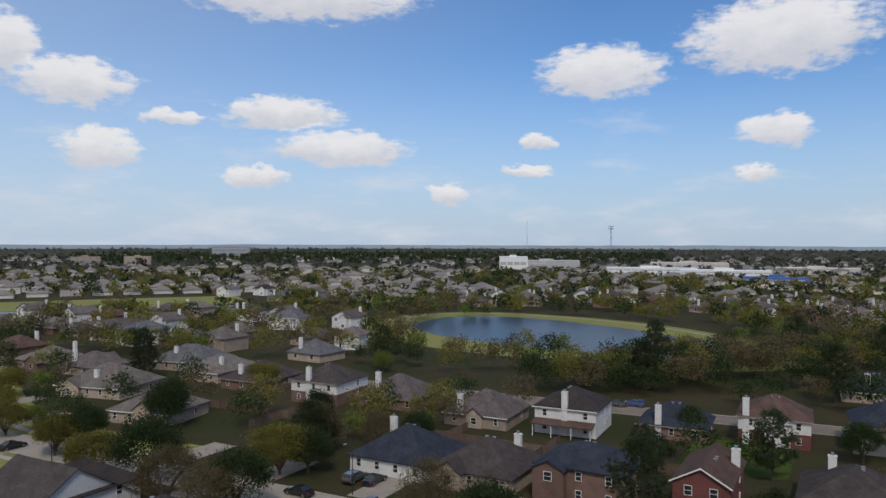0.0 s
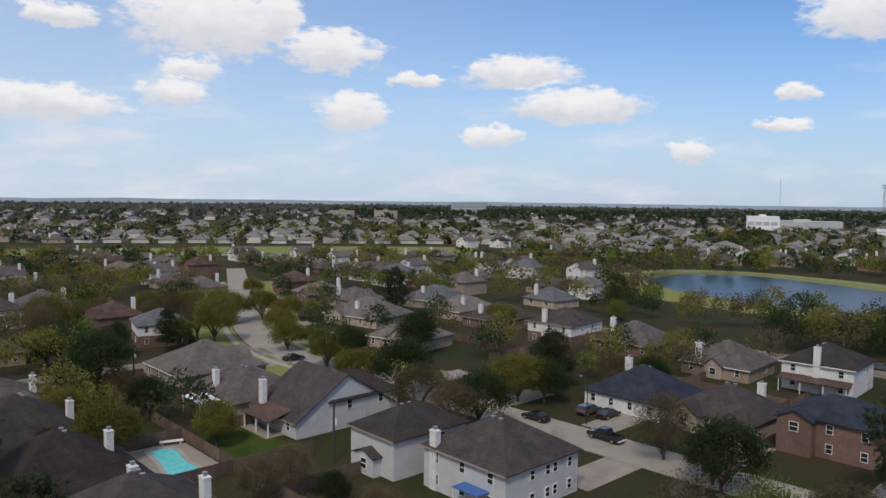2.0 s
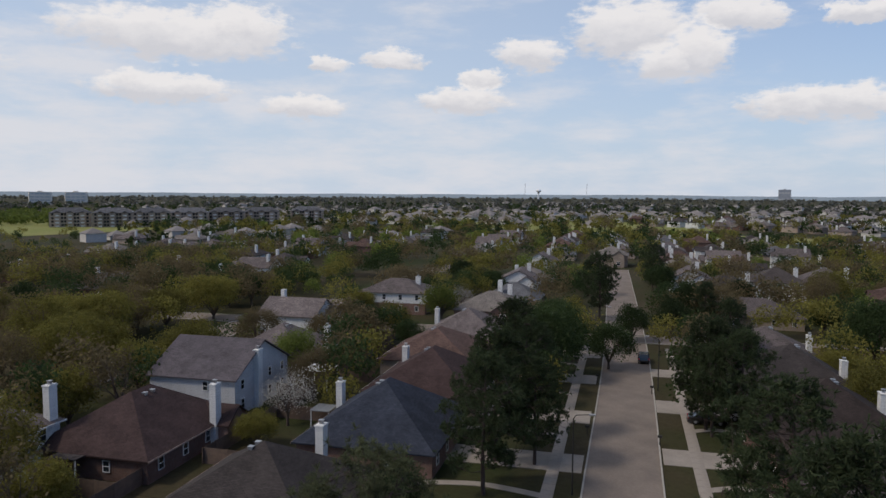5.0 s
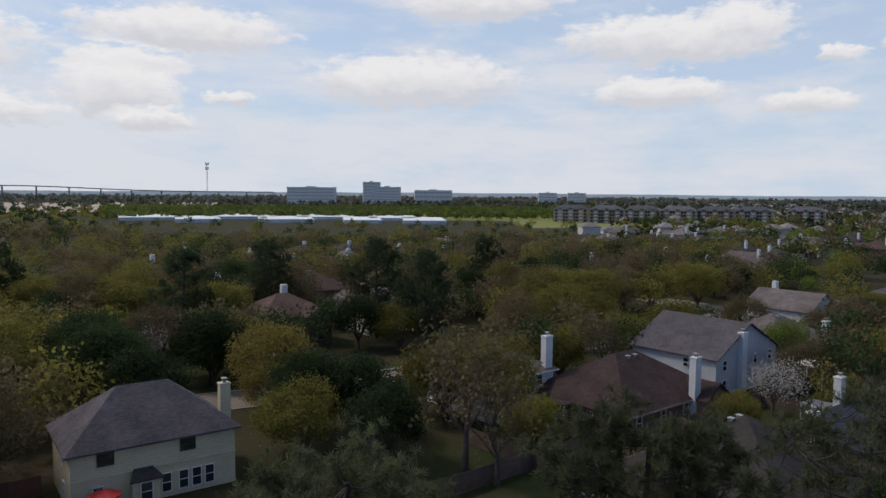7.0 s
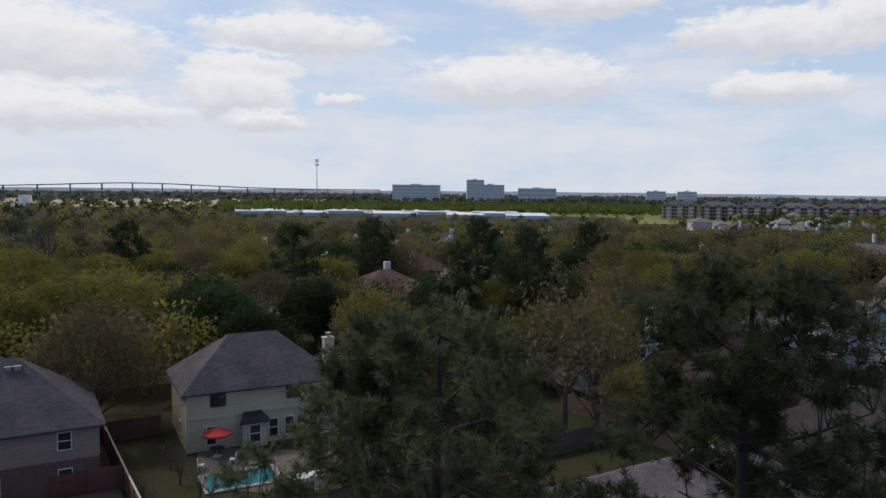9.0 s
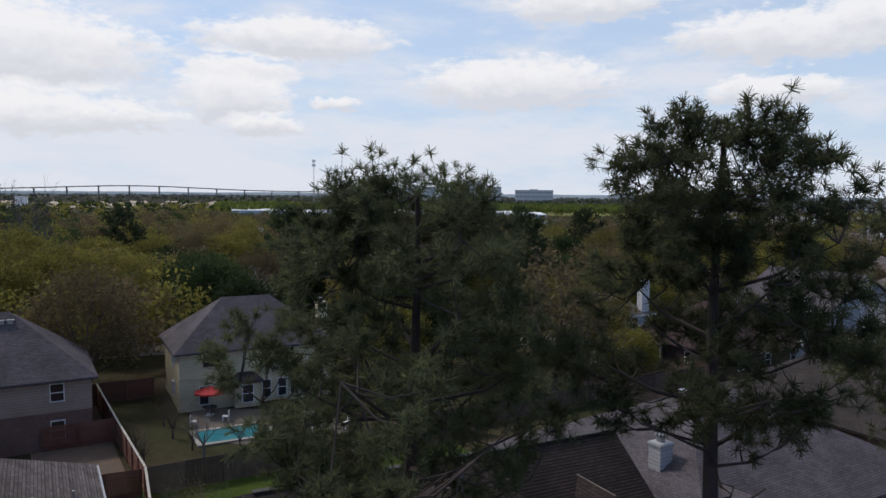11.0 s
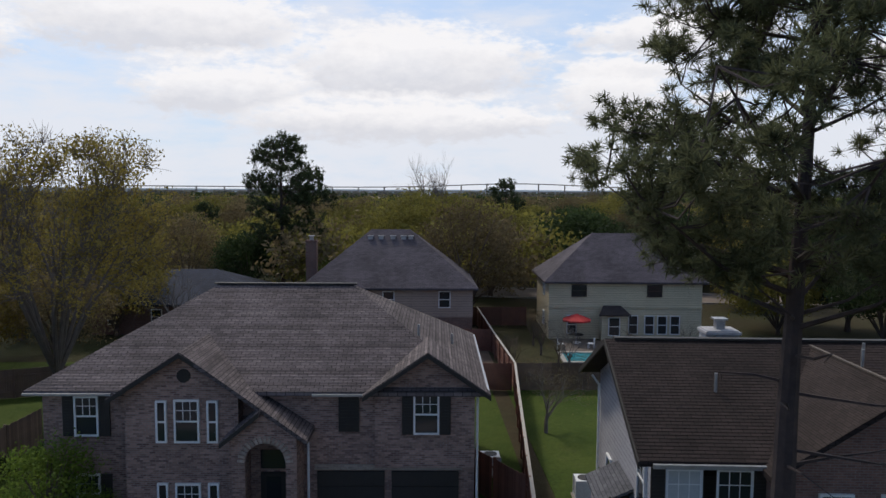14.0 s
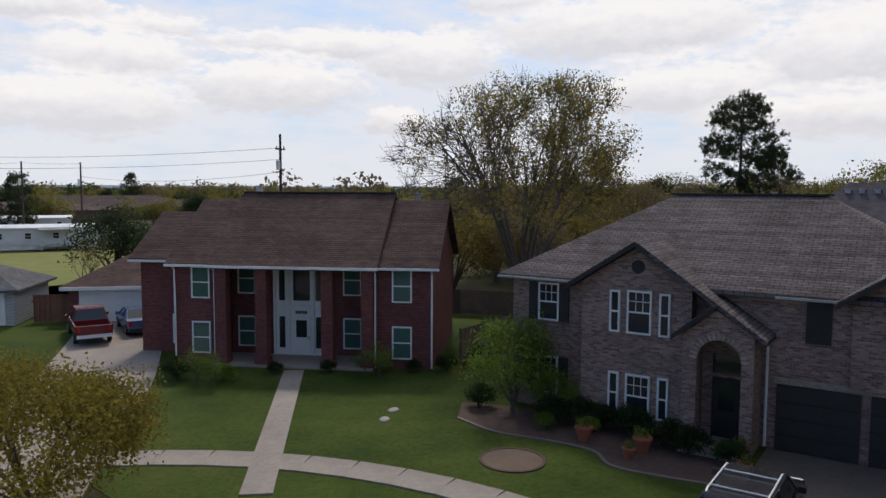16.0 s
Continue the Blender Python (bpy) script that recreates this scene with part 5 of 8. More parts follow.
# beside the brick house, across the fence
def grey_house():
    # x runs along the ridge from the gable end beside the fence, the front is on -y
    h = thing("house", "two-storey grey-sided house with dark brown roofs and a brick gable", "house", "houses", at=(-26.2, -11.8, 0), rot=121.5)
    FOOT.extend([(-29.5, -6.5, 7), (-33.5, -0.5, 6)])
    dark, side, brick = ROOFS["umber"], WALLS["grey"], WALLS["brownbrick"]
    bm = gable_wall(bmesh.new(), 9.4, 9.9, 1.1, 5.38, 0.444, 5.1, 0.05, "x")
    part("wall", bm, side, h, "pale grey lap siding")
    part("plinth_wall", boxes((0.43, 9.8, -4.87, 4.97, 0, 1.12)), brick, h, "brown brick wall below the siding")
    main = gable(9.6, 10.0, 5.38, 0.444, 0.4, 4.8, 0, "x")
    r = part("roof", roof_mesh(main), dark, h)
    # the lower, steeper wing towards the next house
    part("wing_wall", gable_wall(bmesh.new(), 6.4, 6.2, 0, 5.15, 0.78, 13.0, 0.1, "x"), side, h)
    wing = gable(6.4, 6.2, 5.15, 0.78, 0.35, 13.0, 0.0, "x")
    part("wing_roof", roof_mesh(wing), dark, h)
    # the brick gable in the middle
    part("gable_wall", gable_wall(bmesh.new(), 6.6, 5.6, 0, 5.3, 0.65, 6.6, -2.9, "y"), brick, h, "red-brown brick front gable")
    front = gable(6.6, 5.7, 5.3, 0.65, 0.35, 6.6, -2.95, "y")
    part("gable_roof", roof_mesh(front), dark, h)
    part("small_gable_wall", gable_wall(bmesh.new(), 3.2, 3.0, 0, 5.1, 0.85, 13.4, -2.2, "y"), side, h, "white-grey board gable")
    small = gable(3.2, 3.0, 5.1, 0.85, 0.3, 13.4, -2.2, "y")
    part("small_gable_roof", roof_mesh(small), dark, h)
    courses(r, [main[0], wing[0], *front, *small], dark)
    part("ridge_cap", boxes((-0.1, 16.5, -0.14, 0.14, 7.58, 7.66)), DARK_TRIM, h, "dark mossy ridge")
    part("ridge_flashing", boxes((6.55, 6.65, -5.9, 0.0, 7.46, 7.51)), STAINED_SHADED, h, "pale ridge strip")
    part("ridge_flashing", boxes((13.36, 13.44, -3.9, -0.9, 6.46, 6.51)), STAINED_SHADED, h, "pale ridge strip")
    for x0, x1, y, z in ((-0.05, 3.2, -5.46, 5.06), (9.9, 11.6, -3.5, 4.84), (15.2, 16.5, -3.5, 4.84)):
        part("gutter", boxes((x0, x1, y - 0.1, y + 0.02, z - 0.02, z + 0.1)), METAL, h, "thin pale metal gutter")
    for x, pane_ in ((0.98, BLIND), (2.42, PANE)):
        window(h, x, -4.94, 2.95, 1.05, 1.9, bars=2, pane=pane_, shutters=True)
        window(h, x, -4.94, 0.5, 1.05, 1.7, bars=2, shutters=True)
    for x in (4.9, 6.6, 8.3):
        window(h, x, -5.74, 2.9, 0.95, 1.6, bars=2)
    garage_door(h, 6.6, -5.76, 4.6, 2.15, TRIM)
    garage_door(h, 13.4, -3.78, 2.3, 2.2, TRIM)
    window(h, 13.4, -3.74, 2.9, 1.5, 1.6, bars=2, pane=BLIND)
    ring_ = [(13.4 + 0.24 * math.cos(k * math.pi / 8), 5.55 + 0.24 * math.sin(k * math.pi / 8)) for k in range(16)]
    part("gable_vent", block(bmesh.new(), ring_, -3.78, -3.7), DARK_TRIM, h, "round dark gable vent")
    for x in (12.05, 14.75):
        part("timber_post", boxes((x - 0.08, x + 0.08, -3.8, -3.69, 2.4, 5.1)), DARK_TRIM, h, "dark timber post")
    # the gable end beside the fence: a tall window, a shallow bay and a downpipe
    window(h, 0.36, -2.6, 2.6, 1.0, 2.0, -90, bars=2)
    for y in (1.4, 2.6):
        window(h, 0.36, y, 0.9, 0.8, 1.5, -90)
    bay = part("bay", boxes((-0.6, 0.4, -1.2, 1.0, 0.4, 2.2)), side, h, "shallow grey bay with a sloping top")
    part("bay_roof", roof_mesh([[(-0.8, -1.4, 2.2), (-0.8, 1.2, 2.2), (0.4, 1.2, 2.75), (0.4, -1.4, 2.75)][::-1]], 0.1), ROOFS["grey"], bay)
    for y, z in ((-4.8, 5.1), (4.7, 5.1)):
        dp = bmesh.new()
        tube(dp, [(0.0, y, z), (0.3, y, z - 0.4), (0.3, y, 0.1)], [0.05] * 3, 6)
        part("downpipe", dp, TRIM, h, "white downpipe")
    rake_end = bmesh.new()
    for a, b in (((-5.4, 5.2), (0, 7.6)), ((5.4, 5.2), (0, 7.6))):
        p = [(-0.46, a[0], a[1] - 0.22), (-0.46, b[0], b[1] - 0.22), (-0.46, b[0], b[1] - 0.02), (-0.46, a[0], a[1] - 0.02)]
        near, far = [rake_end.verts.new(v) for v in p], [rake_end.verts.new((v[0] + 0.06, v[1], v[2])) for v in p]
        rake_end.faces.new(near)
        rake_end.faces.new(far[::-1])
        for k in range(4):
            rake_end.faces.new((near[(k + 1) % 4], near[k], far[k], far[(k + 1) % 4]))
    bmesh.ops.recalc_face_normals(rake_end, faces=rake_end.faces[:])
    part("rake_board", rake_end, DARK_TRIM, h)
    chimney(h, 4.0, 1.3, 0, 7.75, 1.15, 0.9, WALLS["grey"])
    for x, y, z in ((8.0, -1.0, 7.5), (6.9, -3.0, 7.7), (2.6, -2.6, 6.8)):
        pipe = bmesh.new()
        tube(pipe, [(x, y, z - 1.2), (x, y, z + 0.25)], [0.05, 0.05], 6)
        part("vent_pipe", pipe, METAL, h)
    return h


grey_house()
n_house = house((-44.9, 9.2, 0), 125.7, 19.0, 16.0, 3.1, 0.5, "violet", "brownbrick", label="low brick house with a mottled purple-brown hip roof", wings=[(-5.6, -7.5, 5, 4, 2.9, 0.6)], reach=12)
chimney(n_house, -6.6, -2.6, 0, 5.75, 0.9, 0.8, WALLS["grey"])
k_house = house((-51.3, -40.9, 0), 125.0, 13.3, 10.0, 5.45, 0.8, "violet", "brownbrick", "greybrown", label="two-storey house with grey-brown siding over brick", wings=[(-2.5, -5.4, 4.2, 2.6, 2.7, 0.5)])
chimney(k_house, -7.2, 3.0, 0, 8.3, mat=WALLS["brownbrick"])
roof_vents(k_house, [(x, -0.8, 8.72) for x in (-1.7, -0.8, 0.2, 1.1, 1.7)])
house((-46.5, -60.5, 0), 125.7, 15.0, 11.0, 2.9, 0.42, "navy", "brownbrick", label="low brick house with a blue-black hip roof among trees")
y_house = house((-66.3, -26.5, 0), 122.5, 13.2, 8.9, 5.4, 0.8, "violet", "cream", label="two-storey cream-sided house with a grey-brown hip roof", fronts=False)
chimney(y_house, 6.95, -0.8, 0, 8.1, 0.95, 0.75, WALLS["cream"])
for x in (-4.0, 2.5):
    window(y_house, x, -4.49, 3.7, 1.3, 1.05, trim=DARK_TRIM)
bay = part("bay", boxes((-2.2, -0.1, -5.5, -4.4, 0.1, 2.35)), WALLS["cream"], y_house, "cream bay with a small dark roof")
part("bay_roof", roof_mesh([[(-2.5, -5.8, 2.35), (0.2, -5.8, 2.35), (-0.4, -4.5, 2.95), (-1.9, -4.5, 2.95)]], 0.12), ROOFS["dark"], bay)
part("band", boxes((-6.65, 6.65, -4.52, -4.46, 2.72, 2.86)), WALLS["cream"], y_house)
for x in (-4.6, 0.7, 2.1, 3.2, 4.3):
    window(y_house, x, -4.49, 0.45, 0.85, 1.65)
window(y_house, -1.15, -5.54, 0.5, 1.0, 1.6)
house((-85.6, 22.4, 0), W_, 17.3, 14.0, 2.9, 0.62, "maroon", "brownbrick", wings=[(-5.6, 6.6, 4.6, 4.6, 2.8, 0.7)], chimneys=[(-3.4, 7.3, 7.4)], label="low brick house with a steep maroon hip roof")
house((-99.5, 38.0, 0), W_, 15.1, 12.6, 5.2, 0.5, "violet", "pale", kind="gable", along="y", chimneys=[(1.9, 6.6, 8.0)], label="two-storey white-sided house with a gable roof")
house((-113.5, 55.0, 0), W_, 15.1, 14.0, 2.9, 0.6, "weathered", "tan", chimneys=[(-2.0, 7.2, 6.6)], label="low tan brick house with a hip roof")
house((-88.5, 6.8, 0), W_, 9.7, 11.9, 5.2, 0.5, "weathered", "white", chimneys=[(-4.0, 5.6, 9.0)], label="two-storey white house with a tall white chimney")
house((-69.0, 44.8, 0), E_, 16.7, 15.1, 3.0, 0.66, "navy", "brownbrick", chimneys=[(4.6, 7.7, 6.0)], label="brick house with a steep blue-black hip roof")
house((-81.1, 61.6, 0), E_, 16.7, 15.1, 3.0, 0.6, "maroon", "tan", chimneys=[(3.4, 5.2, 6.6)], label="low brick house with a maroon hip roof")
house(grid(106, -31), E_, 17.3, 15.1, 2.9, 0.5, "brown", "tan", label="low brick house with a faded brown hip roof")
house(grid(123.5, -30), E_, 16.2, 15.1, 2.9, 0.55, "weathered", "brownbrick", chimneys=[(2, 6.9, 6.3)], label="low brick house with a hip roof")
house(grid(50, -31), E_, 15.1, 15.1, 3.0, 0.6, "dark", "brownbrick", chimneys=[(6.6, -2.5, 7.2)], label="brick house with a dark hip roof")
house((-147.0, 104.5, 0), 37.9, 16.2, 11.9, 5.4, 0.45, "weathered", "brownbrick", "white", chimneys=[(5, 0, 8.6)], label="two-storey house with white siding over brick")

# across the near street
house(grid(64.5, 19.5), W_, 17.3, 17.3, 3.0, 0.6, "dark", "brownbrick", chimneys=[(-4, 1.5, 7.3), (3.5, 6, 7.2)], wings=[(-4, -8, 6, 4, 3, 0.6)], label="brick house with a dark steep hip roof")
house(grid(83, 18), W_, 16.2, 16.2, 3.0, 0.6, "umber", "brownbrick", chimneys=[(1.5, 5.6, 6.9)], wings=[(4, -7.5, 6, 4, 3, 0.6)], label="brick house with a dark brown roof beside a pool")
house(grid(101, 18), W_, 16.2, 16.2, 3.0, 0.62, "dark", "brownbrick", wings=[(4, -7.5, 6, 4, 3, 0.6)], chimneys=[(4, 6, 6.8)], label="brick house with several dark steep roofs")
house(grid(119, 18), W_, 15.1, 15.1, 2.9, 0.55, "weathered", "brownbrick", chimneys=[(2, 6.5, 6.2)], label="low brick house with a hip roof")
house((-82.4, 155.5, 0), 35.7, 20.5, 14.0, 2.9, 0.45, "weathered", "tan", label="low brick corner house with a wide hip roof")
house((-49.0, 178.5, 0), 22.9, 11.3, 11.9, 5.4, 0.5, "grey", "brownbrick", "white", label="two-storey white-sided house over a dark brick base")
house((-89.1, 211.3, 0), 27.9, 13.0, 13.0, 5.4, 0.55, "weathered", "white", chimneys=[(5.5, 0, 8.8)], label="two-storey white house with a brown hip roof")
house((-101.3, 179.8, 0), 34.9, 13.0, 13.0, 5.0, 0.5, "dark", "white", chimneys=[(5.5, 2, 8.2)], label="white house with a dark roof")
house((-98.3, 201.7, 0), 34.9, 14.0, 13.0, 5.2, 0.55, "dark", "white", chimneys=[(5.5, 2, 8.4)], label="white house with a dark steep roof")
house((15.7, 82.5, 0), E_, 13.6, 13.0, 5.5, 0.6, "dark", "pale", chimneys=[(5.0, 6.3, 7.4)], label="two-storey white house with a dark brown hip roof", side_windows=4)
house((5.2, 92.9, 0), E_, 9.1, 12.5, 5.5, 0.55, "dark", "pale", wings=[(0, 6.2, 4.0, 2.6, 2.7, 0.4)], label="two-storey white house with a brown hip roof", side_windows=3)
patio_house = house((-7.0, 113.1, 0), E_, 13.0, 18.0, 2.75, 0.63, "dark", "pale", kind="gable", along="x", chimneys=[(4.0, 8.6, 7.0)], label="wide white house with a dark brown roof and covered patio", vents=False)
part("side_wing", boxes((-6.56, 3.6, -9.9, 3.1, 0.05, 4.75)), WALLS["pale"], patio_house, "two-storey wing in white siding with shade in its colour")
part("wing_roof", roof_mesh(hip(10.2, 13.0, 4.8, 0.6, 0.4, -1.46, -3.4)), ROOFS["dark"], patio_house)
for y in (-6.4, -0.4):
    window(patio_house, -6.6, y, 3.0, 1.0, 1.4, -90)
part("patio_roof", roof_mesh([[(4.4, 12.0, 2.5), (-3.4, 12.0, 2.5), (-3.4, 7.8, 3.5), (4.4, 7.8, 3.5)]], 0.14), ROOFS["brown"], patio_house, "low roof over the patio")
for x in (-3.1, 0.5, 4.1):
    part("patio_post", boxes((x - 0.09, x + 0.09, 11.6, 11.78, 0, 2.5)), TRIM, patio_house)
part("patio_slab", boxes((-3.4, 4.4, 9.1, 12.2, 0.02, 0.14)), CONCRETE, patio_house)
house((-20.2, 123.5, 0), E_, 16.2, 14.0, 2.9, 0.55, "weathered", "tan", chimneys=[(1.0, 5.5, 6.4)], label="low brick house with a grey-brown hip roof")
house((-31.1, 142.6, 0), E_, 16.2, 17.3, 2.9, 0.55, "taupe", "tan", label="low brick house with a sunlit pale roof", wings=[(3.5, -8, 6, 4, 2.9, 0.6)])
# over the second street
house((67.2, 91.1, 0), W_, 13.4, 10.3, 5.5, 0.5, "navy", "brownbrick", wings=[(-4.2, -5.0, 4.8, 3.4, 5.2, 0.5)], label="two-storey brick house with a blue-black roof")
front_gable = house((80.0, 79.6, 0), W_, 7.6, 14.0, 5.5, 0.55, "brown", "red", kind="gable", along="y", chimneys=[(3.2, 3, 8.2)], label="two-storey red brick house with a white garage door", fronts=False)
garage_door(front_gable, 0.8, -7.04, 4.6, 2.15, TRIM)
for x in (-1.7, 1.7):
    window(front_gable, x, -7.04, 3.5, 1.1, 1.4)
for s_ in (-1, 1):
    part("rake_board", block(bmesh.new(), [(0, 7.62), (s_ * 4.2, 5.31), (s_ * 4.2, 5.09), (0, 7.4)][::s_], -7.46, -7.4), TRIM, front_gable, "white rake board")
house((97.2, 69.1, 0), W_, 14.0, 15.1, 3.0, 0.55, "dark", "brownbrick", chimneys=[(-3, 3, 7)], label="low brick house with a dark hip roof")
house((47.7, 116.0, 0), W_, 14.6, 14.0, 3.0, 0.6, "navy", "white", chimneys=[(-6, 4.5, 6.8)], label="low white house with a blue-black steep roof")
house((57.2, 104.7, 0), W_, 14.0, 14.0, 2.9, 0.55, "dark", "tan", wings=[(-3, -7, 4.6, 3.4, 2.9, 0.7)], chimneys=[(3.0, 5, 6.4)], label="low house with a dark hip roof and a white gable")
ROW = 128.9
house((118.7, 101.3, 0), ROW, 12.5, 11.3, 5.6, 0.6, "brown", "red", "white", chimneys=[(4.9, 5.5, 8.8)], wings=[(-0.6, 5.3, 4.4, 1.4, 5.6, 0.6)], label="two-storey house with white siding over red brick")
house((104.9, 113.4, 0), ROW, 13.0, 12.4, 2.9, 0.6, "navy", "brownbrick", chimneys=[(2.5, 6.0, 6.6)], label="low brick house with a dark hip roof")
n5 = house((88.2, 125.0, 0), ROW, 12.5, 13.0, 5.6, 0.5, "dark", "white", chimneys=[(0.0, 6.5, 8.8)], label="two-storey white house with a dark roof and a covered patio")
part("patio_roof", roof_mesh([[(6.2, 9.4, 2.5), (-6.2, 9.4, 2.5), (-6.2, 6.0, 3.2), (6.2, 6.0, 3.2)]], 0.14), ROOFS["brown"], n5)
for x in (-5.8, -2.0, 2.0, 5.8):
    part("patio_post", boxes((x - 0.07, x + 0.07, 9.1, 9.24, 0, 2.5)), TRIM, n5)
house((75.0, 138.1, 0), ROW, 14.0, 13.5, 2.9, 0.6, "weathered", "tan", chimneys=[(3.6, 6.2, 6.6)], wings=[(0, 6.4, 3.6, 2.0, 2.9, 0.8)], label="low tan brick house with a hip roof")
house((64.3, 161.7, 0), ROW, 15.1, 14.0, 2.9, 0.6, "weathered", "brownbrick", chimneys=[(3.0, 5.2, 8.0)], wings=[(4.6, 5.5, 4.2, 3, 2.9, 0.8)], label="brick house with a steep weathered roof")
house((50.4, 173.2, 0), ROW, 13.0, 13.5, 5.5, 0.5, "dark", "brownbrick", "white", chimneys=[(1.5, 6.6, 8.6)], label="two-storey house with white siding over dark brick")
house((38.6, 196.7, 0), ROW, 14.0, 16.2, 2.9, 0.55, "dark", "brownbrick", chimneys=[(2, 6.0, 6.4)], label="low brick house with a dark hip roof")
house((30.4, 214.6, 0), ROW, 14.0, 17.3, 2.9, 0.5, "taupe", "tan", chimneys=[(-4, 4, 6.4)], label="low brick house with a wide pale hip roof")
house((2.0, 204.7, 0), 137.9, 19.4, 16.2, 2.9, 0.55, "taupe", "tan", wings=[(5, 7, 6, 4, 2.9, 0.6)], chimneys=[(0, 5, 6.4)], label="wide low house with a pale hip roof")
house((11.2, 170.2, 0), 137.9, 15.1, 14.0, 2.9, 0.5, "taupe", "tan", wings=[(-2, 6.4, 4.4, 3.5, 3.6, 0.8)], label="low tan house with a small gable")
house((14.6, 294.5, 0), 27.9, 16.2, 13.0, 5.4, 0.5, "grey", "white", chimneys=[(6, 0, 9.0)], label="two-storey white house with a bluish roof")
house((25.1, 234.6, 0), 137.9, 19.4, 15.1, 2.9, 0.55, "grey", "tan", chimneys=[(3, 4, 6.6)], label="low house with long grey roofs")
house((74.5, 319.8, 0), 137.9, 15.1, 11.9, 5.4, 0.5, "grey", "white", label="two-storey white house among trees")
house((81.9, 252.4, 0), 137.9, 9.7, 10.8, 5.4, 0.5, "weathered", "white", label="small two-storey white house among trees")
house((133.1, 87.6, 0), ROW, 13.0, 13.0, 5.4, 0.6, "navy", "grey", label="two-storey grey house with a dark roof")
house((171.6, 117.0, 0), ROW, 15.1, 13.0, 2.9, 0.6, "navy", "tan", chimneys=[(2, 4, 6.8)], label="low house with a dark roof")
house((145.6, 67.3, 0), ROW, 14.0, 13.0, 3.2, 0.6, "dark", "tan", label="low house with a dark hip roof")
# ---- more houses of the quarter ----
rng = random.Random(7)


def free(x, y, r):
    return all((x - a) ** 2 + (y - b) ** 2 > (r + c) ** 2 for a, b, c in FOOT)


def off_road(x, y, r):
    return all((x - a) ** 2 + (y - b) ** 2 > (r + c) ** 2 for a, b, c in ROADS)


WET = [(x, y, 36) for x in range(-330, 100, 40) for y in (490, 445)] + [(170.2, 257.9, 70), (16.3, 445.2, 14), (-115.7, 446.7, 14), (-49.6, 447.6, 14), (82.3, 442.8, 14)]


def dry(x, y):
    return all((x - a) ** 2 + (y - b) ** 2 > c * c for a, b, c in WET)


models = []
MODEL_WORDS = {"tan": "tan brick house with a shingled hip roof", "brownbrick": "brown brick house with a shingled hip roof", "white": "two-storey house with white lap siding"}
for k, (roof, wall, eave, w, d, kind, pt) in enumerate([("weathered", "tan", 2.9, 15, 13, "hip", 0.52), ("taupe", "brownbrick", 2.9, 16, 14, "hip", 0.5), ("dark", "white", 5.2, 12, 11, "hip", 0.5),
                                                      ("grey", "tan", 2.9, 14, 12, "hip", 0.58), ("brown", "brownbrick", 5.2, 13, 11, "hip", 0.55), ("weathered", "white", 5.2, 11, 12, "gable", 0.5), ("taupe", "tan", 5.0, 13, 12, "hip", 0.5)]):
    m = house((-330 - 24 * k, 600, 0), 125.7 + k, w, d, eave, pt, roof, wall, kind=kind, along="y" if kind == "gable" else "x", wings=[(w * 0.22, -d / 2, w * 0.36, 4, eave, 0.7)],
              chimneys=[(w * 0.2, d * 0.36, eave + d * 0.5 * pt + 0.9)], label=MODEL_WORDS[wall], vents=False, lite=True)
    models.append(m)
FAR_SPOTS = []  # houses past the count that are kept apart


def in_woods(x, y):
    h, r = math.degrees(math.atan2(-x - 1.7, y + 3.5)), math.hypot(x + 1.7, y + 3.5)
    h += 360 if h < -100 else 0
    return 110 < h < 175 or (92 < h < 112 and r < 100) or (76 < h < 112 and r > 300)


def rows(spots, limit=999):
    for x, y, rot in spots:
        if in_woods(x, y):
            continue
        if free(x, y, 8.5) and off_road(x, y, 6) and dry(x, y):
            if limit > 0:
                copy_thing(rng.choice(models), pose(x, y, 0, 0, 0, rot + rng.choice((0, 180)) + rng.uniform(-4, 4)))
                limit -= 1
            else:
                FAR_SPOTS.append((x, y, rot))
            FOOT.append((x, y, 9))


line = []
for v in (-62, -108, -132, -178, -202, -248, -272, -318):
    for u in range(-40, 420, 18):
        line.append((*[c + rng.uniform(-1.5, 1.5) for c in grid(u, v)[:2]], 125.7))
line = [s for s in line if s[0] > -480 and rng.random() < 0.75]
line.sort(key=lambda s: s[0] ** 2 + s[1] ** 2)
rows(line, 62)
line = []
for v in (30, 55, 100, 125, 170, 195, 240):
    for u in range(140, 400, 18):
        line.append((*[c + rng.uniform(-1.5, 1.5) for c in grid(u, v)[:2]], 125.7))
line = [s for s in line if s[1] < 440 and rng.random() < 0.85]
line.sort(key=lambda s: s[0] ** 2 + s[1] ** 2)
rows(line, 62)
line = []
for v in (-30, -8, 14):
    for u in range(150, 400, 18):
        line.append((*[c + rng.uniform(-1.5, 1.5) for c in grid(u, v)[:2]], 35.7))
rows([s for s in line if s[1] < 400 and rng.random() < 0.85], 30)
line = []
for k in range(26):
    line.append((-380 + 20 * k, 566 + rng.uniform(-4, 4), 5))
    line.append((-380 + 20 * k, 612 + rng.uniform(-4, 4), 185))
    line.append((-370 + 20 * k, 668 + rng.uniform(-6, 6), 5))
rows(line, 24)
line = []
for k in range(16):
    a = radians(40 + k * 6.2)
    for r in (136, 168, 214, 246):
        line.append((172 + r * math.cos(a - 1.0), 254 + r * math.sin(a - 1.0), math.degrees(a - 1.0) + 90))
line.sort(key=lambda s: s[0] ** 2 + s[1] ** 2)
rows(line, 34)
line = []
for k in range(9):
    for j in range(8):
        line.append((80 + 23 * k + rng.uniform(-3, 3), 440 + 27 * j + (j % 2) * 4, 125 + 10 * (j % 2)))
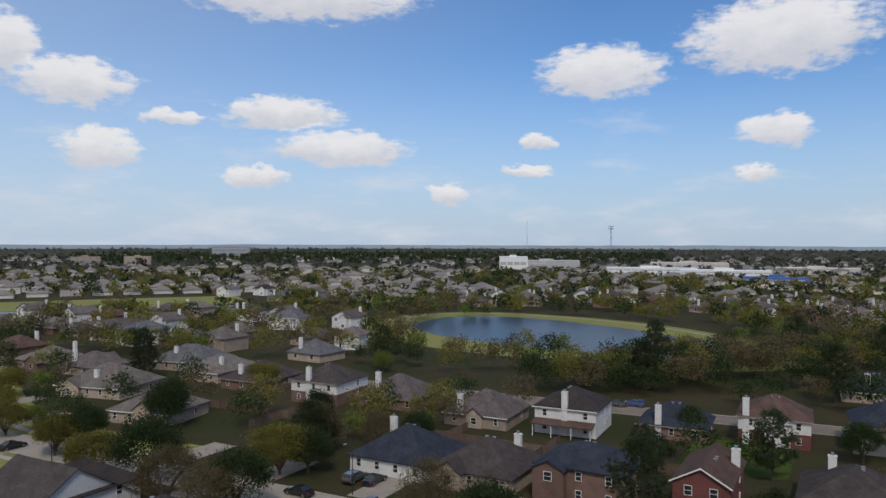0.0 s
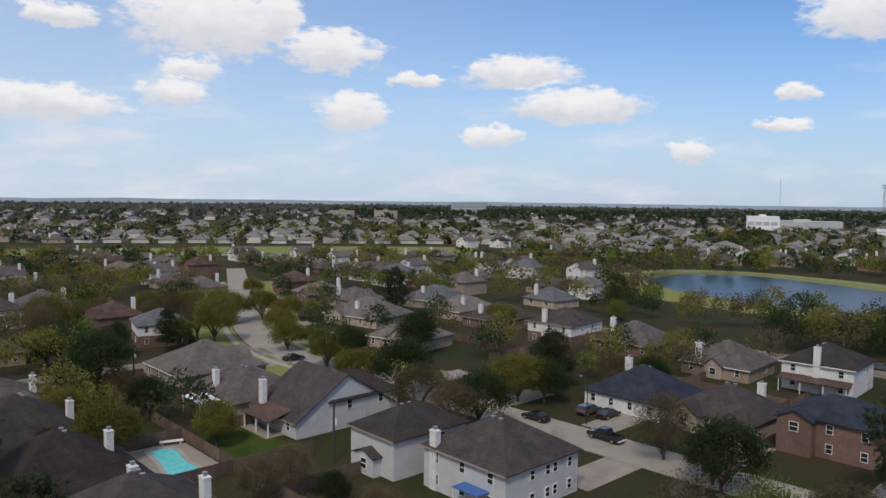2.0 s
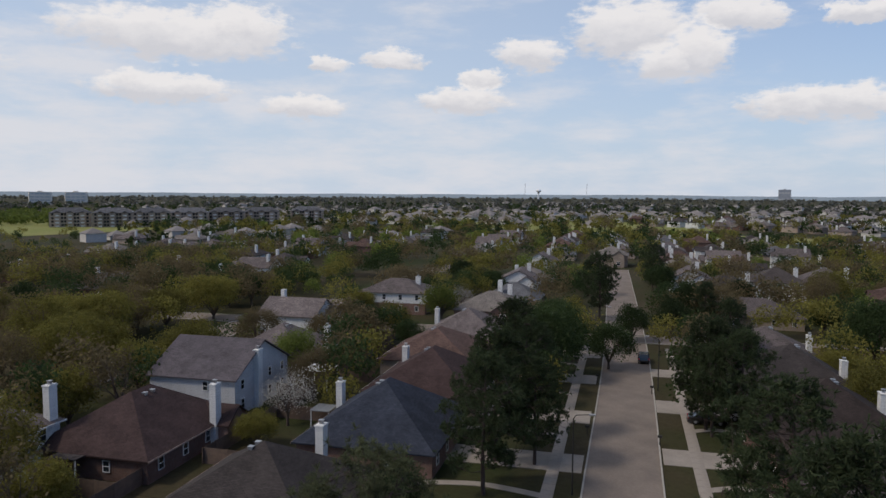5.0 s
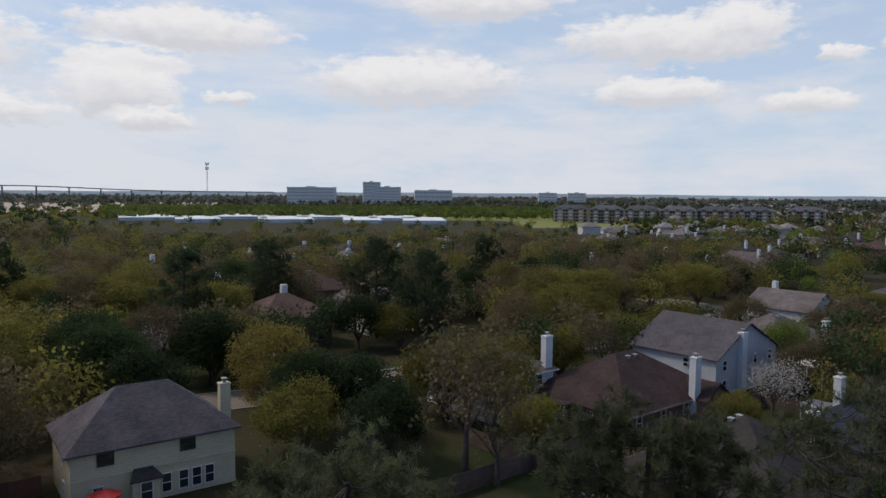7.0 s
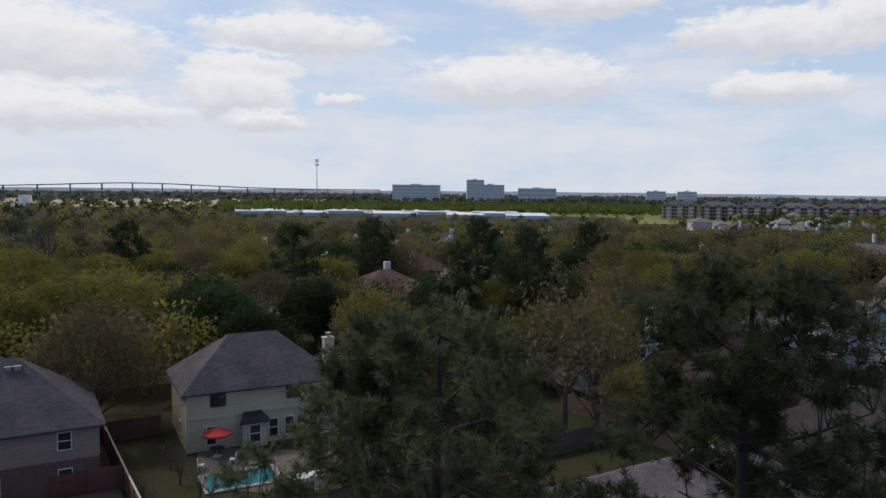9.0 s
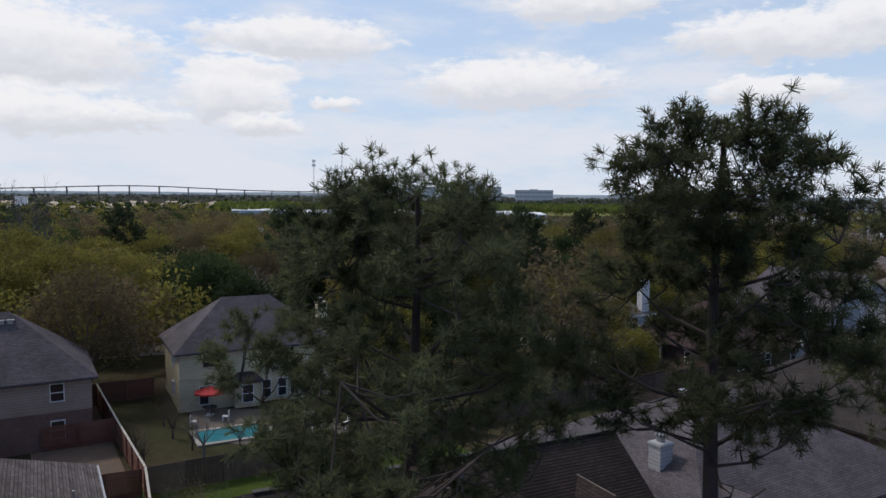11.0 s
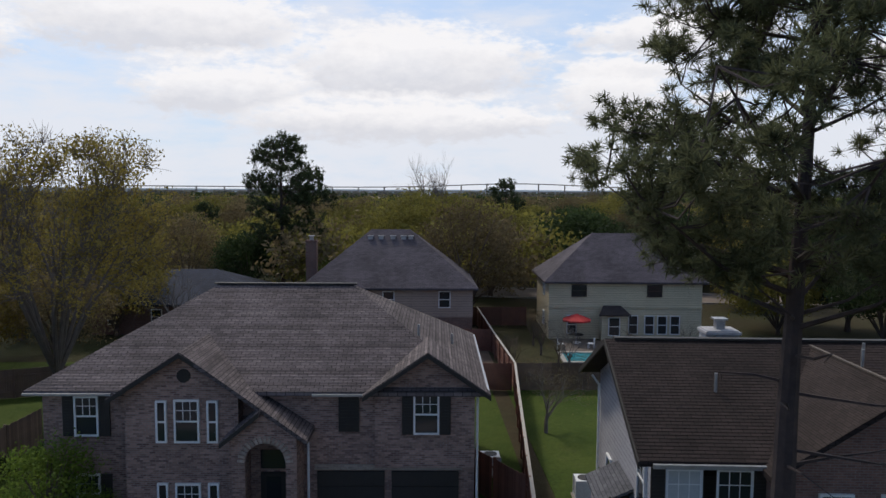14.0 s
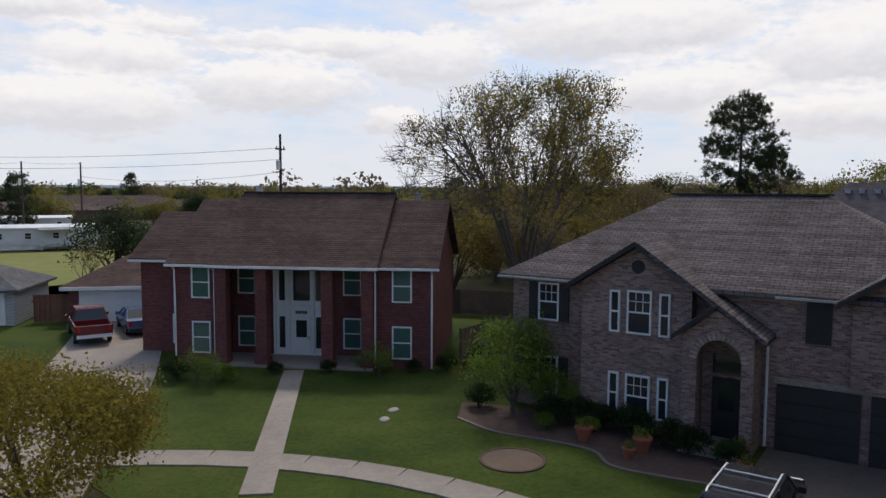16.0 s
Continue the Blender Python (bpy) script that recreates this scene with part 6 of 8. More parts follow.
rows([s for s in line if rng.random() < 0.9], 8)

# ---- trees ----
KINDS = {}
for k, (name, tall, rad, leaf, clumps, per, size, low) in enumerate([
        ("olive_oak", 10, 5.4, "olive", 115, 130, 0.14, 0.06), ("olive_oak", 9, 4.9, "olive", 100, 130, 0.14, 0.05), ("olive_oak", 11, 5.2, "olive", 115, 120, 0.14, 0.1), ("brown_elm", 11, 5.2, "brown", 120, 100, 0.11, 0.08),
        ("brown_elm", 10, 5.0, "brown", 120, 100, 0.11, 0.06), ("deep_oak", 10, 4.7, "deep", 100, 140, 0.13, 0.12), ("deep_oak", 9, 4.0, "deep", 84, 140, 0.13, 0.1), ("bright_tree", 7.5, 3.3, "bright", 70, 110, 0.12, 0.12),
        ("rusty_tree", 9, 4.4, "rust", 95, 100, 0.13, 0.06), ("blossom_tree", 7, 3.2, "blossom", 70, 40, 0.09, 0.22)]):
    KINDS.setdefault(name, []).append(broad_tree(40 + k, tall, rad, LEAF[leaf], None, clumps, per, size, low=low))
KINDS["pine"] = [pine(80 + k, 14.5, [(0.2, 2.4), (0.36, 4.4), (0.5, 4.3), (0.68, 4.0), (0.82, 3.2), (0.93, 2.2), (0.985, 1.1)], 14, 230, 8, 14, 0.34, 0.034, "dark_needle", loose=0.6) for k in range(3)]
KINDS["bare"] = [bare_tree(90, 9, PALE_BARK, 5), bare_tree(91, 11, BARK, 4, LEAF["brown"], 3, 0.2, 0.7)]
TREE_WORDS = {"olive_oak": "spreading tree in olive spring leaf", "brown_elm": "broad tree with brownish budding twigs", "deep_oak": "dense broad tree with dark green leaves", "bright_tree": "small tree with bright green leaves",
              "rusty_tree": "tree with rusty yellow new leaves", "blossom_tree": "small tree in white blossom", "pine": "tall dark green pine tree", "bare": "leafless tree with pale bark"}


def tree(kind, x, y, size=1.0, words=""):
    plant("tree" if kind != "pine" else "pine_tree", rng.choice(KINDS[kind]), (x, y, 0), rng.uniform(0, 360), size, words or TREE_WORDS[kind])


# trees whose place shows
plant("pine_tree", pine(5, 19.2, [(0.55, 2.6), (0.61, 4.8), (0.69, 6.3), (0.76, 5.8), (0.81, 4.0), (0.87, 3.9), (0.93, 3.0), (0.975, 1.7)], 24, 285, 13, 36, 0.24, 0.0095, snags=8, thick=0.018, loose=0.44, thin=1.57), (-19.8, -5.3, 0), 0, 1.0, "tall broad-crowned pine with long needles and a bare lower trunk")
plant("pine_tree", pine(6, 20.3, [(0.60, 1.8), (0.67, 3.4), (0.76, 3.2), (0.84, 2.5), (0.90, 2.7), (0.94, 2.3), (0.975, 1.4)], 24, 190, 12, 36, 0.24, 0.0095, snags=16, loose=0.42), (-18.7, 1.85, 0), 40, 1.02, "tall airy pine with long needles and dead lower branches", tilt=(-2.0, 0))
plant("pine_tree", pine(7, 19.4, [(0.52, 2.4), (0.62, 3.8), (0.72, 4.4), (0.84, 4.2), (0.92, 3.2), (0.975, 1.8)], 20, 170, 10, 22, 0.26, 0.014, snags=4), (-24.6, 11.6, 0), 0, 1.0, "tall round-headed pine in a front yard by the street")
plant("pine_tree", pine(8, 18.8, [(0.25, 2.6), (0.42, 4.6), (0.6, 4.4), (0.75, 4.8), (0.87, 3.8), (0.95, 2.6), (0.985, 1.5)], 18, 330, 10, 20, 0.3, 0.018, "dark_needle"), (-60.5, -63.3, 0), 0, 1.0, "lone round-topped pine behind the brick house")
plant("tree", half_bare_tree(21, 16.6, 9.0, LEAF["rust"], TWIG_BARK, (-0.88, 0.47), 300, 120), (-23.9, -44.0, 0), 0, 1.0, "large half-bare tree with rusty and olive new leaves")
plant("tree", bare_tree(22, 20, TWIG_BARK, 5, thick=0.042), (-142, -97, 0), 30, 1.15, "wide leafless tree over the woods")
plant("tree", broad_tree(23, 4.7, 4.5, LEAF["yellow"], None, 170, 200, 0.055, low=0.1, spread=0.5), (1.3, -24.6, 0), 0, 1.0, "low tree with yellow-green new leaves beside the street")
for kind, x, y, s in [("deep_oak", -46.7, 129.4, 1.35), ("deep_oak", 6.4, 124.1, 1.25), ("olive_oak", 26.4, 120.1, 1.0), ("deep_oak", -89.5, 139.8, 1.15), ("pine", -48.6, 79.0, 0.95), ("pine", -43.6, 78.1, 0.9), ("deep_oak", -55.6, 97.9, 1.05), ("deep_oak", -77.2, 81.7, 1.3), ("pine", -60.8, 59.1, 1.0), ("deep_oak", -84, 92, 1.2), ("deep_oak", -40, 92, 0.7), ("pine", -52.0, 44.0, 0.95), ("brown_elm", 8, 112, 1.0), ("brown_elm", 13, 104, 0.9), ("bare", 24, 88, 0.8), ("brown_elm", 40, 90, 0.9), ("deep_oak", 35.3, 130.4, 1.0), ("deep_oak", -7.7, 150.1, 0.9), ("olive_oak", -2, 131, 0.9), ("brown_elm", -22, 104, 0.5), ("deep_oak", 84, 96, 0.8), ("pine", 98, 84, 0.8), ("deep_oak", 120, 84, 0.8),
                      ("olive_oak", -38.2, 203.9, 1.2), ("olive_oak", -28.6, 210.2, 1.0), ("pine", 77.9, 91.8, 0.65), ("deep_oak", 30.8, 118.9, 0.9), ("pine", -78.7, 75.5, 0.9), ("pine", -81.8, 80.1, 0.85), ("pine", -57.6, 51.1, 1.0), ("pine", -54.2, 53.7, 0.8),
                      ("deep_oak", -109.2, 53.5, 0.6), ("bright_tree", -104.9, 52.3, 1.05), ("bright_tree", -128.3, 102.7, 1.15), ("blossom_tree", -132.4, 112.7, 1.0), ("deep_oak", -84.5, 127.5, 0.95), ("deep_oak", -87.0, 117.7, 0.9), ("deep_oak", -75.8, 95.2, 0.9), ("pine", -46.7, 77.1, 0.75),
                      ("blossom_tree", -83.0, 39.4, 1.0), ("olive_oak", -78.1, 32.6, 0.5), ("olive_oak", -162.8, 63.2, 1.2), ("rusty_tree", -91.0, -19.5, 1.2), ("deep_oak", -99.5, -29.3, 1.15), ("deep_oak", -94.6, -43.4, 1.2), ("pine", -120.7, -38.8, 1.1), ("olive_oak", -81.2, -53.3, 1.15), ("olive_oak", -84.0, 1.0, 1.1), ("brown_elm", -86.3, 4.9, 1.0), ("olive_oak", -129.5, 29.2, 1.1), ("olive_oak", -122, 22, 1.0), ("brown_elm", -115.0, 14.0, 1.0), ("olive_oak", -100, 18, 0.9), ("bare", -68.1, 2.1, 1.4), ("bare", -64.2, 4.6, 1.1), ("olive_oak", -80.5, 6.5, 0.95), ("deep_oak", -70.3, -5.2, 0.95),
                      ("deep_oak", -80.4, -31.2, 1.1), ("deep_oak", -87.3, -38.6, 1.2), ("olive_oak", -78.8, -46.6, 1.2), ("olive_oak", -90.0, -53.9, 1.3), ("olive_oak", -74.8, -57.8, 1.1), ("olive_oak", -72.3, 9.3, 0.7), ("pine", -22.7, 44.2, 1.17), ("pine", -14.0, 33.2, 1.22), ("bare", -8.0, 68.5, 0.85), ("bare", 29.6, 62.7, 0.95), ("bright_tree", 36.7, 59.6, 1.2), ("deep_oak", 41.5, 77.0, 1.1), ("pine", 60.4, 71.4, 0.97), ("pine", 33.1, 124.7, 0.72), ("bare", 45.4, 85.6, 0.75), ("brown_elm", 42.5, 81.0, 0.7), ("olive_oak", -7.9, 147.4, 0.75), ("olive_oak", -17.5, 167.0, 0.85), ("olive_oak", -35.9, 177.3, 1.1), ("olive_oak", -21.1, 207.8, 0.9), ("brown_elm", 35.6, 129.0, 0.9), ("bare", 32.4, 68.0, 0.85), ("bare", -3.9, 66.1, 0.8), ("brown_elm", -9.5, 83.0, 0.6), ("brown_elm", -13.0, 79.5, 0.55), ("deep_oak", -4.5, 78.0, 0.5), ("brown_elm", 0.5, 71.0, 0.6), ("bright_tree", -12.5, 170.0, 0.7), ("brown_elm", 46.3, 62.0, 0.85),
                      ("deep_oak", -51.6, 32.7, 0.75), ("bright_tree", 74.5, 200.9, 0.9), ("deep_oak", 54.2, 127.9, 0.7),
                      ("rusty_tree", -85.8, -19.0, 0.75), ("deep_oak", -98.6, -28.4, 0.9), ("bare", -40.6, -55.8, 0.8), ("rusty_tree", -38.6, -61.3, 1.0), ("olive_oak", -65.2, -65.9, 1.0), ("deep_oak", -64.5, -47.2, 0.6), ("bare", -49.3, -23.5, 0.5),
                      ("brown_elm", -30, -55, 0.8), ("rusty_tree", -25, -58, 0.9), ("brown_elm", -33, -66, 1.0), ("olive_oak", -40, -72, 1.0), ("deep_oak", -58, -66, 0.9), ("rusty_tree", -22.3, -67.4, 0.8), ("bright_tree", -56, -52, 0.8), ("deep_oak", -2.7, 150.4, 1.00), ("deep_oak", 12.1, 159.9, 1.25), ("deep_oak", 17.0, 106.0, 1.05), ("deep_oak", 40.7, 149.1, 0.90), ("deep_oak", 78.3, 67.1, 0.80), ("olive_oak", 38.1, 191.7, 0.80), ("olive_oak", -21.2, 184.5, 0.90), ("brown_elm", 46.6, 127.1, 0.80), ("deep_oak", 104.7, 109.4, 0.70), ("olive_oak", -38.6, 261.7, 0.80), ("deep_oak", -11.5, -72.2, 0.9), ("deep_oak", -3.7, -70.3, 0.75), ("olive_oak", 12.9, -68.7, 0.6)]:
    tree(kind, x, y, s)
    FOOT.append((x, y, 2.0))

# the wooded quarters: rough numbers of trees by stretch of the plan
STUFF = {}
TREES = [96]
SHAPE = {"olive_oak": (9.5, 5.0, "olive"), "deep_oak": (9.5, 4.3, "deep"), "bright_tree": (7.5, 3.3, "bright"), "brown_elm": (10.5, 5.0, "brown")}


VERGE = bend(BEND_STREET[2:10])  # open front lawns


def scatter(count, area, mixture, near=2.2, r=(0.75, 1.25), single=True):
    names = [n for n, w in mixture for _ in range(w)]
    made = 0
    for _ in range(count * 7):
        if made >= count:
            break
        x, y = area()
        if free(x, y, near * 0.4) and off_road(x, y, 3.5) and dry(x, y) and all((x - p.x) ** 2 + (y - p.y) ** 2 > 144 for p in VERGE) and not (-40 < x < 14 and -62 < y < -5):
            kind, s = rng.choice(names), rng.uniform(*r)
            if single and (kind == "pine" or TREES[0] < 285 or kind not in SHAPE):
                TREES[0] += 1
                tree(kind, x, y, s)
            else:
                STUFF.setdefault(kind, []).append((x, y, s))
            FOOT.append((x, y, near))
            made += 1


def ring(h0, h1, r0, r1):
    def pick():
        a, q = radians(rng.uniform(h0, h1)), math.sqrt(rng.uniform(r0 * r0, r1 * r1))
        return -math.sin(a) * q, math.cos(a) * q
    return pick


WOODY = [("olive_oak", 8), ("brown_elm", 6), ("deep_oak", 4), ("bare", 1), ("pine", 1)]
STREET_TREES = [("deep_oak", 7), ("brown_elm", 4), ("olive_oak", 3), ("bright_tree", 1), ("pine", 1)]
FAR_LEAFY = [("olive_oak", 5), ("deep_oak", 5), ("bright_tree", 2), ("brown_elm", 3)]
scatter(46, ring(112, 142, 76, 128), [("olive_oak", 5), ("brown_elm", 1)], 2.2, (0.85, 1.12), False)
scatter(120, ring(70, 150, 70, 185), WOODY, 2.7, (0.9, 1.25))
scatter(70, ring(68, 120, 92, 185), [("brown_elm", 6), ("deep_oak", 5), ("olive_oak", 3)], 2.0, (0.75, 1.05), False)
scatter(14, ring(150, 195, 95, 190), WOODY, 3, (0.6, 0.9))
scatter(70, ring(8, 68, 100, 230), STREET_TREES, 2.4, (0.6, 1.1))
scatter(150, ring(20, 74, 95, 260), [("deep_oak", 6), ("brown_elm", 4), ("olive_oak", 4), ("bright_tree", 1)], 2.2, (0.6, 1.05), False)
scatter(60, ring(-60, 8, 110, 230), STREET_TREES, 2.4, (0.7, 1.1))
scatter(30, lambda: (rng.uniform(84, 215), rng.uniform(142, 168)), STREET_TREES, 2.4, (0.8, 1.15))
scatter(240, ring(112, 150, 180, 420), [("olive_oak", 6), ("brown_elm", 5), ("deep_oak", 4)], 2.8, (0.8, 1.12), False)
scatter(34, ring(140, 172, 64, 150), WOODY, 2.6, (0.7, 1.0))
scatter(110, ring(76, 112, 310, 560), [("olive_oak", 3), ("deep_oak", 3)], 2.8, (0.5, 0.8), False)
scatter(380, ring(66, 112, 180, 310), [("olive_oak", 4), ("brown_elm", 5), ("deep_oak", 6)], 2.8, (0.8, 1.12), False)
scatter(60, ring(150, 205, 170, 300), FAR_LEAFY, 3, (0.5, 0.8), False)
scatter(230, ring(146, 210, 330, 430), FAR_LEAFY, 2.4, (0.85, 1.25), False)
scatter(45, lambda: (rng.uniform(100, 230), rng.uniform(142, 168)), [("deep_oak", 6), ("brown_elm", 4), ("olive_oak", 3)], 2.2, (0.8, 1.15), False)
scatter(720, ring(-62, 68, 225, 480), FAR_LEAFY, 2.2, (0.7, 1.2), False)
scatter(420, ring(-62, 72, 470, 760), FAR_LEAFY, 3, (0.8, 1.3), False)
for kind, spots in STUFF.items():
    tall, rad, leaf = SHAPE[kind]
    g = np.random.default_rng(len(kind))
    vs, fs, n0 = [], [], 0
    for x, y, s in spots:
        fine_ = x * x + y * y < 300 ** 2
        cs = crown_centres(g, rad * s, tall * 0.06 * s, tall * s, 34 if fine_ else 26)
        v, f = cards(g, np.array(cs) + [x, y, 0], [0.95 * s] * len(cs), 22 if fine_ else 9, (0.3 if fine_ else 0.52) * s)
        vs.append(v)
        fs.append(f + n0)
        n0 += len(v)
    tagged(new("woods", raw_mesh("woods", np.concatenate(vs), np.concatenate(fs), LEAF[leaf])), "crowns of many trees beyond the near streets", "woods", kind="stuff")

# ---- far country ----
def far_trees(name, n, r0, r1, seed, cards_each, size, label, h0=-75, h1=215, tall=7.0, mat="deep"):
    g = np.random.default_rng(seed)
    a = np.radians(g.uniform(h0, h1, n))
    q = np.sqrt(g.uniform(r0 ** 2, r1 ** 2, n))
    c = np.stack([-np.sin(a) * q, np.cos(a) * q, np.full(n, tall * 0.5)], 1)
    c = c[~((c[:, 1] > 440) & (c[:, 1] < 536) & (c[:, 0] > -340) & (c[:, 0] < 100))]
    n = len(c)
    verts, faces = cards(g, c, [tall * 0.25] * n, cards_each, size, 0.75)
    verts[:, 2] = np.maximum(verts[:, 2], 0.1)
    tagged(new(name, raw_mesh(name, verts, faces, LEAF[mat])), label, "woods", kind="stuff")


far_trees("distant_trees", 1500, 420, 1000, 1, 16, 1.5, "distant trees among houses", -75, 74, mat="olive")
far_trees("distant_trees", 900, 420, 1000, 21, 34, 1.1, "distant trees among houses", 112, 215, mat="olive")
far_trees("distant_trees", 1500, 420, 1000, 2, 16, 1.5, "distant dark trees among houses", -75, 74, mat="deep")
far_trees("distant_trees", 900, 420, 1000, 22, 34, 1.1, "distant dark trees among houses", 112, 215, mat="deep")
far_trees("distant_woods", 2600, 1000, 1700, 3, 12, 2.6, "far leafless woods on flat land, haze in their grey", tall=9, mat="grey")
far_trees("distant_woods", 2600, 1700, 3300, 4, 9, 5.5, "far woods near the horizon, greyed with haze", tall=11, mat="grey")
far_trees("distant_woods", 1500, 1000, 1700, 8, 12, 2.6, "far dark green woods", tall=9, mat="deep")
far_trees("distant_woods", 1500, 680, 1050, 5, 16, 2.0, "sunlit green young woods beyond the meadow", 76, 112, 8, "bright")
far_trees("distant_woods", 800, 1250, 2100, 6, 14, 3.4, "dark green woods", -42, 2, 12, "deep")


def far_houses(n, r0, r1, seed, h0=-70, h1=75):
    g = random.Random(seed)
    bm = bmesh.new()
    for _ in range(n):
        a, q = radians(g.uniform(h0, h1)), math.sqrt(g.uniform(r0 * r0, r1 * r1))
        x, y, w, d, e = -math.sin(a) * q, math.cos(a) * q, g.uniform(12, 17), g.uniform(10, 14), g.choice((2.8, 2.8, 5.2))
        box(bm, x - w / 2, x + w / 2, y - d / 2, y + d / 2, 0, e, 1)
        for s in hip(w, d, e, 0.5, 0.4, x, y):
            prism(bm, s, 0.2, 0)
    if seed == 11:
        for x, y, rot in FAR_SPOTS:
            e = g.choice((2.8, 2.8, 5.2))
            box(bm, x - 6.5, x + 6.5, y - 5.5, y + 5.5, 0, e, 1)
            for s in hip(13, 11, e, 0.5, 0.4, x, y):
                prism(bm, s, 0.2, 0)
    solid("distant_houses", bm, [FAR_ROOF, FAR_WALL], "distant low houses with grey-brown roofs", "houses", kind="stuff")


far_houses(420, 620, 1050, 11)
far_houses(420, 1050, 1800, 12)
far_houses(60, 640, 1000, 13, 40, 74)


def heading_at(h, r, z=0.0):
    a = radians(h - 2.1)
    r *= 1.1
    return (-math.sin(a) * r, math.cos(a) * r, z)


SHED_WALL = rough_mat("dull_white_sheet_metal", (0.56, 0.56, 0.56), (0.36, 0.36, 0.37), 0.06, 0.6)
FAR_GLASS = rough_mat("distant_tinted_glass", (0.42, 0.44, 0.46), (0.36, 0.38, 0.40), 0.2, 0.5)


def slab_building(h, r, w, d, tall, mat, label, name="office_building", storeys=4, glass=None, roof=None, roof_house=True):
    """A flat-roofed block with bands of windows, broadside to the streets' quarter."""
    b = thing(name, label, "building", "distant buildings", at=heading_at(h, r), rot=h)
    part("wall", boxes((-w / 2, w / 2, -d / 2, d / 2, 0, tall)), mat, b)
    if roof_house:
        part("roof_house", boxes((-w * 0.12, w * 0.1, -d * 0.2, d * 0.2, tall + 0.28, tall + 2.5)), mat, b)
    part("roof", boxes((-w / 2 - 0.2, w / 2 + 0.2, -d / 2 - 0.2, d / 2 + 0.2, tall - 0.5, tall + 0.3)), roof or mat, b)
    for k in range(storeys):
        z = (k + 0.35) * tall / storeys
        for j in range(int(w / 9)):
            x = -w / 2 + 1 + j * 9
            part("window", boxes((x, x + 7.6, -d / 2 - 0.08, -d / 2 + 0.1, z, z + tall / storeys * 0.26)), glass or FAR_GLASS, b)
    return b


slab_building(99.2, 1350, 96, 30, 33, STONE_GREY, "grey office block with window bands", storeys=5)
slab_building(94.6, 1400, 36, 30, 45, STONE_GREY, "taller grey office block with a roof house", storeys=7)
slab_building(93.4, 1400, 56, 30, 35, STONE_GREY, "grey office block with window bands", storeys=6)
slab_building(89.8, 1500, 84, 30, 29, STONE_GREY, "low grey office block", storeys=3)
slab_building(80.9, 1500, 40, 25, 25, STONE_GREY, "distant pale office block", storeys=4)
slab_building(78.7, 1500, 40, 25, 25, STONE_GREY, "distant pale office block", storeys=4)
slab_building(-6.7, 1640, 86, 40, 24, BLUE_GREY, "large grey-blue building with a flat roof", storeys=3)
slab_building(3.2, 1150, 42, 20, 13, WALLS["tan"], "brown block of flats", storeys=4)
slab_building(-0.2, 1150, 40, 20, 13, WALLS["tan"], "brown block of flats", storeys=4)
slab_building(-28.4, 930, 38, 40, 17, PALE_METAL, "tall white industrial hall", "warehouse", storeys=1)
slab_building(-31.0, 960, 90, 40, 11, SHED_WALL, "long white industrial hall", "warehouse", storeys=1)
slab_building(-38.8, 800, 100, 30, 8, PALE_METAL, "white low commercial building with a columned front", "warehouse", storeys=2)
slab_building(-44, 760, 90, 30, 8, PALE_METAL, "white low commercial building", "warehouse", storeys=2)
slab_building(-41.5, 1050, 110, 40, 7, FAR_WALL, "long low pale walled store", "warehouse", storeys=1)
slab_building(-50, 900, 90, 40, 7, FAR_WALL, "long low pale walled store", "warehouse", storeys=1)
slab_building(-47.5, 690, 60, 14, 5, BLUE_PAINT, "unfinished building wrapped in blue membrane", "warehouse", storeys=1)
patch("sandy_ground", [heading_at(-44, 600), heading_at(-56, 560), heading_at(-58, 760), heading_at(-44, 720)], SAND, 0.03, "bare sandy building site", "ground")
for h, r, w in ((111, 630, 50), (107.8, 590, 34), (104.6, 640, 60), (101.4, 580, 44), (98.4, 630, 50), (95.6, 565, 30), (93.2, 610, 42), (90.8, 560, 34)):
    slab_building(h, r, w, 76, 2.9, SHED_WALL, "long low white storage shed", "storage_shed", storeys=1, glass=STONE_GREY, roof=PALE_METAL, roof_house=False)

patch("sandy_ground", [heading_at(106, 860), heading_at(132, 860), heading_at(132, 1500), heading_at(106, 1500)], SAND, 0.03, "pale bare ground under the motorway", "ground")
# the terraced flats beyond the meadow
for k, (h, r) in enumerate(((79.3, 600), (76.6, 590), (74.0, 588), (71.4, 590), (68.8, 598), (66.2, 612), (62.8, 640))):
    b = thing("apartment_building", "four-storey beige apartment building with a grey roof", "building", "apartment buildings", at=heading_at(h, r), rot=h - 6)
    part("wall", boxes((-15, 15, -7, 7, 0, 11.6), *[(x - 2.2, x + 2.2, -8.4, -7, 0, 11.6) for x in (-9, 0, 9)]), WALLS["tan"], b)
    part("roof", roof_mesh(hip(30, 14, 11.6, 0.55) + [s for x in (-9, 0, 9) for s in gable(4.4, 4, 11.6, 0.6, 0.2, x, -7, "y")]), ROOFS["grey"], b)
    wm = cached("aptwin", lambda: mesh_of("window", boxes((-0.8, 0.8, -0.06, 0.06, 0, 1.6)), PANE))
    bm_ = cached("aptbal", lambda: mesh_of("balcony", boxes((-1.3, 1.3, -0.9, 0, 0, 0.15), (-1.3, 1.3, -0.9, -0.84, 0.15, 1.0)), TRIM))
    for z in (0.9, 3.7, 6.5, 9.3):
        for x in (-12.5, -5.6, -3.5, 3.5, 5.6, 12.5):
            part("window", wm, None, b, at=(x, -7.05, z))
        for x in (-9, 0, 9):
            part("balcony", bm_, None, b, at=(x, -8.4, z - 0.6))

